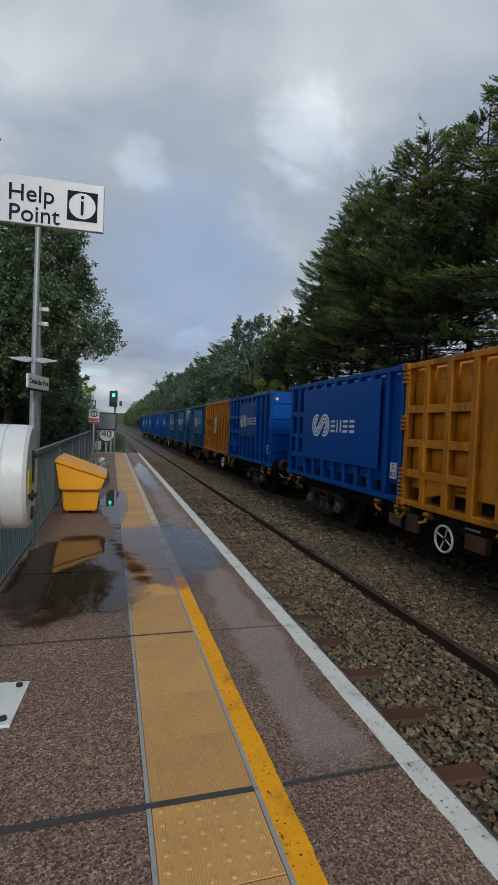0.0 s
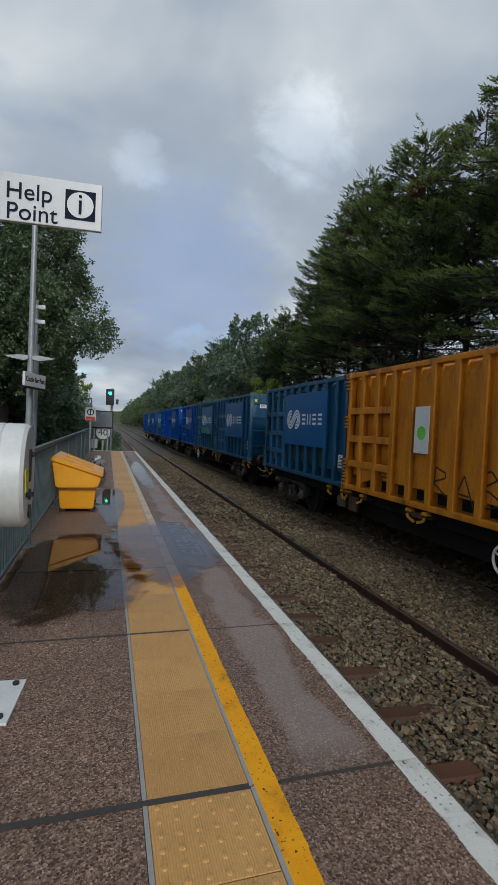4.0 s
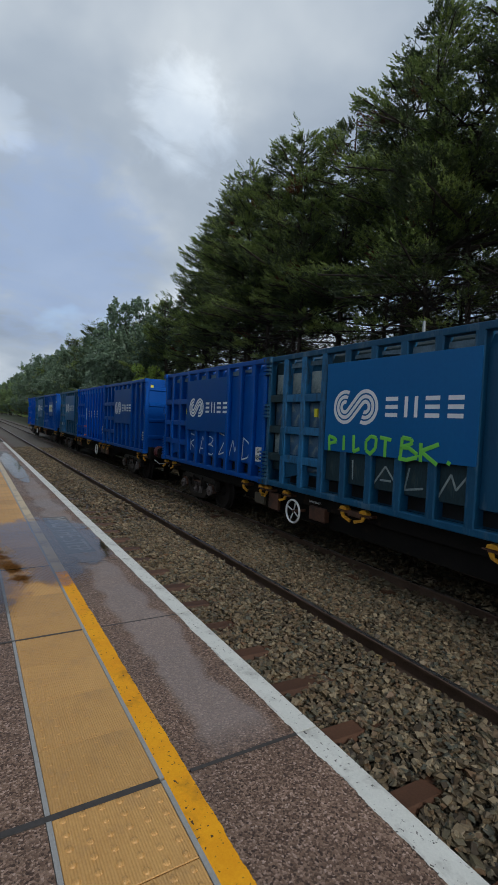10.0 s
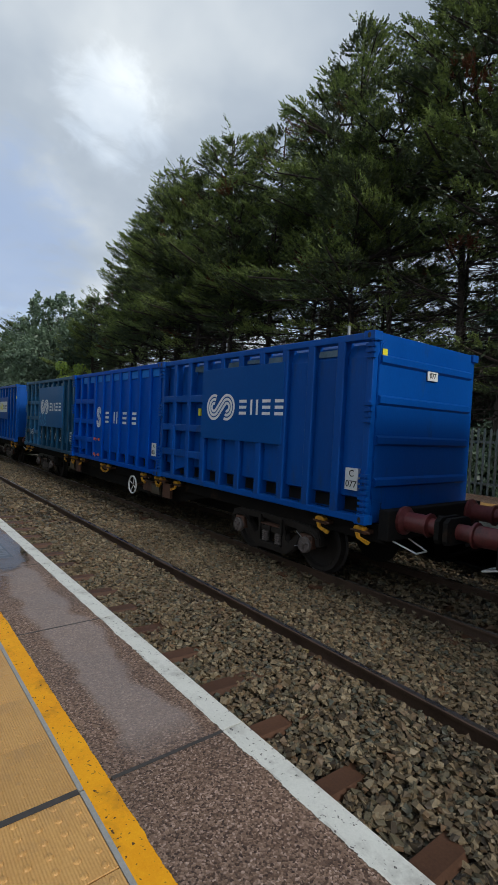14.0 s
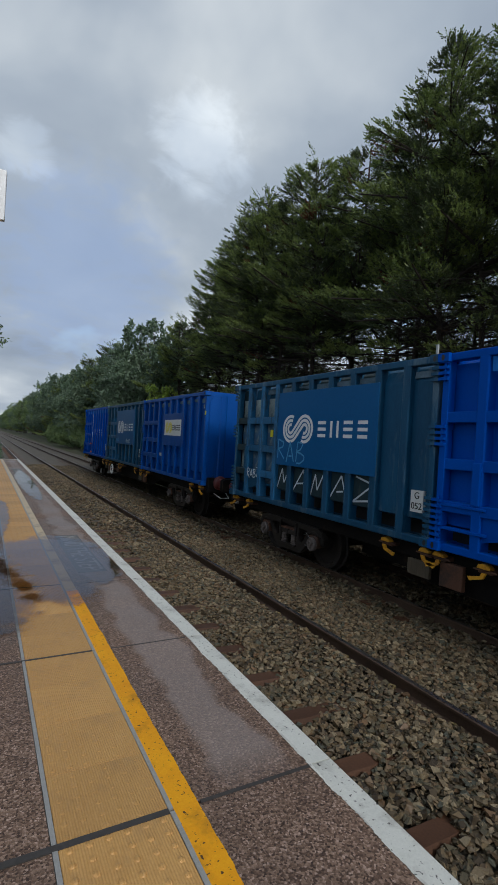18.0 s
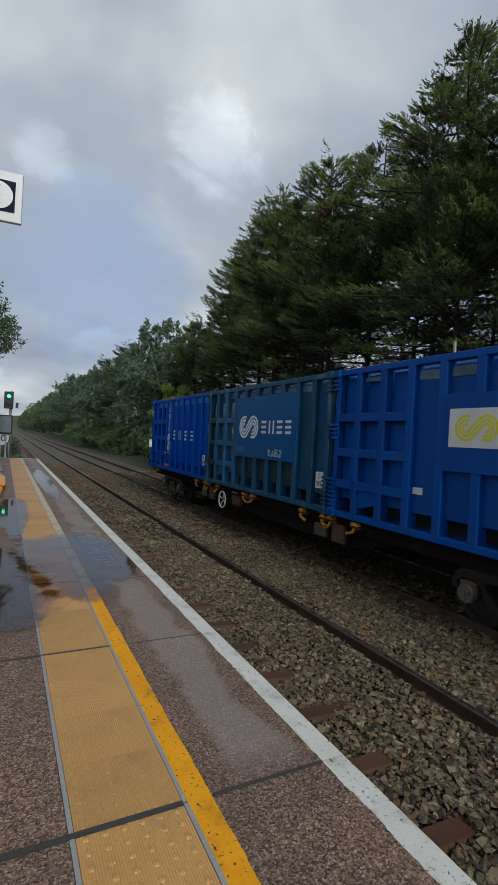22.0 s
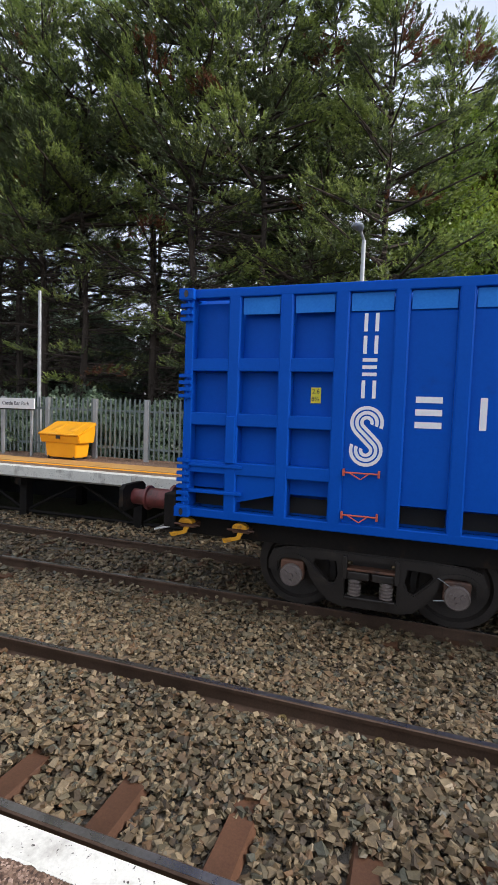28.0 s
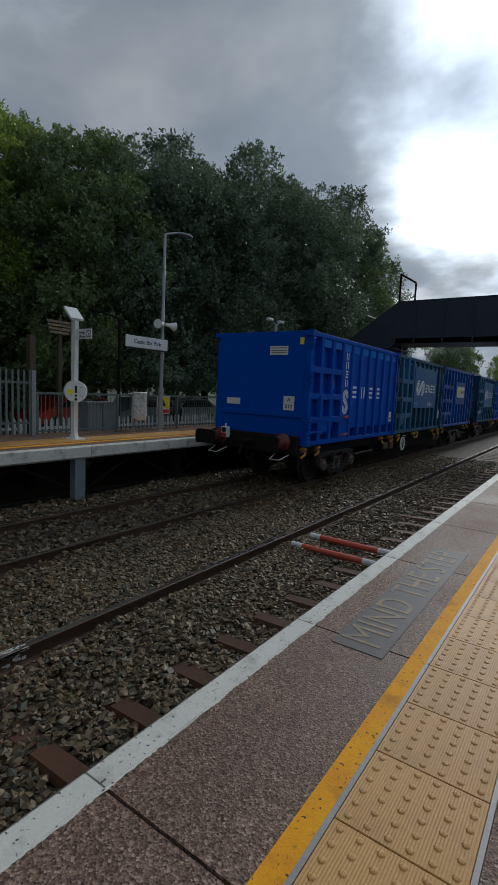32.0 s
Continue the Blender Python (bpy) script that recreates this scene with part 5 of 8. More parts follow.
# ---- past the platform end ----
def end_signs():
    st = thing("warning_sign", "white and red no-trespass sign on a grey post", "sign", -1.87, 21.2, 0)
    part("post", tube(bmesh.new(), (0, 0, 0), (0, 0, 2.05), 0.035, n=10), M["galv"], st)
    sg = part("sign_face", bbox(-0.2, 0.2, -0.06, -0.04, 1.33, 1.85), M["sign_white"], st)
    part("red_band", bbox(-0.18, 0.18, -0.064, -0.06, 1.35, 1.48), M["red"], sg)
    rg = bmesh.new()
    n = 28
    rings = [[rg.verts.new((r * math.cos(k * math.tau / n), -0.064, 1.66 + r * math.sin(k * math.tau / n))) for k in range(n)] for r in (0.10, 0.14)]
    for k in range(n):
        rg.faces.new((rings[0][k], rings[0][(k + 1) % n], rings[1][(k + 1) % n], rings[1][k]))
    part("red_ring", rg, M["ink"], sg, "dark prohibition ring")
    part("ring_bar", bbox(-0.02, 0.02, -0.066, -0.063, 1.55, 1.77), M["ink"], sg)
    sp = thing("signal_post", "railway colour-light signal showing green", "signal", -1.12, 26.0, -1.3)
    part("post", tube(bmesh.new(), (0.1, 0.2, 0), (0.1, 0.2, 4.3), 0.06, n=10), M["galv"], sp)
    hd = part("signal_head", bbox(-0.2, 0.2, -0.1, 0.15, 3.45, 4.25, 0.03), M["ink"], sp, "black signal head")
    part("green_lens", lathe(bmesh.new(), [(0.085, -0.125), (0.085, -0.1)], "y", (0, 0, 4.03), 16), M["signal_green"], hd, "lit green lens")
    part("hood", lathe(bmesh.new(), [(0.12, -0.2), (0.12, -0.1)], "y", (0, 0, 3.74), 14), M["ink"], hd)
    part("side_lamp", bbox(0.3, 0.42, -0.05, 0.1, 3.5, 3.75), M["ink"], hd)
    fb = thing("equipment_board", "dark-framed grey equipment board on legs", "board", -1.52, 23.85, -1.38)
    part("panel", bbox(-0.42, 0.52, -0.03, 0.03, 2.42, 3.12, 0.01), M["plastic_grey"], fb)
    part("frame", bbox(-0.48, 0.58, 0.03, 0.06, 2.36, 3.18, 0.01), M["ink"], fb)
    for xx in (-0.25, 0.35):
        part("leg", bbox(xx - 0.03, xx + 0.03, 0.06, 0.12, 0, 2.5), M["galv"], fb)
    ns = thing("warning_sign", "red and white no-entry warning sign on a grey post", "sign", -1.89, 22.7, 0)
    part("post", tube(bmesh.new(), (0, 0.05, 0), (0, 0.05, 2.0), 0.035, n=10), M["galv"], ns)
    part("post_cap", tube(bmesh.new(), (0, 0.05, 2.0), (0, 0.05, 2.3), 0.02, n=8), M["ink"], ns)
    pn = part("panel", bbox(-0.19, 0.19, -0.01, 0.01, 1.27, 1.85, 0.004), M["sign_white"], ns)
    part("red_band", bbox(-0.185, 0.185, -0.016, -0.011, 1.28, 1.42), M["red"], pn, "red band along the foot")
    part("red_bar", bbox(-0.13, 0.13, -0.016, -0.011, 1.46, 1.53), M["red"], pn)
    part("prohibition_ring", lathe(bmesh.new(), [(0.13, -0.011), (0.13, -0.017), (0.10, -0.017), (0.10, -0.011)], "y", (0, 0, 1.69), 24), M["red"], pn, "red prohibition ring")
    slash = bmesh.new()
    prism(slash, [(-0.085, 1.76), (-0.07, 1.775), (0.085, 1.62), (0.07, 1.605)], -0.0165, -0.0115)
    part("slash", slash, M["red"], pn)
    part("pictogram", bbox(-0.03, 0.03, -0.0145, -0.0105, 1.62, 1.755), M["ink"], pn, "black pictogram bar")
    sb = thing("speed_board", "white round speed board reading 40", "sign", -1.38, 24.0, -1.3)
    part("disc", lathe(bmesh.new(), [(0.36, -0.03), (0.36, 0.0)], "y", (0, 0, 2.1), 28), M["ink"], sb)
    dd = part("face", lathe(bmesh.new(), [(0.33, -0.036), (0.33, -0.03)], "y", (0, 0, 2.1), 28), M["sign_white"], sb)
    letters("40", 0.42, M["ink"], dd, facing_south(0, -0.04, 2.08))
    part("post", bbox(-0.04, 0.04, 0.0, 0.06, 0, 2.1), M["galv"], sb)
    cb = thing("relay_box", "small white trackside box on a post", "box", -1.75, 24.2, -1.3)
    part("case", bbox(-0.14, 0.14, -0.1, 0.1, 1.35, 1.75, 0.02), M["sign_white"], cb)
    part("post", bbox(-0.03, 0.03, -0.03, 0.03, 0, 1.4), M["galv"], cb)


end_signs()


# ---- far platform ----
F_EDGE, F_BACK = 6.95, 9.25
F_Y0, F_Y1 = -34.0, 24.6
BOLLARDS = ((19.1, 0.2), (20.0, -0.05), (21.2, -0.25))


def far_platform():
    pf = thing("platform_far", "raised trestle platform with white edge and dark surfacing", "platform", kind="structure")
    y = F_Y0
    deck = finish("deck_panel", bbox(F_EDGE + 0.22, F_BACK + 0.4, 0.008, 2.792, -0.08, 0.0), M["paving"])
    edge = bmesh.new()
    prism(edge, [(F_EDGE, -0.2), (F_EDGE + 0.06, -0.24), (F_EDGE + 0.2, -0.24), (F_EDGE + 0.2, 0.004), (F_EDGE + 0.01, 0.004), (F_EDGE, -0.006)], 0.006, 2.794)
    edge = finish("edge_beam", edge, M["white_line"])
    tac = finish("tactile_strip", bbox(F_EDGE + 0.80, F_EDGE + 1.50, 0.004, 2.796, -0.01, 0.005), M["tile"])
    line = finish("platform_line", bbox(F_EDGE + 0.55, F_EDGE + 0.7, 0.0, 2.8, -0.01, 0.004), M["yellow"])
    leg = bmesh.new()
    box(leg, F_EDGE + 0.25, F_EDGE + 0.45, -0.09, 0.09, -1.3, -0.24)
    box(leg, F_BACK - 0.2, F_BACK, -0.09, 0.09, -1.3, -0.24)
    box(leg, F_EDGE + 0.1, F_BACK + 0.2, -0.08, 0.08, -0.4, -0.24)
    leg_me = finish("trestle_leg", leg, M["frame_black"])
    brace = bmesh.new()
    tube(brace, (F_EDGE + 0.35, 0.1, -0.95), (F_EDGE + 0.35, 1.4, -0.3), 0.035, n=6)
    tube(brace, (F_EDGE + 0.35, 2.7, -0.95), (F_EDGE + 0.35, 1.4, -0.3), 0.035, n=6)
    tube(brace, (F_EDGE + 0.35, 0.0, -1.0), (F_EDGE + 0.35, 2.8, -1.0), 0.04, n=6)
    brace_me = finish("trestle_brace", brace, M["frame_black"])
    while y < F_Y1 - 0.1:
        for me in (deck, edge, tac, line, leg_me, brace_me):
            part(me.name.split(".")[0], me, None, pf).matrix_basis = pose(0, y, 0)
        y += 2.8
    part("support_column", bbox(F_EDGE + 0.08, F_EDGE + 0.26, -5.92, -5.68, -1.3, -0.24, 0.01), M["plastic_grey"], pf, "grey concrete support column")
    part("back_screen", bbox(F_BACK + 0.3, F_BACK + 0.38, F_Y0, F_Y1, -1.2, -0.1), M["dark_in"], pf, "near-black sheet under the platform back")
    return pf


far_platform()


def palisade(name, y0, y1, h, label, mat):
    fe = thing(name, label, "fence", 9.2, 0, 0)
    pale_bm = bmesh.new()
    prism(pale_bm, [(-0.024, 0.05), (0.024, 0.05), (0.024, h - 0.05), (0.0, h), (-0.024, h - 0.05)], -0.006, 0.006, "x")
    pale_me = finish("pale", pale_bm, mat)
    post_me = finish("post", bbox(0.0, 0.08, -0.05, 0.05, -0.1, h - 0.02), M["galv"])
    for z in (0.3, h - 0.3):
        part("rail", bbox(0.006, 0.04, y0, y1, z - 0.025, z + 0.025), mat, fe)
    n = int((y1 - y0) / 0.135)
    for k in range(n):
        part("pale", pale_me, None, fe).matrix_basis = pose(0, y0 + 0.07 + k * 0.135, 0)
    for k in range(int((y1 - y0) / 1.45) + 1):
        part("post", post_me, None, fe).matrix_basis = pose(-0.05, y0 + k * 1.45, 0)
    return fe


palisade("palisade_fence", 0.40, 24.4, 1.5, "grey galvanised palisade fence behind the platform", M["fence"])
palisade("palisade_fence", -6.1, -5.0, 1.5, "grey galvanised palisade fence beside the shelter", M["fence"])
railing("railing", 9.2, -20.0, -6.2, 1.0, 0.11, "dark grey steel bar railing behind the far platform", M["fence"], 2.3)
railing("railing", 10.9, -2.2, 0.9, 1.25, 0.12, "dark steel railing beside the path behind the platform", M["frame_black"], 1.5)
railing_end = railing("railing", 7.4, 22.6, 24.6, 1.1, 0.14, "grey tube railing at the platform end steps", M["galv"], 0.95)

lamp_a = mast("lamp_post", 9.6, 9.75, 4.3, "slim grey lamp post behind the palisade fence")
lamp_b = mast("lamp_post", 9.0, 1.3, 4.75, "grey lamp post with a lantern turned to the track", (-0.42, 0.1))
lamp_c = mast("lamp_post", 9.0, -9.9, 5.45, "tall grey lamp post with curved lantern arm", (-0.1, -0.85))
horn(lamp_c, -0.05, 0.05, 3.0, -0.4, 1)
horn(lamp_c, -0.05, -0.05, 3.0, -0.3, -1)
name_board(8.85, -9.2, 2.4, 0, 1.5, 0.3, (), "white station name board fixed to a lamp post")
name_board(8.75, 9.7, 1.3, 0, 1.15, 0.26, (-0.45, 0.45), "low white station name board on posts by the fence")
far_help = help_point(8.3, -6.55, 0, 1, -30)
far_help.rotation_euler.z = radians(180)
grit_bin(8.72, 8.1, 180, "bright yellow grit bin by the palisade fence")


def shelter():
    sh = thing("waiting_shelter", "grey-framed glazed waiting shelter with white roof edge", "shelter", 8.65, -4.55, 0)
    ro = bmesh.new()
    prism(ro, [(-0.35, 2.38), (-0.3, 2.30), (1.15, 2.22), (1.2, 2.3), (0.3, 2.42)], -0.35, 4.85)
    part("roof", ro, M["white_steel"], sh, "shallow pale roof with white edge")
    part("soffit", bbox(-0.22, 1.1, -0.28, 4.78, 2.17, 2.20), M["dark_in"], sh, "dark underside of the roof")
    for yy in (0.0, 1.5, 3.0, 4.5):
        for xx in (0.0, 1.05):
            part("post", bbox(xx - 0.035, xx + 0.035, yy - 0.035, yy + 0.035, 0, 2.3), M["galv"], sh)
    for k in range(3):
        y0 = 1.5 * k
        pn = part("pane", bbox(1.04, 1.055, y0 + 0.04, y0 + 1.46, 0.25, 2.1), M["glass"], sh, "clear glazing")
        pn.visible_shadow = False
        for z in (0.25, 0.95, 1.7, 2.12):
            part("transom", bbox(1.02, 1.08, y0 + 0.035, y0 + 1.465, z - 0.02, z + 0.02), M["galv"], sh)
        part("mullion", bbox(1.02, 1.08, y0 + 0.73, y0 + 0.77, 0.25, 2.1), M["galv"], sh)
    for yy in (0.0, 4.5):
        pn = part("end_pane", bbox(0.04, 1.0, yy - 0.006, yy + 0.006, 0.25, 2.1), M["glass"], sh)
        pn.visible_shadow = False
        for z in (0.25, 1.0, 1.65):
            part("transom", bbox(0.035, 1.02, yy - 0.02, yy + 0.02, z - 0.02, z + 0.02), M["galv"], sh)
    fr = part("poster_frame", bbox(0.95, 1.0, 1.75, 2.95, 0.55, 1.75, 0.01), M["white_steel"], sh)
    part("poster", bbox(0.94, 0.95, 1.82, 2.88, 0.62, 1.68), M["poster"], fr, "green and yellow poster")
    part("bench", bbox(0.6, 0.9, 0.3, 1.4, 0.42, 0.46), M["galv"], sh)
    for yy in (0.4, 1.3):
        part("bench_leg", bbox(0.72, 0.78, yy - 0.03, yy + 0.03, 0, 0.42), M["galv"], sh)


shelter()


def far_small():
    cab = thing("equipment_cabinet", "grey roadside cabinet behind the railing", "cabinet", 9.75, -8.3, 0)
    part("body", bbox(-0.2, 0.2, -0.45, 0.45, -0.6, 0.72, 0.02), M["plastic_grey"], cab)
    part("lid", bbox(-0.23, 0.23, -0.48, 0.48, 0.72, 0.77, 0.01), M["plastic_grey"], cab)
    part("door_seam", bbox(-0.205, -0.2, -0.006, 0.006, -0.3, 0.7), M["ink"], cab)
    bag = thing("bin_bag_hoop", "clear plastic rubbish bag hung on a hoop", "litter bag", 8.95, -9.05, 0)
    bm = bmesh.new()
    lathe(bm, [(0.12, 0.28), (0.2, 0.33), (0.22, 0.5), (0.2, 0.8), (0.19, 1.05)], "z", (0, 0, 0), 18)
    part("bag", bm, M["bag"], bag, "milky clear plastic bag", True)
    part("hoop", lathe(bmesh.new(), [(0.2, 1.04), (0.215, 1.05), (0.2, 1.07)], "z", (0, 0, 0), 20), M["white_steel"], bag)
    part("stem", tube(bmesh.new(), (0.2, 0, 0), (0.2, 0, 1.05), 0.02, n=8), M["galv"], bag)
    part("litter", bbox(-0.12, 0.12, -0.12, 0.12, 0.30, 0.42, 0.03), M["orange"], bag, "orange and white litter")
    part("litter", bbox(-0.1, 0.04, -0.1, 0.02, 0.42, 0.52, 0.02), M["label_white"], bag)
    ws = thing("warning_notice", "yellow and white warning notice on the railing", "notice", 9.15, -10.15, 0)
    part("plate", bbox(-0.01, 0.0, -0.26, 0.26, 0.45, 0.98), M["label_white"], ws)
    part("yellow_field", bbox(-0.014, -0.01, -0.23, 0.23, 0.62, 0.95), M["label_yellow"], ws)
    part("red_field", bbox(-0.014, -0.01, -0.23, 0.23, 0.48, 0.58), M["red"], ws)
    tri = bmesh.new()
    prism(tri, [(-0.1, 0.68), (0.1, 0.68), (0.0, 0.86)], -0.017, -0.014, "x")
    part("symbol", tri, M["ink"], ws)
    wn = thing("warning_notice", "white notice with yellow symbol and red foot on the palisade fence", "notice", 9.15, 0.97, 0)
    part("plate", bbox(-0.008, 0.0, -0.23, 0.23, 1.08, 1.42), M["label_white"], wn)
    part("red_field", bbox(-0.011, -0.008, -0.23, 0.23, 1.08, 1.125), M["red"], wn)
    part("yellow_field", bbox(-0.011, -0.008, 0.02, 0.19, 1.2, 1.33), M["label_yellow"], wn)
    tri = bmesh.new()
    prism(tri, [(0.02, 1.33), (0.19, 1.33), (0.14, 1.385), (0.07, 1.385)], -0.011, -0.008, "x")
    part("symbol", tri, M["label_yellow"], wn)
    for k in range(4):
        part("text_bar", bbox(-0.010, -0.008, -0.18, -0.03, 1.18 + 0.045 * k, 1.195 + 0.045 * k), M["plastic_grey"], wn)
    for x, y in BOLLARDS:
        bo = thing("bollard", "small white bollard beside the path", "bollard", x, y, -0.72, group="bollards")
        part("post", tube(bmesh.new(), (0, 0, 0), (0, 0, 0.5), 0.07, n=10), M["white_steel"], bo, smooth=True)
        part("cap", lathe(bmesh.new(), [(0.075, 0.5), (0.07, 0.53), (0.03, 0.55)], "z", (0, 0, 0), 12), M["white_steel"], bo)
    fp = thing("finger_sign", "dark finger post with stacked narrow boards", "sign", 11.5, -8.3, -0.7)
    part("post", bbox(-0.05, 0.05, -0.05, 0.05, 0, 3.75), M["wood"], fp)
    for k in range(4):
        part("board", bbox(-0.09, -0.06, -0.30 + 0.06 * (k == 0), 0.36 + 0.03 * k, 3.30 + 0.10 * k, 3.37 + 0.10 * k), M["mark_gold"], fp, "weathered yellow-brown board")
    pk = thing("picket_fence", "low white picket fence behind the railing", "fence", 10.3, 0, -0.75)
    picket = bmesh.new()
    prism(picket, [(-0.04, 0.1), (0.04, 0.1), (0.04, 1.0), (0.0, 1.07), (-0.04, 1.0)], -0.01, 0.01, "x")
    picket_me = finish("picket", picket, M["white_steel"])
    for k in range(74):
        part("picket", picket_me, None, pk).matrix_basis = pose(0, -14.6 + 0.17 * k, 0)
    for z in (0.35, 0.8):
        part("rail", bbox(0.01, 0.05, -14.7, -2.1, z - 0.035, z + 0.035), M["white_steel"], pk)
    tp = thing("timber_post", "plain weathered timber post behind the railing", "post", 9.6, -6.3, -0.3)
    part("post", bbox(-0.07, 0.07, -0.07, 0.07, 0, 2.6), M["wood"], tp)
    lp = thing("lamp_post", "thin dark lamp post in the car park", "lamp post", 12.5, -11.3, -0.7, group="lamp posts")
    part("column", tube(bmesh.new(), (0, 0, 0), (0, 0, 4.2), 0.06, 0.045, n=10), M["frame_black"], lp)
    part("arm", tube(bmesh.new(), (0, 0, 4.2), (0, 0.9, 4.35), 0.03, n=8), M["frame_black"], lp)
    part("lamp_head", bbox(-0.1, 0.1, 0.8, 1.2, 4.28, 4.38, 0.02), M["frame_black"], lp)
    tl = thing("lamp_post", "pale double-arm lamp post", "lamp post", 9.4, -16.5, 0, group="lamp posts")
    part("column", tube(bmesh.new(), (0, 0, 0), (0, 0, 3.9), 0.06, n=10), M["galv"], tl)
    for s in (-1, 1):
        part("arm", tube(bmesh.new(), (0, 0, 3.85), (0, 0.45 * s, 4.05), 0.025, n=8), M["galv"], tl)
        part("lamp_head", bbox(-0.08, 0.08, 0.4 * s - 0.12, 0.4 * s + 0.2, 3.98, 4.08, 0.02), M["white_steel"], tl)
    tw = thing("lamp_post", "grey lamp post with two wing lanterns near the bridge", "lamp post", 9.4, -27.0, 0, group="lamp posts")
    part("column", tube(bmesh.new(), (0, 0, 0), (0, 0, 5.6), 0.06, n=10), M["galv"], tw)
    for s in (-1, 1):
        part("wing", bbox(-0.1, 0.1, 0.15 * s if s > 0 else -1.3, 1.3 if s > 0 else -0.15, 5.55, 5.64, 0.02), M["galv"], tw)
    cars = (("car", "red parked car seen through the railing", M["red"], -12.5), ("car", "silver parked car seen through the railing", M["galv"], -16.5), ("car", "white parked car seen through the railing", M["white_steel"], -19.5))
    for n, lab, mt, y in cars:
        c = thing(n, lab, "car", 17.0, y, -0.75, group="parked cars")
        bm = bmesh.new()
        prism(bm, [(-2.1, 0.3), (2.1, 0.3), (2.1, 0.75), (1.3, 0.9), (0.8, 1.4), (-1.1, 1.42), (-1.8, 0.95), (-2.1, 0.9)], -0.85, 0.85, "x")
        bmesh.ops.bevel(bm, geom=bm.edges[:], offset=0.06, segments=2, affect="EDGES")
        part("body", bm, mt, c, smooth=True)
        for sx in (-0.87, 0.87):
            bm = bmesh.new()
            prism(bm, [(-1.5, 0.98), (1.05, 0.98), (0.7, 1.33), (-1.0, 1.35)], sx - 0.005, sx + 0.005, "x")
            part("window", bm, M["ink"], c, "dark side window")
            for yy in (-1.35, 1.3):
                w = part("wheel", lathe(bmesh.new(), [(0.28, -0.1), (0.31, -0.06), (0.31, 0.06), (0.28, 0.1)], "x", (sx * 0.95, yy, 0.31), 18), M["ink"], c)
    for y, lab in ((33.0, "small white trackside notice on a post"), (27.6, "white trackside notice on a short post")):
        s = thing("trackside_sign", lab, "sign", 7.9, y, -1.2, group="trackside signs")
        part("post", bbox(-0.035, 0.035, -0.035, 0.035, 0, 1.9), M["galv"], s)
        part("plate", bbox(-0.3, 0.3, -0.06, -0.04, 1.65, 2.15, 0.01), M["sign_white"], s)
    rs = thing("warning_sign", "red and white no-trespass sign at the ramp", "sign", 8.3, 24.2, 0)
    part("post", bbox(-0.035, 0.035, -0.03, 0.03, 0, 1.5), M["galv"], rs)
    f = part("sign_face", bbox(-0.2, 0.2, -0.05, -0.03, 0.9, 1.5), M["sign_white"], rs)
    part("red_band", bbox(-0.19, 0.19, -0.056, -0.05, 1.3, 1.48), M["red"], f)
    # orange guard pipes laid across the near track
    for y in (-6.2, -6.8):
        g = thing("guard_pipe", "red-orange cable guard with white ends across the track", "cable guard", 0, y, -1.03, group="cable guards")
        part("pipe", tube(bmesh.new(), (1.25, 0, 0), (2.2, 0, 0), 0.045, n=10), M["strap"], g, smooth=True)
        part("pipe_end", tube(bmesh.new(), (2.2, 0, 0), (2.38, 0, 0), 0.046, n=10), M["label_white"], g)
        part("pipe_end", tube(bmesh.new(), (0.95, 0, 0), (1.25, 0, 0), 0.046, n=10), M["label_white"], g)
    sp = bmesh.new()
    rng = random.Random(5)
    for k in range(30):
        y = -1.93 + rng.gauss(0, 0.075)
        a, b = rng.uniform(0.010, 0.04), rng.uniform(0.005, 0.013)
        box(sp, 2.5375, 2.5425, y - a, y + a, RAIL_Z - 0.019 - b, RAIL_Z - 0.019 + b)
        if k % 2:
            x = 2.576 + rng.uniform(-0.022, 0.022)
            box(sp, x - b, x + b, y - a * 0.7, y + a * 0.7, RAIL_Z, RAIL_Z + 0.0035)
        if k % 3 == 0:
            z = RAIL_Z - rng.uniform(0.06, 0.12)
            box(sp, 2.559, 2.5665, y - a * 0.5, y + a * 0.5, z - b, z + b)
    solid("paint_splash", sp, M["label_white"], "white paint splash on the side of the rail", "paint splash", "structure")


far_small()


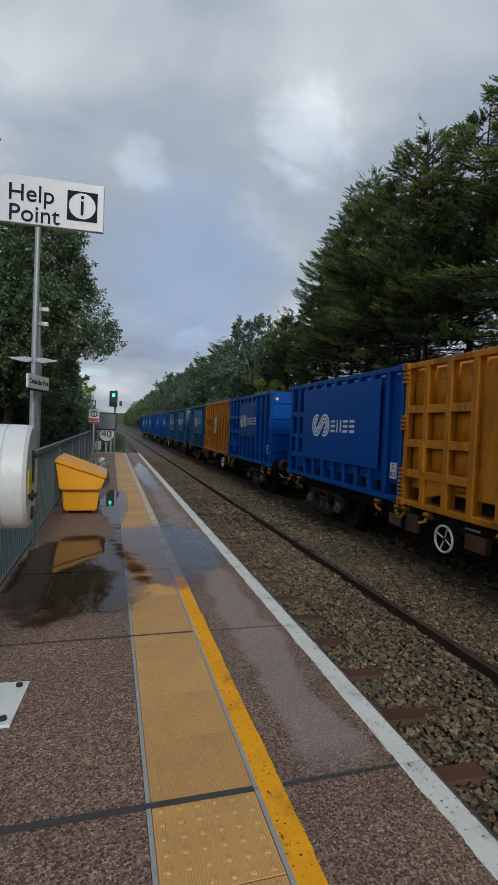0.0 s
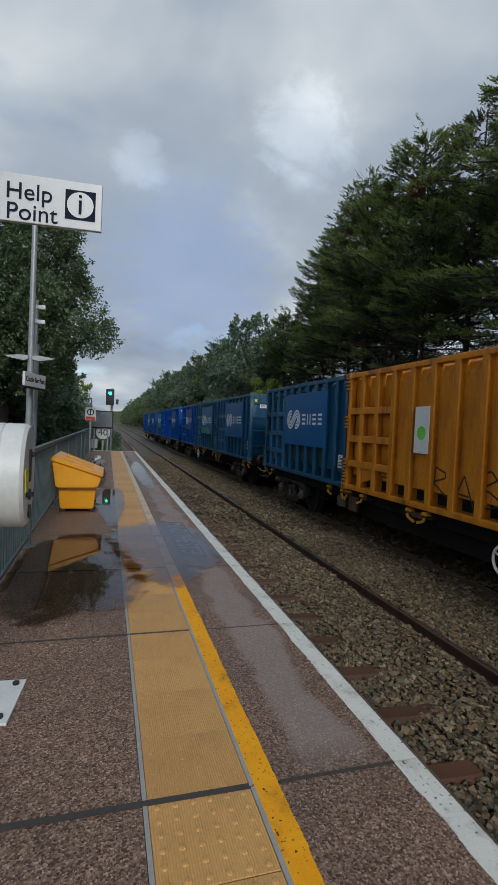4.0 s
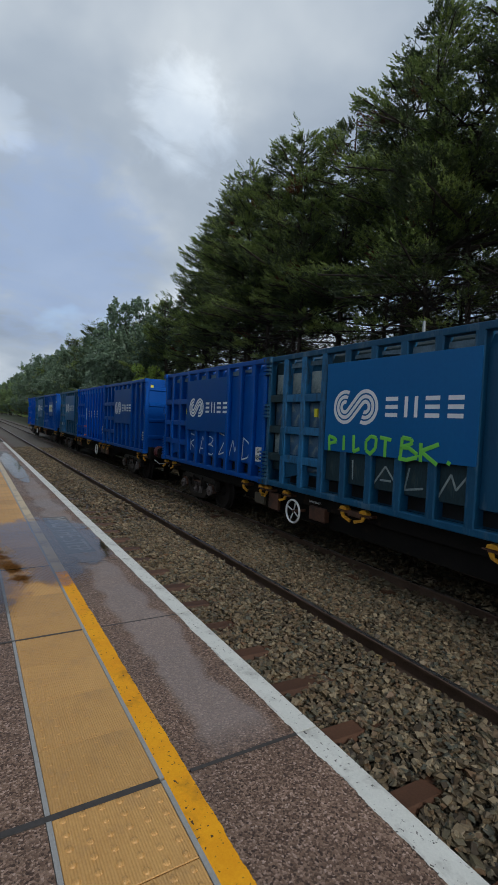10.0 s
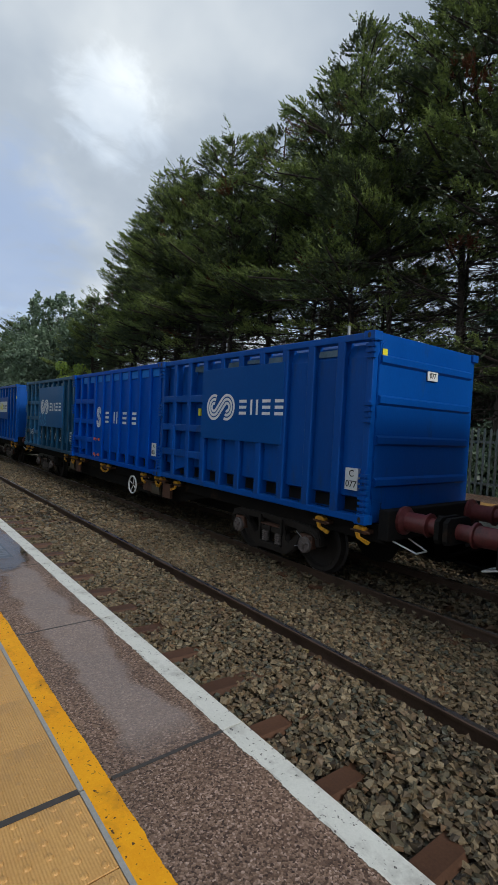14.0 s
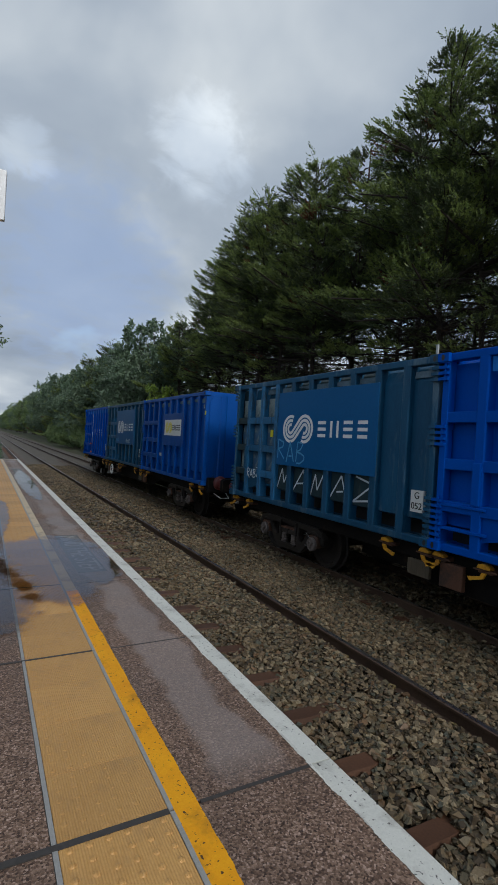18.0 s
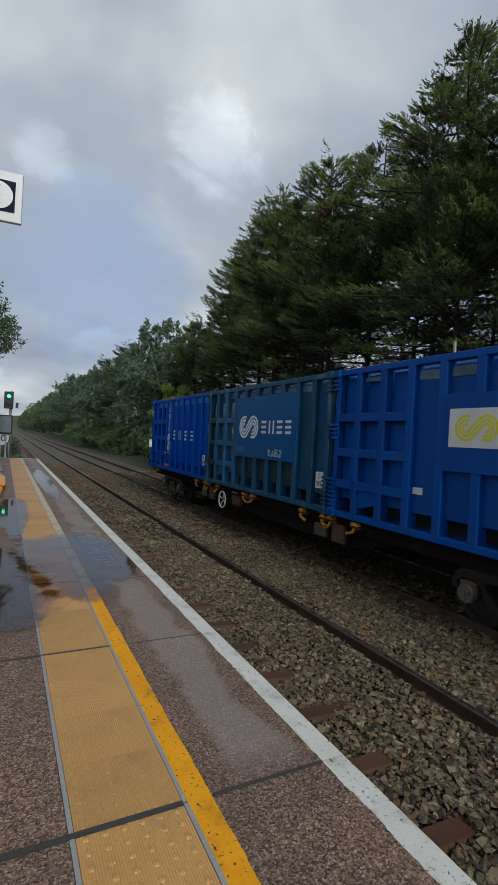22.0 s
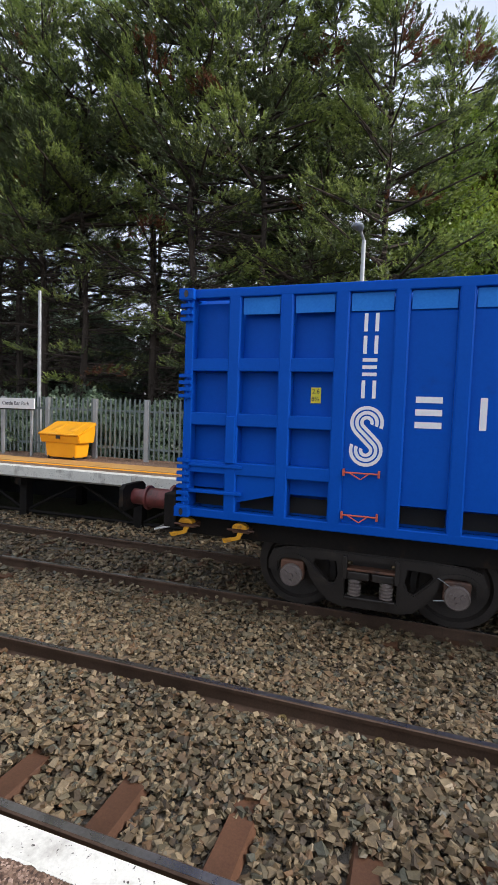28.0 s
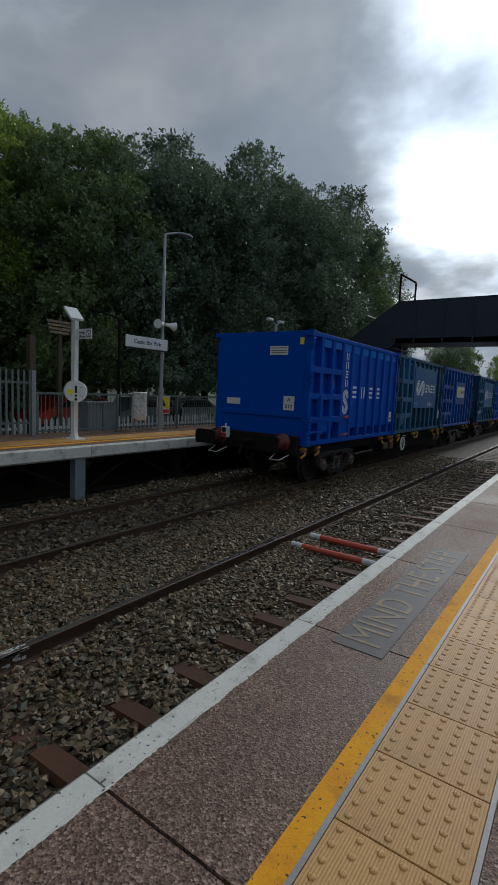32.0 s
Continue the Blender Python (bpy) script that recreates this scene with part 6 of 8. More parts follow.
def footbridge():
    br = thing("footbridge", "dark blue-black steel footbridge over both tracks", "footbridge", 0, -25.4, 0)
    part("deck", bbox(-9, 7.6, -2.4, 0, 4.06, 4.3), M["bridge"], br)
    for y in (-0.08, -2.4):
        part("parapet", bbox(-9, 7.6, y, y + 0.08, 4.06, 6.15), M["bridge"], br, "solid dark parapet")
    part("parapet_rail", bbox(-9, 7.6, -0.1, 0.03, 6.15, 6.2), M["bridge"], br)
    for k in range(12):
        part("stiffener", bbox(-8.8 + 1.4 * k, -8.72 + 1.4 * k, 0, 0.06, 4.06, 6.15), M["bridge"], br)
    for y in (-0.08, -2.4):
        st = bmesh.new()
        prism(st, [(7.6, 4.06), (7.6, 6.17), (13.3, 2.1), (13.3, -0.6), (12.4, 0.0)], y, y + 0.08, "y")
        part("stair_parapet", st, M["bridge"], br, "solid sloping stair parapet")
    for k in range(23):
        part("stair_step", bbox(7.62 + k * 0.25, 7.9 + k * 0.25, -2.32, -0.08, 4.0 - k * 0.178, 4.06 - k * 0.178), M["bridge"], br)
    so = bmesh.new()
    prism(so, [(7.6, 3.78), (7.6, 3.84), (13.3, -0.22), (13.3, -0.28)], -2.32, -0.08, "y")
    part("stair_soffit", so, M["bridge"], br)
    for x in (7.7, 9.2):
        part("bridge_leg", bbox(x - 0.12, x + 0.12, -1.4, -1.0, -1.2, 4.06), M["bridge"], br)
        part("bridge_leg", bbox(-3.2 - x + 6, -3.0 - x + 6, -1.4, -1.0, -1.2, 4.06), M["bridge"], br)
    fr = bmesh.new()
    tube(fr, (7.74, -0.6, 4.3), (7.74, -0.6, 7.7), 0.05, n=8)
    tube(fr, (6.93, -0.6, 4.3), (6.93, -0.6, 7.2), 0.05, n=8)
    tube(fr, (7.74, -0.6, 7.7), (6.93, -0.6, 7.2), 0.05, n=8)
    part("lamp_frame", fr, M["frame_black"], br, "dark square lamp frame")


footbridge()


# ---- trees ----
def blades(rng, at, along, length, width, up=None):
    """Leaf blades as slim kites: at (n,3), along (n,3) unit vectors, up the way the blade faces."""
    n = len(at)
    side = np.cross(along, rng.normal(size=(n, 3)) if up is None else up + rng.normal(size=(n, 3)) * 0.45)
    side /= np.linalg.norm(side, axis=1, keepdims=True) + 1e-9
    L, W = length[:, None], width[:, None]
    a = at
    b = at + along * L * 0.45 + side * W
    c = at + along * L
    d = at + along * L * 0.45 - side * W
    v = np.stack([a, b, c, d], 1).reshape(-1, 3)
    f = np.arange(n * 4).reshape(n, 4)
    return v, f


def unit(v):
    return v / (np.linalg.norm(v, axis=-1, keepdims=True) + 1e-9)


def trunk_mesh(rng, h, r, limbs, bend=0.15):
    bm = bmesh.new()
    pts = [Vector((rng.normal() * bend * k * 0.35, rng.normal() * bend * k * 0.35, h * k / 6)) for k in range(7)]
    pts[0] = Vector((0, 0, -0.4))
    for k, (a, b) in enumerate(zip(pts, pts[1:])):
        tube(bm, a, b, r * (1 - 0.14 * k), r * (1 - 0.14 * (k + 1)), n=8, caps=False)
    for a, b, ra in limbs:
        tube(bm, a, b, ra, ra * 0.35, n=3 if ra < 0.03 else 5, caps=False)
    return bm


def plumes(rng, at, way, up, size, slim):
    """Pointed shoots: a spine that lifts towards its tip, with short twigs laid close along it."""
    n, J = len(at), 6
    way, side = unit(way), unit(np.cross(way, up))
    P, D, U, Ln, tip = [], [], [], [], []
    for j in range(J):
        s = (j + 0.2) / J
        base = at + way * (size * s)[:, None] + np.array([0, 0, 1.0]) * (size * (0.30 * s * s - 0.10 * s))[:, None]
        for sgn in (-1, 1):
            d = way + side * (slim * sgn * (1.1 - 0.8 * s))[:, None] + up * (0.25 * rng.normal(size=n))[:, None] + np.array([0, 0, 0.5 * s])
            P.append(base)
            D.append(unit(d + rng.normal(size=(n, 3)) * 0.24))
            U.append(up)
            Ln.append(size * (0.36 - 0.13 * s) * rng.uniform(0.7, 1.3, n))
            tip.append(np.full(n, s))
    return np.concatenate(P), np.concatenate(D), np.concatenate(U), np.concatenate(Ln), np.concatenate(tip)


def conifer(seed, h, bare, spread, sparse=1.0, droop=0.34):
    """A tall cypress: straight trunk, tiers of boughs ending in upturned pointed shoots, dead twigs below. Returns trunk and crown meshes."""
    rng = np.random.default_rng(seed)
    limbs, at, way, size, lit = [], [], [], [], []

    def bough(root, tip, u, reach, count, first=0.25):
        """A flat fan: side branches leave the spine in pairs, and each carries a few shoots."""
        n = max(6, int(count))
        lat = np.array([-u[1], u[0], 0.0])
        s = first + (1 - first) * rng.uniform(0, 1, n) ** 0.7
        sgn = rng.choice((-1.0, 1.0), n)
        wide = (0.42 * reach * (1.12 - s) ** 0.8 + 0.10) * rng.uniform(0.15, 1.0, n)
        p = root + (tip - root) * s[:, None] + lat * (sgn * wide)[:, None] + u * (0.35 * wide)[:, None]
        p[:, 2] += rng.normal(size=n) * 0.05 - 0.16 * wide + 0.18 * reach * np.maximum(s - 0.6, 0)
        w = u * (0.5 + 0.6 * s)[:, None] + lat * (sgn * (1.15 - s) * 0.9)[:, None] + np.array([0, 0, 0.22]) + rng.normal(size=(n, 3)) * 0.16
        at.append(p)
        way.append(w)
        size.append(rng.uniform(0.24, 0.46, n) * (1.15 - 0.35 * s))
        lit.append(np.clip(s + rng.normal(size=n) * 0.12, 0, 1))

    z = 1.0
    while z < h - 0.15:
        low = z < bare
        f = max((z - bare) / (h - bare), 0)
        reach = spread * (1 - f ** 1.7) ** 0.85 * rng.uniform(0.5, 1.3) + 0.25
        az = rng.uniform(0, math.tau)
        u = np.array([math.cos(az), math.sin(az), 0.0])
        root = np.array([0, 0, z])
        if low:
            reach = rng.uniform(0.6, 2.4)
            tip = root + u * reach + np.array([0, 0, reach * rng.uniform(-0.3, 0.3)])
            limbs.append((tuple(root), tuple(tip), 0.024))
            for q in range(10):
                a = root + (tip - root) * rng.uniform(0.25, 0.95)
                b = a + u * rng.uniform(0.2, 0.6) + rng.normal(size=3) * 0.3
                limbs.append((tuple(a), tuple(b), 0.011))
                limbs.append((tuple((a + b) / 2), tuple((a + b) / 2 + u * 0.2 + rng.normal(size=3) * 0.25), 0.007))
            if rng.random() < droop * 0.55 and z > 3.0:
                reach = spread * rng.uniform(0.7, 1.15)
                tip = root + u * reach + np.array([0, 0, reach * rng.uniform(-0.1, 0.15)])
                limbs.append((tuple(root), tuple(tip), 0.05))
                bough(root, tip, u, reach, 40 * sparse, 0.5)
            z += rng.uniform(0.05, 0.19)
            continue
        rise = rng.uniform(-0.12, 0.34) + 0.55 * f
        tip = root + u * reach + np.array([0, 0, reach * rise * 0.7])
        limbs.append((tuple(root), tuple(tip), 0.03 + 0.012 * reach))
        bough(root, tip, u, reach, (11 + 27 * reach) * sparse * min(1.0, 0.62 + 1.4 * f))
        z += rng.uniform(0.08, 0.22)
    # whips that break the outline
    for k in range(70):
        az = rng.uniform(0, math.tau)
        f = rng.uniform(0.25, 1.0)
        r = spread * (1 - f ** 1.7) ** 0.85
        u = np.array([math.cos(az), math.sin(az), 0.0])
        p0 = u * r + np.array([0, 0, bare + f * (h - bare)])
        p1 = p0 + u * rng.uniform(0.3, 0.9) + np.array([0, 0, rng.uniform(0.1, 0.7)])
        limbs.append((tuple(p0), tuple(p1), 0.012))
        bough(p0, p1, u, 0.35, 6, 0.1)
    at, way, size, lit = np.concatenate(at), unit(np.concatenate(way)), np.concatenate(size), np.concatenate(lit)
    up = unit(np.array([0, 0, 1.0]) + unit(at * np.array([1, 1, 0.0])) * 0.4 + rng.normal(size=at.shape) * 0.28)
    P, D, U, Ln, s = plumes(rng, at, way, up, size, rng.uniform(0.5, 0.95, len(at)))
    v, f = blades(rng, P, D, Ln, Ln * rng.uniform(0.17, 0.27, len(Ln)), U)
    crown = raw("crown", v, f, M["fir"])
    trunk = finish("trunk", trunk_mesh(rng, h, 0.17, limbs, 0.12), M["bark"])
    crown.materials.append(M["fir_tip"])
    # outer shoots get a lighter colour, for new growth and daylight painted on
    lit_fresh = np.tile((noise_at(at * 0.8, seed) + rng.normal(size=len(at)) * 0.15 > -0.2) & (lit > 0.42), len(Ln) // len(at)) & (s > 0.1)
    crown.materials.append(M["fir_dead"])
    dead = np.tile(noise_at(at * 0.45, seed + 3) > 0.86, len(Ln) // len(at))
    crown.polygons.foreach_set("material_index", np.where(dead, 2, lit_fresh).astype(np.int32))
    return trunk, crown


def noise_at(p, seed):
    """A cheap smooth field."""
    s = seed * 1.7
    return 0.5 * np.sin(p[:, 0] * 2.1 + s) * np.sin(p[:, 1] * 1.9 + 2 * s) + 0.5 * np.sin(p[:, 2] * 2.7 + 3 * s + p[:, 0])


def broadleaf(seed, h, rad, low, mat, size=0.11, count=26000, lumps=60, ragged=1.0):
    """A broad crown of leafy clumps on limbs; each clump is a cluster of short leafy shoots, with gaps between."""
    rng = np.random.default_rng(seed)
    limbs, pos, ways = [], [], []
    fork = h * 0.25
    mid, tall = (h + low) / 2, (h - low) / 2
    leaves = 34
    shoots_each = max(8, count // lumps // leaves)
    for k in range(lumps):
        cz = 1 - 2 * (k + 0.5) / lumps
        az = k * 2.39996 + rng.normal() * 0.2
        ring = math.sqrt(max(0.0, 1 - cz * cz)) ** 0.75
        deep = rng.uniform(0.55, 0.86) if rng.random() > 0.22 else rng.uniform(0.1, 0.5)
        c = np.array([math.cos(az) * ring * rad * deep, math.sin(az) * ring * rad * deep, mid + cz * tall * min(0.86, deep + 0.12)])
        br = rad * rng.uniform(0.17, 0.31)
        root = np.array([0, 0, fork + max(0.0, c[2] - fork) * 0.4])
        elbow = root + (c - root) * 0.55 + np.array([0, 0, 0.1 * h * rng.uniform(-0.3, 0.6)])
        limbs.append((tuple(root), tuple(elbow), 0.065))
        limbs.append((tuple(elbow), tuple(c), 0.03))
        out = unit(c - np.array([0, 0, mid - 0.3 * tall]))
        d = unit(rng.normal(size=(shoots_each, 3)) + out * 0.75)
        start = c + d * br * rng.uniform(0.5, 0.95, (shoots_each, 1)) * np.array([1, 1, 0.78])
        axis = unit(d * 0.8 + np.array([0, 0, 0.45]) + rng.normal(size=d.shape) * 0.35)
        reach = rng.uniform(0.45, 1.0, shoots_each) * (0.10 * rad + 0.14) * (0.75 + 0.6 * ragged)
        for j in range(leaves):
            s = rng.uniform(0.0, 1.0, shoots_each)
            p = start + axis * (reach * s)[:, None] + rng.normal(size=d.shape) * (0.055 * rad * (1.1 - 0.95 * s))[:, None] * 0.62
            pos.append(p)
            w = axis * 0.7 + rng.normal(size=d.shape) * 0.65 + np.array([0, 0, -0.4])
            ways.append(unit(w))
    pos, ways = np.concatenate(pos), np.concatenate(ways)
    n = len(pos)
    up = unit(np.array([0, 0, 0.55]) + unit(pos - np.array([0, 0, mid - 0.4 * tall])) * 0.8 + rng.normal(size=pos.shape) * 0.5)
    v, f = blades(rng, pos, ways, rng.uniform(0.8, 1.5, n) * size, rng.uniform(0.28, 0.42, n) * size, up)
    k = 3 * (900 + int(110 * rad * tall))
    q = unit(rng.normal(size=(k, 3))) * rng.uniform(0.1, 0.66, (k, 1)) ** 0.6 * np.array([rad, rad, tall]) * 0.9 + np.array([0, 0, mid])
    v2, f2 = blades(rng, q, unit(rng.normal(size=(k, 3)) - np.array([0, 0, 0.4])), rng.uniform(0.14, 0.26, k), rng.uniform(0.05, 0.09, k))
    v, f = np.concatenate([v, v2]), np.concatenate([f, f2 + len(v)])
    crown = raw("crown", v, f, mat)
    trunk = finish("trunk", trunk_mesh(rng, h * 0.8, 0.2, limbs, 0.2), M["bark"])
    return trunk, crown


def plant(kind, meshes, x, y, z, s, rz, label, group, sz=1.0):
    t = thing(kind, label, "tree", x, y, z, rz, group)
    for name, me in zip(("trunk", "crown"), meshes):
        ob = part(name, me, None, t)
        ob.scale = (s, s, s * sz)
    return t


def woods():
    rng = random.Random(11)
    firs = [conifer(21, 17.0, 7.0, 3.1, 1.25), conifer(22, 17.0, 8.0, 2.8, 1.25), conifer(23, 17.0, 7.6, 3.2, 1.25), conifer(24, 17.0, 8.6, 3.1, 1.35, 0.5), conifer(25, 17.0, 9.2, 3.1, 1.35, 0.5), conifer(26, 17.0, 3.2, 3.0, 1.0, 0.3)]
    tops = ((-1, 14.0), (3, 15.5), (11, 15.6), (18, 15.2), (25, 16.5), (31, 16.8), (35, 15.7), (37, 13.6), (40, 11.6))
    row = []
    yy = 1.2
    while yy < 38.5:
        row.append((13.9 + rng.uniform(-1.0, 1.0), yy, float(np.interp(yy, [a for a, _ in tops], [b for _, b in tops]))))
        yy += rng.uniform(1.5, 2.3)
    for k, (x, y, h) in enumerate(row):
        plant("conifer", firs[5 if y < 3.5 else 3 + k % 2 if y < 12 else k % 3], x, y, -0.8, (h + 0.8) / 17.0 * rng.uniform(0.9, 1.04), rng.uniform(0, 360), "tall dark green cypress with bare lower trunk", "cypress row")
    # thin second row that closes the gaps
    for k in range(14):
        plant("conifer", firs[3 + k % 2 if k in (1, 3) else (k + 1) % 3], 17.2 + rng.uniform(-1, 1), -0.8 + 2.9 * k, -0.8, rng.uniform(0.8, 0.95), rng.uniform(0, 360), "tall dark cypress in the second row", "cypress row")
    mids = [conifer(31, 12.0, 1.0, 3.3, 1.9), broadleaf(32, 9.0, 3.6, 0.8, M["leaf"], 0.18, 26000), broadleaf(33, 8.0, 3.2, 0.6, M["leaf_mid"], 0.18, 24000)]
    yy = 42.5
    k = 0
    while yy < 520:
        i = (0, 1)[k % 2] if yy < 120 else (0, 1, 0, 2)[k % 4]
        hh = (15.2 if yy < 90 else 15.8) * rng.uniform(0.85, 1.1)
        base = (12.0, 9.0, 8.0)[i]
        plant("conifer" if i == 0 else "tree", mids[i], 13.4 + rng.uniform(-1.2, 1.6), yy, -1.0, hh / base * (0.93 if i == 0 else 0.85), rng.uniform(0, 360), "green lineside tree far along the track", "lineside trees")
        yy += 4.2 + yy * 0.03
        k += 1
    bush = broadleaf(41, 5.8, 1.9, 0.3, M["leaf_yel"], 0.13, 16000, 34)
    plant("bush", bush, 11.2, 38.3, -0.9, 1.12, 20, "bright light-green bush beside the line", "lineside bushes")
    low_dark = broadleaf(43, 2.6, 1.8, 0.1, M["leaf"], 0.11, 12000, 30)
    low = broadleaf(42, 2.6, 1.8, 0.1, M["leaf_mid"], 0.11, 12000, 30)
    for k in range(16):
        plant("bush", low, 10.6 + rng.uniform(-0.6, 1.4), 29 + 5.2 * k, -1.1, rng.uniform(0.7, 1.5), rng.uniform(0, 360), "low green shrub on the lineside bank", "lineside bushes")
    for k in range(20):
        plant("bush", low_dark, 11.6 + rng.uniform(-0.7, 1.6), 2.6 + 1.5 * k, -1.1, rng.uniform(0.75, 1.15), rng.uniform(0, 360), "dark shrub behind the palisade fence", "lineside bushes")
    for k in range(16):
        plant("bush", low_dark, 16.5 + rng.uniform(-1.5, 2.5), -2 + 1.9 * k, -1.0, rng.uniform(0.8, 1.3), rng.uniform(0, 360), "dark shrub under the cypresses", "lineside bushes")
    for k in range(8):
        plant("bush", low_dark, 19.5 + rng.uniform(-0.8, 1.2), -13 + 1.7 * k, -0.9, rng.uniform(1.0, 1.4), rng.uniform(0, 360), "dark hedge shrub beyond the car park", "lineside bushes")
    for k in range(13):
        plant("tree", mids[1], 21.5 + rng.uniform(-1.5, 2.5), -1 + 3.3 * k, -0.9, rng.uniform(0.5, 0.66) * (1.0 if k < 4 else 1.5), rng.uniform(0, 360), "dark green tree behind the cypress row", "trees behind the cypresses")
    # broad trees behind the far platform
    big = [broadleaf(51, 13.0, 4.9, 1.2, M["leaf"], 0.12, 110000, 92, 0.5), broadleaf(52, 13.0, 4.6, 1.2, M["leaf_mid"], 0.12, 100000, 66, 0.75), broadleaf(53, 13.0, 4.4, 2.6, M["leaf_yel"], 0.105, 90000, 56, 0.85)]
    spots = [(18.5, -3.2, 13.6, 2), (18.4, -7.6, 12.7, 2), (22, -11.0, 13.4, 1), (17.0, -12.6, 12.2, 1), (16.6, -16.2, 13.5, 0), (16.5, -20.6, 14.5, 0), (16.4, -25.2, 15.8, 0), (16.6, -30.5, 16.4, 0), (17.0, -36.0, 16.2, 1), (17.4, -42.0, 14.5, 0), (23, -19, 15, 0), (24, -28, 16, 0), (24, -2, 13, 1), (23, 6, 12, 1)]
    names = ("tall broad dark green tree behind the platform", "broad mid-green tree behind the platform", "yellow-green broad tree behind the platform")
    for x, y, h, i in spots:
        plant("tree", big[i], x, y, -0.8, h / 13.0, rng.uniform(0, 360), names[i], "trees behind the platform")
    for x, y, h in ((11, -52, 9), (6, -58, 8), (1, -60, 8.5), (-5, -58, 9)):
        plant("tree", big[2 if x < 7 else 1], x, y, -1.2, h / 13.0, rng.uniform(0, 360), "yellowing tree beyond the footbridge", "trees beyond the bridge")
    # left of the line
    left_tree = broadleaf(61, 9.9, 3.6, 3.5, M["leaf_dense"], 0.085, 165000, 90, 0.5)
    plant("tree", left_tree, -4.75, 18.5, -1.3, 0.97, 40, "dense dark green tree behind the platform railing", "trees across the line")
    plant("tree", big[1], -7.4, 31.0, -1.3, 0.56, 130, "mid-green tree past the platform end", "trees across the line")
    plant("bush", bush, -4.4, 33.0, -1.3, 1.1, 80, "yellow-green bush past the platform end", "lineside bushes")
    for k in range(12):
        plant("bush", low_dark, -5.0 - rng.uniform(0, 1.0), 6 + 2.6 * k, -1.4, rng.uniform(0.7, 1.0), rng.uniform(0, 360), "dark shrub behind the platform railing", "lineside bushes")
    for k in range(7):
        plant("tree", mids[1 + k % 2], -5.9 - rng.uniform(0, 1.2), 38 + 7 * k, -1.4, rng.uniform(0.5, 0.7), rng.uniform(0, 360), "small green tree beside the line", "trees across the line")
    for k in range(17):
        plant("tree", mids[1 + k % 2], -7.5 - rng.uniform(0, 3), 42 + 9 * k + k * k, -1.4, rng.uniform(0.8, 1.1), rng.uniform(0, 360), "green tree far along the line", "trees across the line")
    for x, y, sc in ((-1.75, 33.6, 0.8), (-4.3, 26.6, 1.2), (-5.9, 27.5, 1.9), (-1.9, 36.5, 0.9), (-4.9, 24.6, 1.4), (-6.4, 23.5, 2.0), (-6.2, 30.0, 2.2)):
        plant("bush", low_dark, x, y, -1.3, sc, 50 * x, "dark shrub past the platform end", "lineside bushes")
    plant("bush", low, -2.6, 25.5, -1.3, 0.6, 10, "low green shrub at the platform end", "lineside bushes")
    plant("bush", low, -2.2, 29.5, -1.3, 0.7, 70, "low green shrub at the platform end", "lineside bushes")


woods()


def far_hills():
    bm = bmesh.new()
    n = 90
    ring = [[], []]
    for k in range(n + 1):
        a = -1.6 + 3.2 * k / n
        r = 900
        h = 16 + 9 * math.sin(a * 5.1) + 5 * math.sin(a * 13 + 1)
        x, y = r * math.sin(a), r * math.cos(a)
        ring[0].append(bm.verts.new((x, y, -3)))
        ring[1].append(bm.verts.new((x * 1.1, y * 1.1, h)))
    for k in range(n):
        bm.faces.new((ring[0][k], ring[0][k + 1], ring[1][k + 1], ring[1][k]))
    solid("backdrop", bm, M["earth"], "low wooded rise on the far horizon", "hills", "structure")


far_hills()


# ---- the train ----
C_LEN, C_PITCH, WAGON_PITCH = 5.83, 5.86, 19.47
TRAIN_X = 5.27
C_Z = 0.07
RIBS = [0.60 + 0.58 * k for k in range(9)]


def tail_y(t):
    """Where the tail of the train is, in metres along the line, as it slows."""
    u = t / 32.0
    return 91.861 + u * (-155.744 + u * (153.31 + u * (-192.953 + u * (146.259 - 52.152 * u))))


def flat_shape(outlines, x):
    """Flat white shapes on the near side: outlines in (y, z)."""
    bm = bmesh.new()
    for o in outlines:
        prism(bm, o, x - 0.002, x, "x")
    return bm


def swirl(cy, cz, s, turn=0.0):
    """Three side-by-side ribbons that bend up round one end and down round the other."""
    out = []
    d, r, half = 0.62, 0.11, 0.038
    th = math.asin(4 * r / d)
    nx, nz = math.sin(th), -math.cos(th)
    c, q = math.cos(turn), math.sin(turn)
    for k in (1, 2, 3):
        ra, rb = r * k, r * (4 - k)
        path = []
        for i in range(17):
            a = radians(68) + (2 * math.pi + math.atan2(nz, nx) - radians(68)) * i / 16
            path.append((-d / 2 + ra * math.cos(a), ra * math.sin(a), math.cos(a), math.sin(a)))
        a0 = math.atan2(-nz, -nx)
        for i in range(17):
            a = a0 + (radians(-112) - a0) * i / 16
            path.append((d / 2 + rb * math.cos(a), rb * math.sin(a), -math.cos(a), -math.sin(a)))
        left = [(x + half * ox, z + half * oz) for x, z, ox, oz in path]
        right = [(x - half * ox, z - half * oz) for x, z, ox, oz in path]
        for m in range(len(path) - 1):
            o = [left[m], left[m + 1], right[m + 1], right[m]]
            out.append([(cy - s * (c * x - q * z), cz + s * (q * x + c * z)) for x, z in o])
    return out


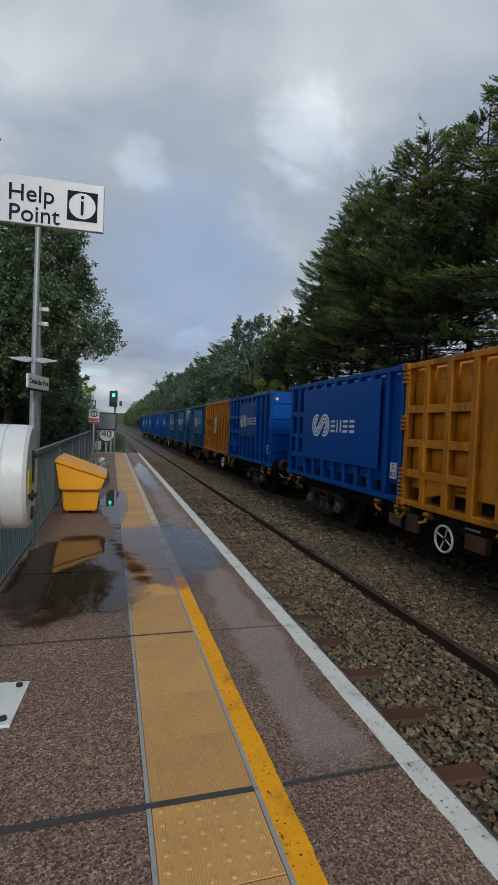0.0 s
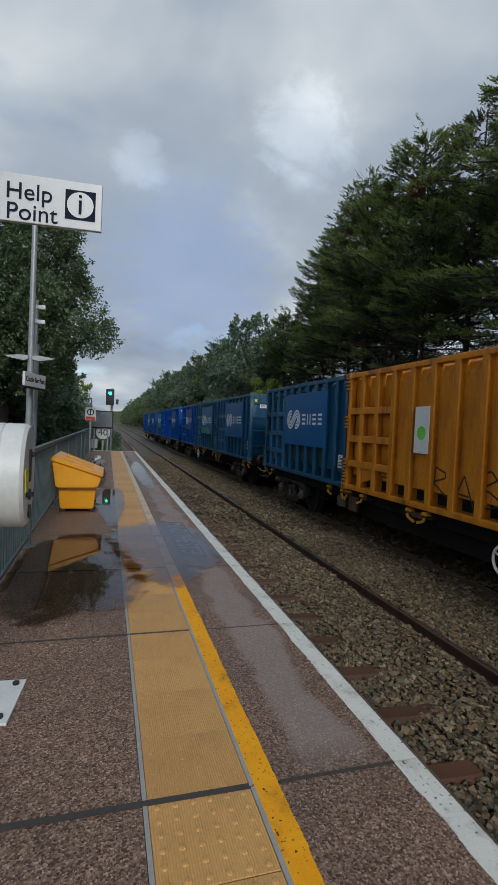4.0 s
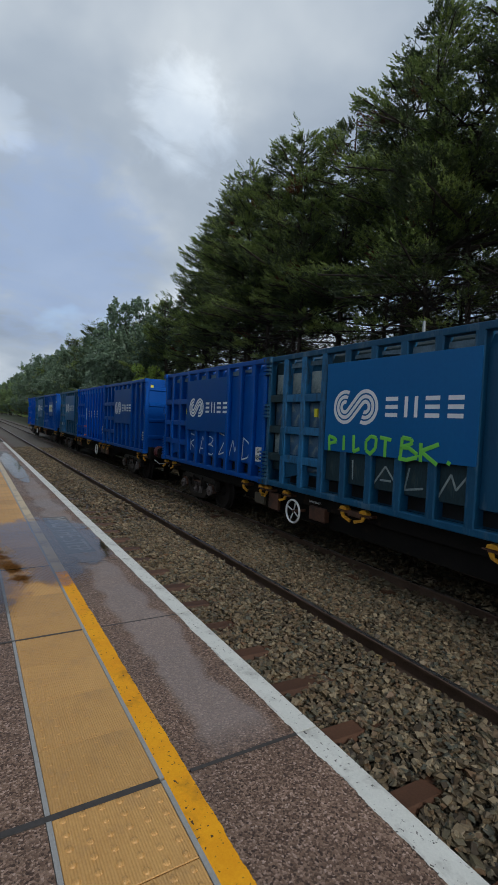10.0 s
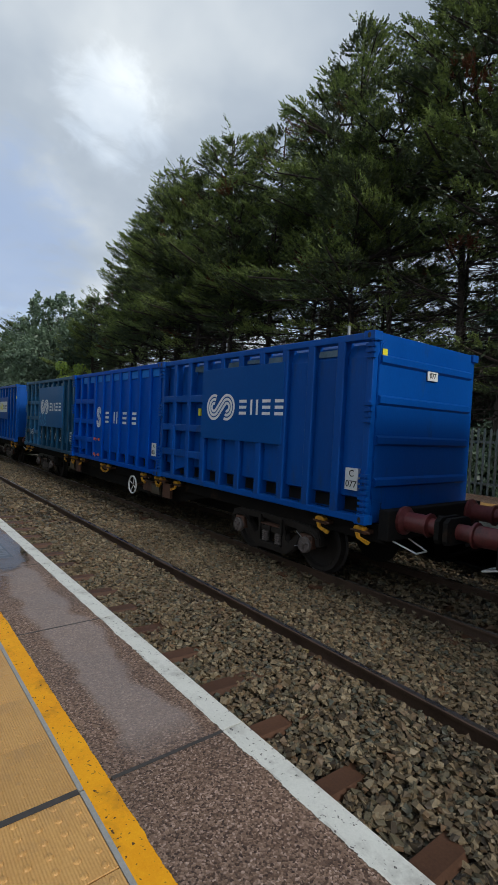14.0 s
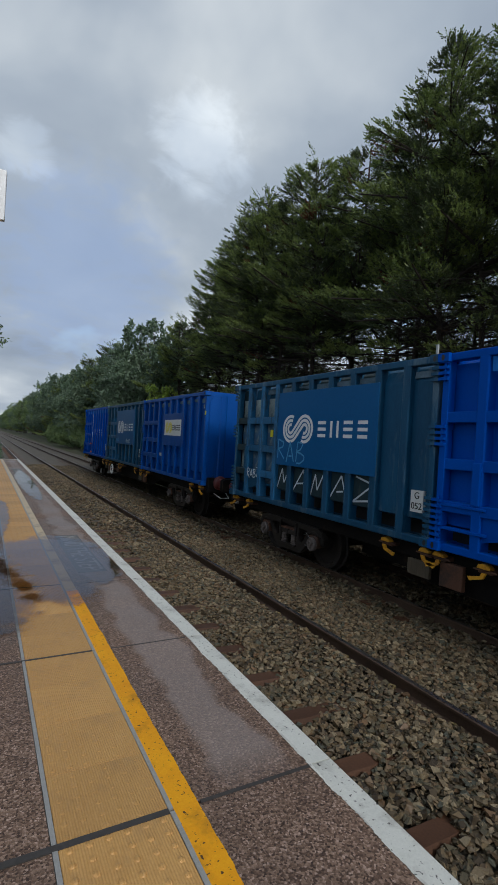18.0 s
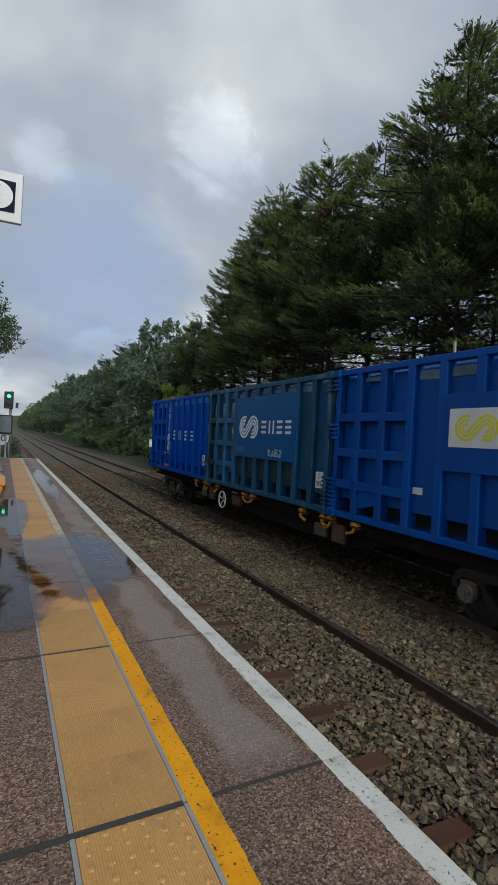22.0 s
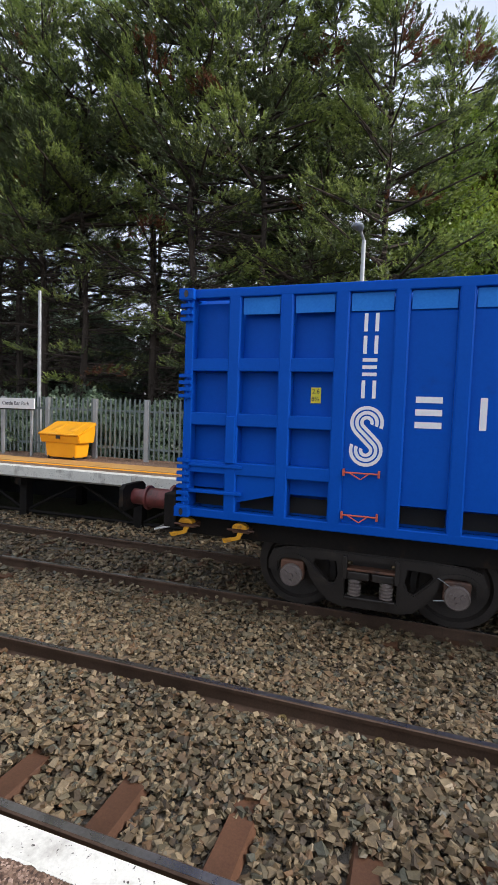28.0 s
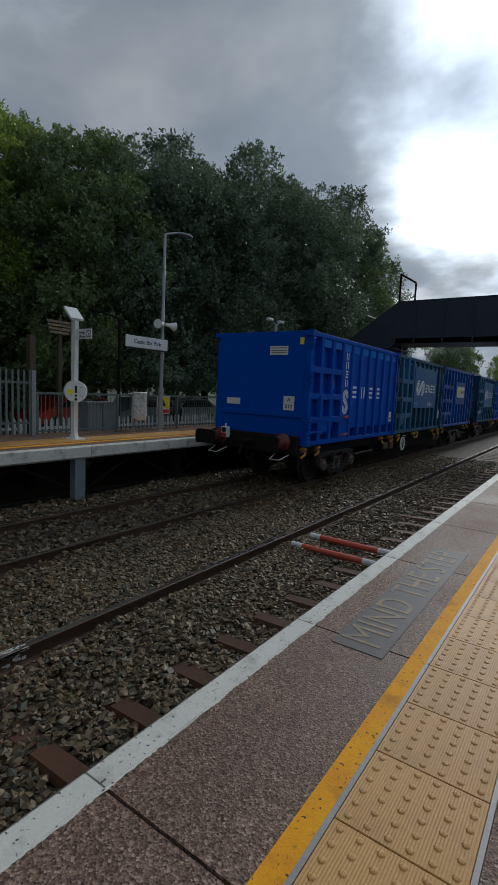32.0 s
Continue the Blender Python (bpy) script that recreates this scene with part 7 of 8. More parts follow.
def glyph_bars(cy, cz, w, h, b, upright):
    """The plain bars that stand for one character: three level ones, or two upright ones."""
    if upright:
        return [[(y - b / 2, cz - h / 2), (y + b / 2, cz - h / 2), (y + b / 2, cz + h / 2), (y - b / 2, cz + h / 2)] for y in (cy - w / 2 + b / 2, cy + w / 2 - b / 2)]
    return [[(cy - w / 2, z - b / 2), (cy + w / 2, z - b / 2), (cy + w / 2, z + b / 2), (cy - w / 2, z + b / 2)] for z in (cz - h / 2 + b / 2, cz, cz + h / 2 - b / 2)]


def wordmark(parent, y, z, size, step, x, material, tall=False):
    """Four groups of plain bars in a row, running towards -y, or up when tall."""
    for k in range(4):
        cy, cz = (y, z + step * k) if tall else (y - step * k, z)
        shapes = glyph_bars(cy, cz, size * 0.8, size, size * 0.2, (k == 1) != tall)
        part("wordmark_glyph", flat_shape(shapes, x), material, parent, "white plain bars of the wordmark")


STROKES = {
    "A": "00 26 40,12 32", "B": "00 06 26 35 24 03 23 42 41 20 00", "D": "00 06 25 43 21 00", "I": "10 16", "K": "00 06,46 03 40",
    "L": "06 00 31", "M": "00 16 22 36 40", "O": "20 01 04 26 45 42 20", "P": "00 06 35 34 03", "R": "00 06 35 34 03 40", "T": "20 26,06 46", "Z": "06 45 00 41",
    ".": "10 11", "_": "01 50",
}


def spray(text, seed, y0, y1, z, h, w):
    """Letters written with a spray can, from y0 to y1, each a little out of line."""
    rng = random.Random(seed)
    bm = bmesh.new()
    step = (y1 - y0) / len(text)
    for k, ch in enumerate(text):
        lean, lift, tall = rng.uniform(-0.12, 0.12), rng.uniform(-0.08, 0.08) * h, rng.uniform(0.85, 1.1) * h / 6
        for line in STROKES.get(ch, "").split(","):
            pts = []
            for p in line.split():
                u, v = int(p[0]) + rng.uniform(-0.3, 0.3), int(p[1]) + rng.uniform(-0.35, 0.35)
                pts.append((y0 + step * (k + 0.12 + 0.19 * u + lean * v / 6), z - h / 2 + lift + tall * v))
            for (a, b), (c, d) in zip(pts, pts[1:]):
                tube(bm, (0, a, b), (0, c, d), w, n=5)
    for v in bm.verts:
        v.co.x = v.co.x * 0.1
    return bm


def panel_mesh(w, mat, deep=0.0):
    """A bay panel w wide: upright in the middle, falling back at the top and foot. Local y runs from 0 to -w."""
    bm = bmesh.new()
    prof = [(-0.975, 0.09), (-0.98, 0.27), (-1.21 + deep, 0.33), (-1.21 + deep, 2.24), (-1.13, 2.42), (-1.06, 2.47)]
    a = [bm.verts.new((x, 0, z)) for x, z in prof]
    b = [bm.verts.new((x, -w, z)) for x, z in prof]
    for k in range(len(prof) - 1):
        # the pocket's back wall is painted near-black to stand for its shade
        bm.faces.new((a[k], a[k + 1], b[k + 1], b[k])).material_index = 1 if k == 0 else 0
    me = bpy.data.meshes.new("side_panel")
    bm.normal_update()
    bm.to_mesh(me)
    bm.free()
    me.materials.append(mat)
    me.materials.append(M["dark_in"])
    return me


def rib_mesh(mat):
    bm = bmesh.new()
    prism(bm, [(-1.12, -0.072), (-1.285, -0.072), (-1.30, -0.055), (-1.30, 0.055), (-1.285, 0.072), (-1.12, 0.072)], 0.09, 2.46, "z")
    return finish("rib", bm, mat)


def casting_mesh(mat):
    bm = bbox(-0.085, 0.085, -0.09, 0.09, -0.06, 0.06, 0.008)
    # flat black ellipse painted on for the dark inside of the lifting hole
    ring = [bm.verts.new((-0.0865, 0.026 * math.cos(k * math.tau / 14), 0.04 * math.sin(k * math.tau / 14))) for k in range(14)]
    bm.faces.new(ring).material_index = 1
    me = finish("corner_casting", bm, mat)
    me.materials.append(M["ink"])
    return me


def hinge_mesh(mat):
    bm = bmesh.new()
    for k in range(4):
        box(bm, -0.035, 0.03, -0.07, 0.07, k * 0.075 - 0.15, k * 0.075 - 0.11)
    tube(bm, (-0.01, -0.02, -0.17), (-0.01, -0.02, 0.15), 0.014, n=6)
    return finish("hinge", bm, mat)


KIT = {}


def kit(key):
    if key not in KIT:
        m = M[key]
        KIT[key] = dict(rib=rib_mesh(m), cast=casting_mesh(m), hinge=hinge_mesh(m), wide=panel_mesh(0.60, m), bay=panel_mesh(0.58, m), door_wide=panel_mesh(0.60, m, 0.06), door_bay=panel_mesh(0.58, m, 0.06), shallow=panel_mesh(0.58, m, -0.035))
    return KIT[key]


def container(style, code, label, tags=()):
    """A high-sided waste container. Local origin: middle of the tail end's foot; it runs towards -y."""
    key = {"new": "bright", "board": "blue", "old": "teal", "orange": "orange", "plate": "blue", "plain": "blue"}[style]
    mat = M[key]
    K = kit(key)
    c = thing("waste_container", label, "container", group="waste containers")
    # shell that closes the far side, floor and inside
    sh = bmesh.new()
    box(sh, -0.97, 1.22, -C_LEN + 0.06, -0.06, 0.06, 2.53)
    part("inner_shell", sh, mat, c)
    far = bmesh.new()
    for r in RIBS:
        box(far, 1.18, 1.30, -r - 0.07, -r + 0.07, 0.09, 2.46)
    part("far_side_ribs", far, mat, c)
    for z0, z1, n in ((0.0, 0.10, "bottom_rail"), (2.45, 2.55, "top_rail")):
        for x0, x1 in ((-1.30, -1.16), (1.16, 1.30)):
            part(n, bbox(x0, x1, -C_LEN + 0.02, -0.02, z0, z1, 0.012), mat, c)
        for y0, y1 in ((-0.12, -0.012), (-C_LEN + 0.012, -C_LEN + 0.12)):
            part("end_" + n, bbox(-1.17, 1.17, y0, y1, z0, z1, 0.01), mat, c)
    for x in (-1.24, 1.24):
        for y in (-0.065, -C_LEN + 0.065):
            part("corner_post", bbox(x - 0.065, x + 0.065, y - 0.05, y + 0.05, 0.05, 2.5, 0.01), mat, c)
            for z in (0.055, 2.495):
                part("corner_casting", K["cast"], None, c).matrix_basis = pose(x + (0.03 if x > 0 else -0.03), y * (1 if y < -1 else 0.6), z)
    for z in (0.25, 0.55, 1.5, 2.35):
        part("hinge", K["hinge"], None, c).matrix_basis = pose(-1.31, -0.04, z)
        if style in ("old", "board"):
            part("hinge", K["hinge"], None, c).matrix_basis = pose(-1.31, -C_LEN + 0.05, z)
    # near side: ribs and bays
    edges = [0.0] + RIBS + [C_LEN]
    pale = style == "old"
    for r in RIBS:
        part("rib", (kit("worn") if pale and r < 2 else K)["rib"], None, c).matrix_basis = pose(0, -r, 0)
    for k, (a, b) in enumerate(zip(edges, edges[1:])):
        # bays 3 to 7 are painted dark for grime and the shade under the board
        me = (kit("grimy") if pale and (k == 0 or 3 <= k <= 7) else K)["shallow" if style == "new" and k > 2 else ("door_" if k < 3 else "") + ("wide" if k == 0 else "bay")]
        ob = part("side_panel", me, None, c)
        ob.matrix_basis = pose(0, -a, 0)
        if k == len(edges) - 2:
            ob.scale = (1, (b - a) / 0.58, 1)
    for k in range(3):
        a, b = edges[k] + 0.06, edges[k + 1] - 0.06
        for z in (1.72, 1.12, 0.58):
            part("crossbar", bbox(-1.295, -1.12, -b, -a, z - 0.07, z + 0.07, 0.01), M["grimy"] if pale and k == 0 else M["worn"] if pale else mat, c)
    if style in ("old", "orange"):
        for m in ("pale", "faded") if pale else ("orange",):
            if ("bulge", m) not in KIT:
                KIT["bulge", m] = finish("door_bulge", bbox(-0.02, 0.02, -0.5, 0.5, -0.5, 0.5, 0.018), M[m], True)
        for k in range(3):
            a, b = edges[k] + (0.15 if k == 0 else 0.08), edges[k + 1] - 0.08
            for z0, z1 in ((0.66, 1.04), (1.20, 1.64), (1.81, 2.20)) + (((0.38, 0.50),) if k else ()):
                ob = part("door_bulge", KIT["bulge", "orange" if not pale else "pale" if z0 > 1.7 or (k == 0 and z0 < 1) else "faded"], None, c, "chalky worn door sheet" if pale else "")
                ob.location = (-1.155, -(a + b) / 2, (z0 + z1) / 2)
                ob.scale = (1, b - a, z1 - z0)
    part("lashing_rib", bbox(-1.335, -1.295, -0.655, -0.545, 0.64, 1.16, 0.01), mat, c)
    gus = bmesh.new()
    prism(gus, [(-0.66, 0.20), (-1.12, 0.32), (-1.12, 0.52), (-0.66, 0.52)], -1.26, -1.13, "x")
    part("gusset", gus, mat, c)
    # ends
    for s, y in ((1, -0.03), (-1, -C_LEN + 0.03)):
        part("end_sheet", bbox(-1.18, 1.18, y - 0.02, y + 0.02, 0.08, 2.47), mat, c)
        if style == "new" and s > 0:
            part("door_sill", bbox(-1.15, 1.15, y + 0.02, y + 0.05, 0.62, 0.72, 0.008), mat, c)
        else:
            for z in (0.55, 1.12, 1.66, 2.2) if style != "plate" else ():
                rb = bmesh.new()
                prism(rb, [(0, z - 0.07), (0.04 * s, z - 0.04), (0.04 * s, z + 0.04), (0, z + 0.07)], -1.17, 1.17, "y")
                for v in rb.verts:
                    v.co.x, v.co.y = v.co.y, v.co.x + y + 0.02 * s
                part("end_corrugation", rb, mat, c)
            for x in (-0.78, -0.26, 0.26, 0.78) if style == "plate" else ():
                rb = bmesh.new()
                prism(rb, [(x - 0.11, y + 0.02 * s), (x - 0.07, y + 0.045 * s), (x + 0.07, y + 0.045 * s), (x + 0.11, y + 0.02 * s)], 0.12, 2.44, "z")
                part("end_corrugation", rb, mat, c)
    # plates and lettering
    side_x = -1.302
    if style == "new":
        # pale strips added as painted sky light along the sloping bay tops
        for e0, e1 in list(zip(edges, edges[1:]))[1:]:
            lit_strip = bmesh.new()
            prism(lit_strip, [(-e1 + 0.085, 2.265), (-e0 - 0.085, 2.265), (-e0 - 0.085, 2.445), (-e1 + 0.085, 2.445)], -1.258, -1.24, "x")
            part("cover_sheet_hem", lit_strip, M["sheet"], c, "pale blue strip painted as sky light on the bay top")
        part("flat_panel", bbox(-1.262, -1.18, -2.27, -1.83, 0.06, 2.22), mat, c)
        tail = code[1] == "010"
        part("vertical_logo", flat_shape(swirl(-2.05, 1.005 if tail else 1.265, 0.455 if tail else 0.44, math.pi / 2), -1.263), M["white"], c, "white ribbon swirl standing on end")
        if tail:
            wordmark(c, -2.05, 1.48, 0.18, 0.223, -1.263, M["white"], True)
        wordmark(c, -2.63, 1.265, 0.31, 0.58, -1.249, M["white"])
        for z in (0.30, 0.60):
            part("door_ledge", bbox(-1.318, -1.20, -0.74, -0.10, z - 0.018, z + 0.018, 0.006), mat, c)
        for z in (0.19, 0.63):
            st = bmesh.new()
            tube(st, (-1.30, -1.84, z), (-1.30, -2.2, z), 0.009, n=6)
            tube(st, (-1.31, -1.9, z), (-1.33, -2.02, z - 0.06), 0.006, n=6)
            tube(st, (-1.33, -2.02, z - 0.06), (-1.31, -2.1, z), 0.006, n=6)
            box(st, -1.32, -1.27, -1.855, -1.835, z - 0.035, z + 0.035)
            box(st, -1.32, -1.27, -2.205, -2.185, z - 0.035, z + 0.035)
            part("tie_strap", st, M["strap"], c, "red-orange tie strap")
        lab = part("size_label", bbox(-1.165, -1.145, -1.55, -1.445, 1.33, 1.495), M["label_yellow"], c, "small yellow size label with black figures")
        letters("2.6", 0.068, M["ink"], lab, facing_west(-1.1685, -1.4975, 1.452))
        letters("8½", 0.068, M["ink"], lab, facing_west(-1.1685, -1.4975, 1.372))
    if style in ("board", "old", "plate"):
        shy = random.Random(sum(ord(ch) for ch in "".join(code)))
        # duller strips, again sky light put into the colour of the bay tops
        for e0, e1 in list(zip(edges, edges[1:]))[1:]:
            if shy.random() < 0.7:
                lit_strip = bmesh.new()
                low, cut = 2.38 - shy.uniform(0.07, 0.17), shy.uniform(0.0, 0.04)
                prism(lit_strip, [(-e1 + 0.085, low), (-e0 - 0.085, low + cut), (-e0 - 0.10, 2.375), (-e1 + 0.10, 2.375)], -1.222, -1.207, "x")
                part("cover_sheet_hem", lit_strip, M["lit_dull"], c, "grey-blue strip painted as sky light on the bay top")
    if style in ("board", "old"):
        b0, b1, low = (-1.88, -4.72, 0.83) if pale else (-1.72, -4.08, 0.95)
        part("advert_board", bbox(-1.31, -1.285, b1, b0, low, 2.27, 0.004), M["board" if pale else "board_blue"], c, "flat blue board over the ribs")
        k = 1.1 if pale else 1.0
        part("logo", flat_shape(swirl(b0 - 0.64 * k, 1.55, 0.67 * k), -1.311), M["white"], c, "white ribbon swirl")
        wordmark(c, b0 - 1.33 * k, 1.55, 0.26 * k, 0.32 * k, -1.311, M["white"])
        part("size_label", bbox(-1.200, -1.175, -1.51, -1.42, 1.38, 1.53), M["label_yellow"], c, "small yellow size label")
    if style == "plain":
        part("advert_board", bbox(-1.31, -1.285, -5.0, -1.0, 0.55, 2.36, 0.004), M["blue"], c, "flat blue side sheet over the ribs")
        part("logo", flat_shape(swirl(-2.2, 1.42, 0.78), -1.311), M["white"], c, "white ribbon swirl")
        wordmark(c, -2.92, 1.40, 0.29, 0.32, -1.311, M["white"])
    if style == "plate":
        part("backing_board", bbox(-1.308, -1.285, -4.2, -2.38, 0.98, 2.0, 0.004), mat, c, "flat blue board behind the name plate")
        pl = part("sign_plate", bbox(-1.315, -1.300, -4.0, -2.5, 1.30, 1.80, 0.003), M["label_white"], c, "white name plate with yellow-green swirl")
        part("swirl", flat_shape(swirl(-2.91, 1.55, 0.46), -1.316), M["label_yellow"], pl, "yellow-green swirl")
        wordmark(pl, -3.32, 1.55, 0.17, 0.18, -1.316, M["ink"])
        hp = part("code_plate", bbox(-1.240, -1.200, -5.70, -5.50, 2.10, 2.20), M["label_white"], c, "white code plate")
        letters("H030", 0.075, M["ink"], hp, facing_west(-1.243, -5.60, 2.15))
        part("notice", bbox(-1.309, -1.300, -5.82, -5.75, 1.90, 2.02), M["label_yellow"], c, "small yellow label")
        part("sticker", lathe(bmesh.new(), [(0.002, 0.0), (0.10, 0.0), (0.10, 0.006), (0.002, 0.006)], "y", (-0.12, -C_LEN - 0.02, 1.82), 10), M["label_white"], c, "torn round white sticker")
        part("latch", bbox(0.26, 0.56, -C_LEN - 0.06, -C_LEN, 1.64, 1.70, 0.01), mat, c)
        lab = part("size_label", bbox(-1.225, -1.205, -5.66, -5.55, 0.92, 1.08), M["label_yellow"], c, "small yellow size label with black figures")
        letters("2.6", 0.06, M["ink"], lab, facing_west(-1.2285, -5.605, 1.04))
        letters("8½", 0.06, M["ink"], lab, facing_west(-1.2285, -5.605, 0.965))
        part("notice", bbox(-1.225, -1.205, -2.02, -1.84, 0.60, 0.70), M["label_white"], c, "small white notice")
    if style == "orange":
        pl = part("sign_plate", bbox(-1.305, -1.235, -2.9, -2.5, 0.95, 1.75, 0.004), M["label_white"], c, "worn white upright plate")
        part("swirl", lathe(bmesh.new(), [(0.12, -1.309), (0.12, -1.305)], "x", (0, -2.7, 1.3), 16), M["green_gfx"], pl)
        part("notice", bbox(-1.23, -1.205, -5.6, -5.42, 1.9, 2.1), M["label_white"], c)
    a, b = code
    if style != "plate":
        cp = part("code_plate", bbox(-1.262, -1.205, -5.63, -5.41, 0.42, 0.72), M["label_white"], c, "white code plate")
        letters(a, 0.13, M["ink"], cp, facing_west(-1.264, -5.52, 0.645))
        letters(b, 0.13, M["ink"], cp, facing_west(-1.264, -5.52, 0.50))
    ex = 0.36 if style == "plate" else 0.05 if style == "board" else -0.81
    ep = part("code_plate", bbox(ex - 0.13, ex + 0.13, -C_LEN - 0.022, -C_LEN - 0.004, 2.02, 2.16) if style != "new" else bbox(-0.95, -0.67, 0.0, 0.008, 0.78, 1.1), M["label_white"], c, "white code plate")
    if style == "new":
        letters(a, 0.13, M["ink"], ep, pose(-0.81, 0.011, 1.015, 90, 0, 180))
        letters(b, 0.13, M["ink"], ep, pose(-0.81, 0.011, 0.86, 90, 0, 180))
        part("notice", bbox(-0.72, -0.24, 0.0, 0.008, 2.02, 2.22), M["label_white"], c, "white notice with small print bars")
        for k in range(3):
            part("print_bar", bbox(-0.70, -0.28, 0.008, 0.010, 2.06 + 0.055 * k, 2.075 + 0.055 * k), M["ink"], c)
        part("notice", bbox(0.55, 0.95, 0.0, 0.008, 0.85, 1.0), M["label_white"], c)
        part("end_label", bbox(-1.12, -1.02, 0.0, 0.008, 2.25, 2.4), M["label_yellow"], c)
    else:
        letters("030" if style == "plate" else b, 0.11, M["ink"], ep, pose(ex, -C_LEN - 0.024, 2.09, 90, 0, 0))
        if style != "plate":
            part("end_label", bbox(-1.15, -1.05, -C_LEN - 0.012, -C_LEN - 0.004, 2.2, 2.34), M["label_yellow"], c)
    for k, (text, y0, y1, z, h, m) in enumerate(tags):
        ob = part("spray_tag", spray(text, k + int(code[1]), y0, y1, z, h, 0.03 if m == "green_gfx" else 0.016 if h > 0.3 else 0.011), M[m], c, "sprayed graffiti letters")
        ob.location.x = -1.316 if z > 0.8 else -1.212 if y0 < -1.7 else -1.298
    return c


WHEEL_R, WAGON_Z = 0.455, 0.05
AXLE_Z = RAIL_Z + WHEEL_R - WAGON_Z


def bogie(parent, y):
    """A cast two-axle bogie round axles at AXLE_Z: side frames with deep ends, wedge openings and a spring nest."""
    fr = bmesh.new()
    half = [(0.30, -0.235), (0.62, -0.235), (0.92, -0.25), (1.08, -0.30), (1.13, -0.42), (1.13, -0.53), (1.03, -0.55), (1.00, -0.42), (0.94, -0.385), (0.76, -0.385), (0.70, -0.43), (0.66, -0.56), (0.56, -0.70), (0.44, -0.80), (0.33, -0.835)]
    wedge = [(0.60, -0.36), (0.37, -0.35), (0.345, -0.50), (0.385, -0.585), (0.44, -0.60), (0.58, -0.47), (0.625, -0.41)]
    rim = half + [(-p, q) for p, q in half[::-1]]
    holes = [wedge, [(-p, q) for p, q in wedge], [(-0.27, -0.33), (0.27, -0.33), (0.27, -0.72), (-0.27, -0.72)]]
    for s in (-1, 1):
        side = bmesh.new()
        for loop in [rim] + holes:
            vs = [side.verts.new((s * 1.02 - 0.06, y + p, q)) for p, q in loop]
            for k in range(len(vs)):
                side.edges.new((vs[k], vs[(k + 1) % len(vs)]))
        bmesh.ops.triangle_fill(side, use_beauty=True, use_dissolve=False, edges=side.edges[:])
        up = bmesh.ops.extrude_face_region(side, geom=side.faces[:])
        bmesh.ops.translate(side, verts=[v for v in up["geom"] if isinstance(v, bmesh.types.BMVert)], vec=(0.12, 0, 0))
        bmesh.ops.recalc_face_normals(side, faces=side.faces[:])
        sharp = [e for e in side.edges if len(e.link_faces) == 2 and 1.2 < e.calc_face_angle() < 1.9 and abs(e.verts[0].co.x - e.verts[1].co.x) < 0.01]
        bmesh.ops.bevel(side, geom=sharp, offset=0.016, segments=2, affect="EDGES")
        part("side_frame", side, M["bogie"], parent, "heavy near-black cast side frame with three openings")
    box(fr, -0.98, 0.98, y - 0.2, y + 0.2, -0.5, -0.30)
    bg = part("bolster", fr, M["bogie"], parent, "grimy cast bolster between the side frames")
    for s in (-1, 1):
        out = s * 1.09
        for q in (-0.27, 0.27):
            part("guide_rib", bbox(out - 0.03, out + 0.03, y + q - 0.025, y + q + 0.025, -0.52, -0.27, 0.008), M["bogie"], bg)
        part("bolster_end", bbox(s * 1.04 - 0.07, s * 1.04 + 0.07, y - 0.255, y + 0.255, -0.425, -0.395, 0.01), M["frame_brown"], bg)
        for q in (-0.13, 0.13):
            part("bolster_pocket", bbox(s * 1.05 - 0.05, s * 1.05 + 0.05, y + q - 0.115, y + q + 0.115, -0.52, -0.435, 0.012), M["bogie"], bg)
        part("spring_plank", bbox(s * 1.05 - 0.06, s * 1.05 + 0.06, y - 0.26, y + 0.26, -0.735, -0.705, 0.008), M["bogie"], bg)
        for d in (-0.165, 0.165):
            sp = bmesh.new()
            lathe(sp, [(0.045, -0.705)] + [v for k in range(5) for v in ((0.05, -0.70 + 0.036 * k), (0.07, -0.692 + 0.036 * k), (0.07, -0.678 + 0.036 * k), (0.05, -0.670 + 0.036 * k))] + [(0.045, -0.52)], "z", (s * 1.05, y + d, 0), 14)
            part("coil_spring", sp, M["cap"], bg)
        for d in (-0.85, 0.85):
            part("axle_box", bbox(s * 1.05 - 0.06, s * 1.05 + 0.06, y + d - 0.13, y + d + 0.13, AXLE_Z - 0.06, AXLE_Z + 0.155, 0.02), M["frame_brown"], bg)
            lip = bmesh.new()
            curve = [(0.2 * math.cos(math.pi * q / 10), 0.07 + 0.13 * math.sin(math.pi * q / 10)) for q in range(1, 10)]
            prism(lip, [(y + d + p, AXLE_Z + q) for p, q in curve] + [(y + d + p * 1.14, AXLE_Z + 0.01 + q * 1.1) for p, q in curve[::-1]], s * 1.07, s * 1.10, "x")
            part("pedestal_lip", lip, M["bogie"], bg)
            cap = bmesh.new()
            lathe(cap, [(0.125, s * 1.09), (0.125, s * 1.15), (0.112, s * 1.165), (0.108, s * 1.155), (0.03, s * 1.155), (0.026, s * 1.185)], "x", (0, y + d, AXLE_Z), 22)
            for k in range(3):
                a, b = y + d + 0.06 * math.cos(k * 2.094 + 0.5), AXLE_Z + 0.06 * math.sin(k * 2.094 + 0.5)
                tube(cap, (s * 1.15, a, b), (s * 1.185, a, b), 0.022, n=6)
            part("axle_cap", cap, M["cap"], bg, "grey-brown axle cap with three bolts")
        hose = bmesh.new()
        pts = [(s * 1.13, y - 0.66 - 0.20 * math.sin(3.3 * q / 13), AXLE_Z + 0.18 - 0.24 * q / 13 - 0.05 * math.sin(math.pi * q / 13)) for q in range(14)]
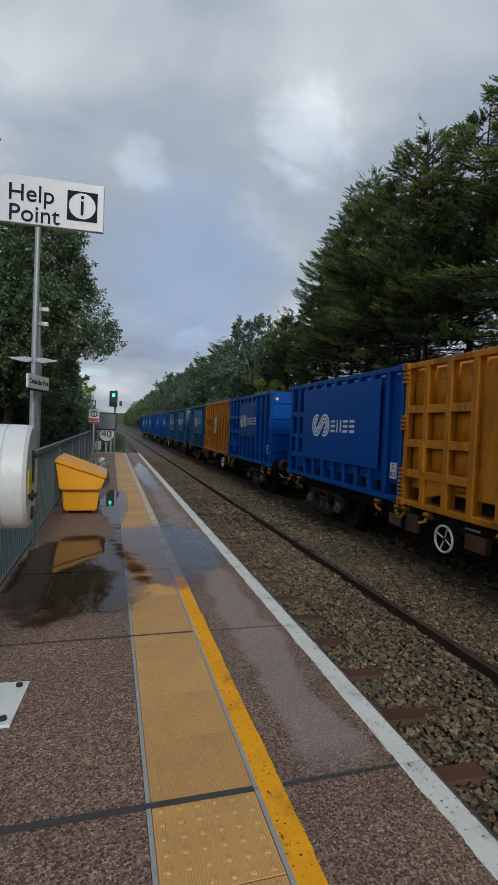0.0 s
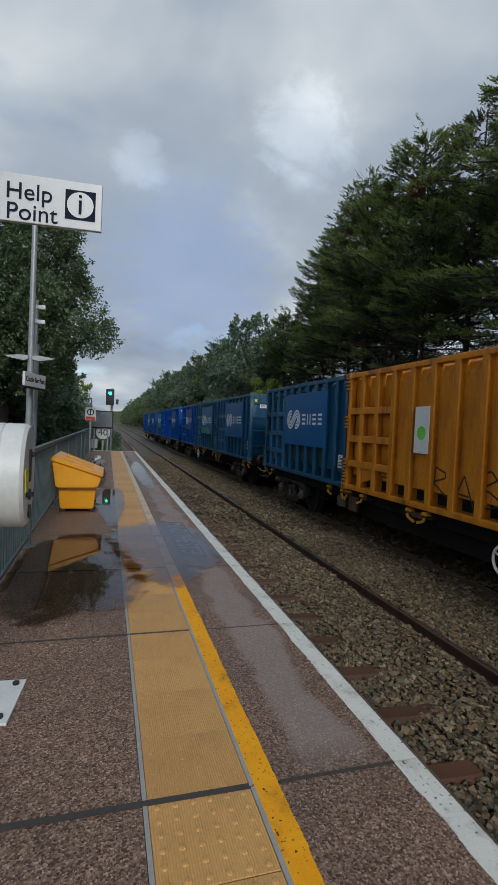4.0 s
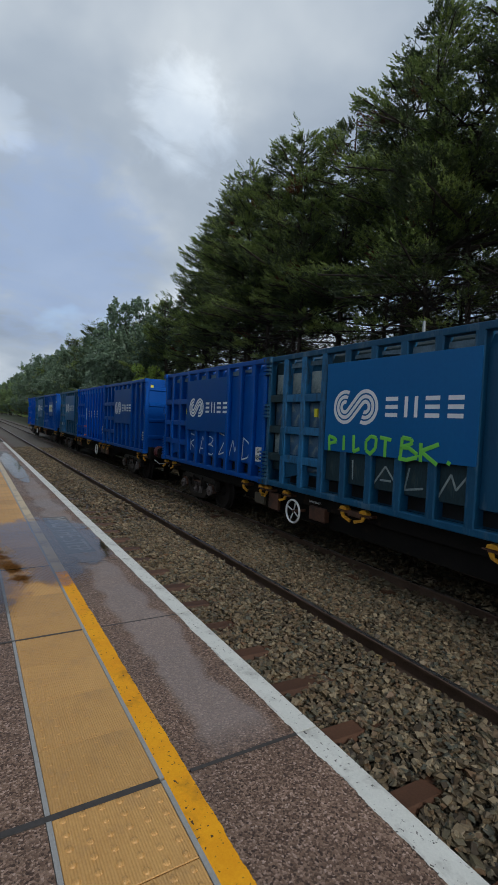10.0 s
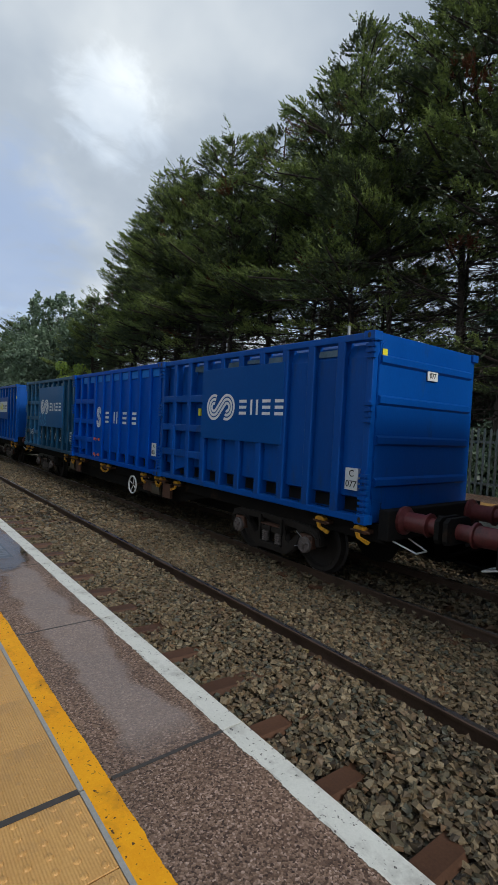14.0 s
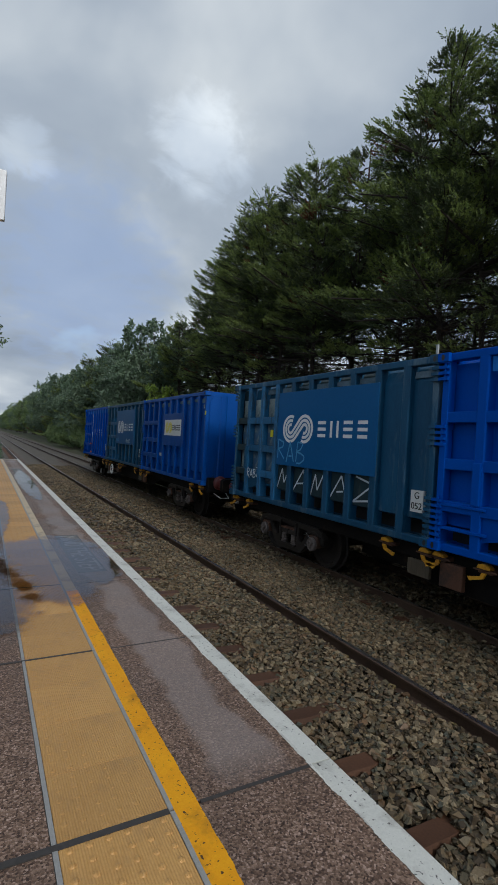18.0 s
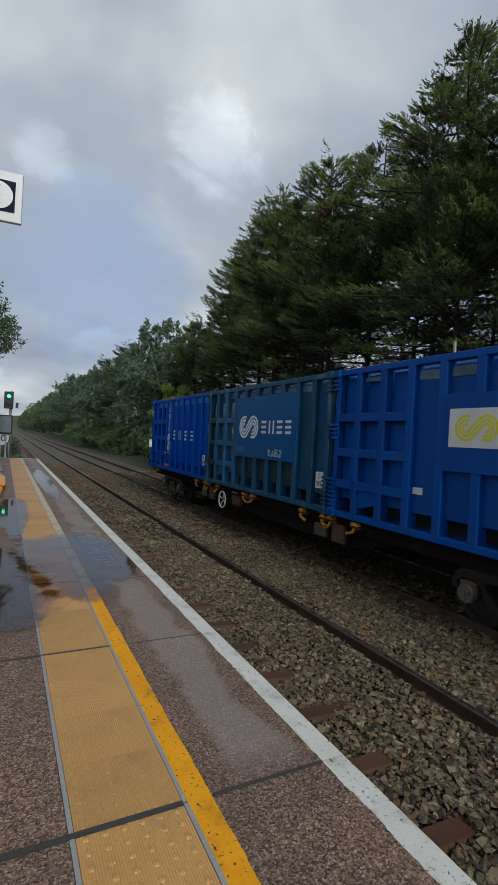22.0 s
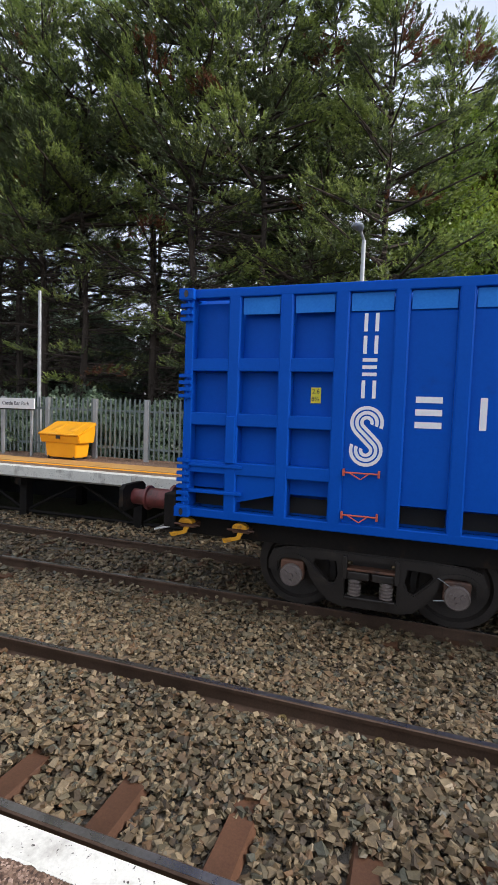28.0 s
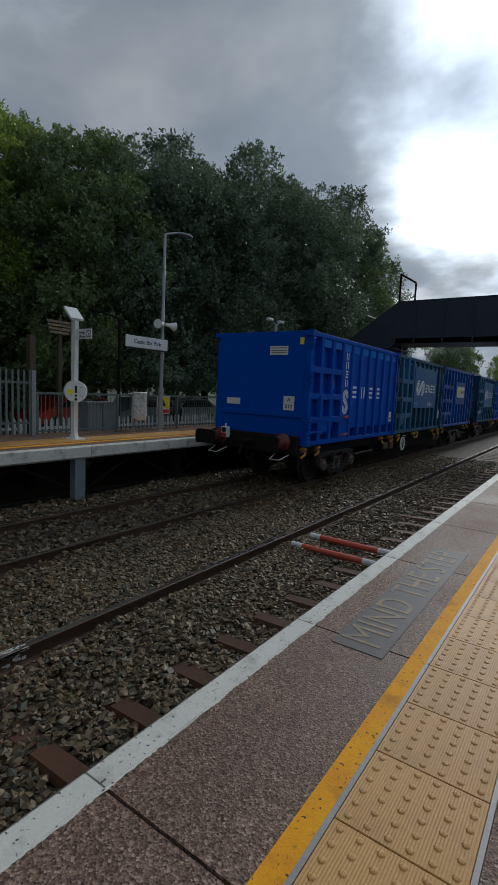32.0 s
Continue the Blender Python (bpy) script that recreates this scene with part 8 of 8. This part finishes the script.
        for p0, p1 in zip(pts, pts[1:]):
            tube(hose, p0, p1, 0.0055, n=5, caps=False)
        part("earth_cable", hose, M["galv"], bg, "thin pale earthing cable")
    wheels = []
    for d in (-0.85, 0.85):
        w = bmesh.new()
        f = WHEEL_R / 0.345
        for s in (-1, 1):
            lathe(w, [(0.37 * f, s * 0.655), (0.38 * f, s * 0.675), (0.345 * f, s * 0.685), (0.34 * f, s * 0.79), (0.29 * f, s * 0.79), (0.27 * f, s * 0.74), (0.12, s * 0.72), (0.11, s * 0.82)], "x", (0, 0, 0), 32)
        tube(w, (-1.08, 0, 0), (1.08, 0, 0), 0.075, n=12)
        ob = part("wheelset", w, M["wheel"], parent, "steel wheels on their axle", True)
        ob.location = (0, y + d, AXLE_Z)
        wheels.append(ob)
    return wheels


def twistlock(parent, y, flip):
    b = part("twistlock_bracket", bbox(-1.22, -1.05, y - 0.10, y + 0.10, -0.135, -0.075, 0.01), M["frame_brown"], parent, "rusty twistlock bracket")
    s = -1 if flip else 1
    cap = bmesh.new()
    prism(cap, [(y - 0.09, -0.075), (y + 0.09, -0.075), (y + 0.07, -0.03), (y + 0.02, -0.012), (y - 0.03, -0.015), (y - 0.08, -0.04)], -1.27, -1.17, "x")
    bmesh.ops.bevel(cap, geom=cap.edges[:], offset=0.006, segments=1, affect="EDGES")
    part("twistlock_cap", cap, M["yel_steel"], parent, "yellow twistlock cap")
    a = bmesh.new()
    prism(a, [(y - 0.015 * s, -0.12), (y + 0.045 * s, -0.12), (y + 0.01 * s, -0.19), (y - 0.17 * s, -0.25), (y - 0.20 * s, -0.205), (y - 0.03 * s, -0.165)], -1.275, -1.245, "x")
    part("twistlock_arm", a, M["yel_steel"], parent, "yellow twistlock paddle")
    part("twistlock_pin", tube(bmesh.new(), (-1.22, y - 0.16, -0.10), (-1.22, y + 0.16, -0.10), 0.012, n=6), M["frame_brown"], parent)
    return b


def wagon(number, brake_at):
    """A bogie flat wagon under three containers. Local origin: track centre under the tail container's end."""
    w = thing("container_wagon", "long grimy flat wagon with yellow twistlocks", "wagon", group="wagons")
    ln = 3 * C_PITCH
    part("solebar", bbox(-1.06, -0.96, -ln - 0.1, 0.1, -0.24, 0.0, 0.01), M["frame_black"], w)
    part("solebar", bbox(0.96, 1.06, -ln - 0.1, 0.1, -0.24, 0.0, 0.01), M["frame_black"], w)
    part("centre_sill", bbox(-0.35, 0.35, -ln + 3.5, -3.5, -0.62, -0.02), M["frame_black"], w)
    for k in range(13):
        y = -0.3 - k * (ln - 0.6) / 12
        part("cross_bearer", bbox(-1.02, 1.02, y - 0.07, y + 0.07, -0.22, -0.02), M["frame_black"], w)
    tr = bmesh.new()
    for s in (-1, 1):
        prism(tr, [(-4.2, -0.24), (-ln + 4.2, -0.24), (-ln + 5.6, -0.56), (-5.6, -0.56)], s * 0.9 - 0.03, s * 0.9 + 0.03, "x")
    part("side_truss", tr, M["frame_black"], w, "deep dark side girder")
    for s, y in ((1, 0.1), (-1, -ln - 0.1)):
        part("headstock", bbox(-1.2, 1.2, y, y + 0.16 * s, -0.16, 0.24, 0.015), M["frame_black"], w)
        for x in (-0.87, 0.87):
            bf = bmesh.new()
            lathe(bf, [(0.19, y + 0.16 * s), (0.19, y + 0.2 * s), (0.125, y + 0.24 * s), (0.125, y + 0.52 * s), (0.155, y + 0.53 * s), (0.155, y + 0.56 * s), (0.10, y + 0.57 * s), (0.10, y + 0.76 * s)], "y", (x, 0, 0.1), 22)
            b = part("buffer", bf, M["maroon"], w, "maroon buffer stock", True)
            bd = bmesh.new()
            prism(bd, [(x - 0.24, -0.05), (x + 0.24, -0.05), (x + 0.27, 0.0), (x + 0.27, 0.22), (x + 0.2, 0.27), (x - 0.2, 0.27), (x - 0.27, 0.22), (x - 0.27, 0.0)], y + 0.76 * s, y + 0.82 * s)
            part("buffer_head", bd, M["frame_black"], b, "dark flat buffer face")
        hk = bmesh.new()
        tube(hk, (0, y + 0.16 * s, 0.05), (0, y + 0.55 * s, 0.05), 0.06, n=8)
        tube(hk, (0, y + 0.5 * s, 0.05), (0, y + 0.62 * s, -0.25), 0.04, n=8)
        part("coupling", hk, M["frame_black"], w)
        for x in (-1.0, 0.75):
            pg = bmesh.new()
            tube(pg, (x, y + 0.1 * s, -0.18), (x + 0.06, y + 0.42 * s, -0.28), 0.012, n=6)
            tube(pg, (x + 0.06, y + 0.42 * s, -0.28), (x + 0.3, y + 0.42 * s, -0.28), 0.012, n=6)
            tube(pg, (x + 0.3, y + 0.42 * s, -0.28), (x + 0.36, y + 0.1 * s, -0.18), 0.012, n=6)
            part("hand_rail", pg, M["label_white"], w, "white bent grab rail")
    wheels = bogie(w, -2.15) + bogie(w, -ln + 2.15)
    for k in range(3):
        y = -C_PITCH * k
        twistlock(w, y - 0.06, True)
        twistlock(w, y - 0.72, True)
        twistlock(w, y - C_LEN + 0.86, False)
        twistlock(w, y - C_LEN + 0.14, False)
        if k == 1:
            twistlock(w, y - 2.38, False)
            twistlock(w, y - 2.84, True)
            part("lock_plate", bbox(-1.235, -1.10, y - 2.76, y - 2.46, -0.16, -0.07, 0.01), M["frame_brown"], w, "rusty plate between two twistlocks")
    for y in (-C_PITCH, -2 * C_PITCH):
        part("plate_box", bbox(-1.2, -1.13, y - 0.4, y - 0.05, -0.46, -0.14, 0.01), M["frame_brown"], w, "rust-brown data plate")
        part("wood_block", bbox(-1.2, -1.14, y + 0.12, y + 0.5, -0.44, -0.22, 0.01), M["wood"], w, "weathered label board")
    hw = bmesh.new()
    n, r = 28, 0.21
    for k in range(n):
        a, b = k * math.tau / n, (k + 1) * math.tau / n
        tube(hw, (-1.26, brake_at + r * math.cos(a), -0.36 + r * math.sin(a)), (-1.26, brake_at + r * math.cos(b), -0.36 + r * math.sin(b)), 0.02, n=6, caps=False)
    for k in range(4):
        a = 0.4 + k * math.pi / 2
        tube(hw, (-1.24, brake_at, -0.36), (-1.26, brake_at + r * math.cos(a), -0.36 + r * math.sin(a)), 0.013, n=6)
    part("brake_wheel", hw, M["label_white"], w, "white spoked hand brake wheel")
    part("brake_shaft", tube(bmesh.new(), (-1.26, brake_at, -0.36), (-0.98, brake_at, -0.36), 0.03, n=8), M["frame_brown"], w)
    part("brake_box", bbox(-1.12, -1.0, brake_at - 0.75, brake_at - 0.3, -0.45, -0.2, 0.02), M["frame_brown"], w)
    letters("HANDBRAKE", 0.055, M["label_white"], w, facing_west(-1.143, brake_at - 0.5, -0.12))
    return w, wheels


TRAIN = []


def build_train():
    sets = [
        ("new", ("A", "010"), "new bright blue waste container at the train's tail", ()),
        ("old", ("C", "081"), "weathered teal-blue container with chalky worn door panels", (("RABZ", -1.95, -2.4, 1.0, 0.11, "blue_gfx"), ("RABZ", -3.6, -4.2, 0.98, 0.14, "white_gfx"))),
        ("plate", ("C", "064"), "mid-blue ribbed container with a white name plate", ()),
        ("old", ("G", "052"), "weathered teal-blue container with sprayed tags", (("RABZ", -0.66, -1.2, 0.58, 0.20, "white_gfx"), ("RAB", -1.9, -2.9, 1.12, 0.4, "blue_gfx"), ("MAMAZ", -1.76, -4.66, 0.58, 0.42, "white_gfx"))),
        ("new", ("A", "001"), "new bright blue waste container with spaced white letters", ()),
        ("board", ("C", "077"), "mid-blue container with a blue board and white logo", ()),
        ("board", ("G", "080"), "mid-blue container sprayed with a row of white tags", (("RABZMD", -1.76, -5.24, 0.62, 0.46, "white_gfx"),)),
        ("old", ("G", "045"), "weathered teal container sprayed with green graffiti", (("PILOT", -2.0, -3.4, 0.98, 0.27, "green_gfx"), ("BK.", -3.5, -4.6, 0.98, 0.30, "green_gfx"), ("IALM", -2.34, -4.66, 0.58, 0.34, "pale"))),
        ("old", ("G", "032"), "weathered teal-blue container with pale door panels", (("RA", -1.75, -2.1, 0.6, 0.18, "white_gfx"),)),
        ("old", ("G", "027"), "weathered teal container with peeling paint on its doors", ()),
        ("orange", ("B", "019"), "faded orange ribbed waste container", (("RABZ", -2.9, -5.0, 0.5, 0.5, "ink"),)),
        ("board", ("C", "058"), "mid-blue container with a blue board and white logo", ()),
        ("plain", ("C", "033"), "smooth-sided mid-blue container with white logo", ()),
        ("orange", ("B", "022"), "faded orange ribbed waste container", ()),
    ]
    brakes = (-C_PITCH - 1.15, -2 * C_PITCH + 1.4, -C_PITCH - 1.0, -2 * C_PITCH + 1.25, -C_PITCH - 1.2)
    for k in range(5):
        w, wheels = wagon(k, brakes[k])
        TRAIN.append((w, -WAGON_PITCH * k, WAGON_Z, wheels))
    for k, (style, code, label, tags) in enumerate(sets):
        TRAIN.append((container(style, code, label, tags), -WAGON_PITCH * (k // 3) - C_PITCH * (k % 3) - (0.1 if style == "plate" else 0.0), C_Z, ()))
    tl = thing("tail_lamp", "white tail lamp with a red lens on the last wagon", "tail lamp")
    part("case", bbox(-0.09, 0.09, -0.06, 0.06, 0.0, 0.26, 0.015), M["sign_white"], tl)
    part("lens", bbox(-0.072, 0.072, 0.05, 0.068, 0.015, 0.105, 0.004), M["red"], tl, "red lens")
    part("lamp_hood", lathe(bmesh.new(), [(0.066, 0.055), (0.066, 0.075), (0.05, 0.066), (0.004, 0.064)], "y", (0, 0, 0.182), 16), M["ink"], tl, "dark round lamp hood")
    part("handle", tube(bmesh.new(), (0, 0, 0.26), (0, 0, 0.33), 0.02, n=8), M["sign_white"], tl)
    for ob in list(tl.children):
        ob.location += Vector((0.70, 0.34, 0.07))
    TRAIN.append((tl, 0.0, WAGON_Z, ()))


build_train()


def gull():
    g = thing("gull", "dark distant gull in flight", "bird")
    bm = bmesh.new()
    lathe(bm, [(0.01, -0.22), (0.05, -0.12), (0.06, 0.02), (0.035, 0.14), (0.01, 0.2)], "y", (0, 0, 0), 10)
    part("body", bm, M["frame_black"], g, smooth=True)
    for s in (-1, 1):
        w = bmesh.new()
        v = [w.verts.new(p) for p in ((0.03 * s, 0.08, 0), (0.3 * s, 0.12, 0.16), (0.68 * s, -0.05, 0.1), (0.3 * s, -0.03, 0.14), (0.03 * s, -0.1, 0))]
        w.faces.new(v)
        ret = bmesh.ops.solidify(w, geom=w.faces[:], thickness=0.012)
        part("wing", w, M["frame_black"], g)
    return g


GULL = gull()


def motions():
    times = [0.5 * k for k in range(65)]
    fine = [0.125 * k for k in range(257)]
    for ob, y, z, wheels in TRAIN:
        walk(ob, [(t, pose(TRAIN_X, tail_y(t) + y, z)) for t in times])
        for wh in wheels:
            p = wh.location.copy()
            walk(wh, [(t, pose(p.x, p.y, p.z, math.degrees((tail_y(t) - tail_y(0)) / WHEEL_R) % 360)) for t in fine])
    a, b = Vector((9.0, 29.0, 20.5)), Vector((9.8, 29.6, 17.6))
    walk(GULL, [(t, pose(*(a + (b - a) * ((t - 5.5) / 0.5)), 0, 15, -40)) for t in (0, 5.5, 6.0, 32.0)])


motions()
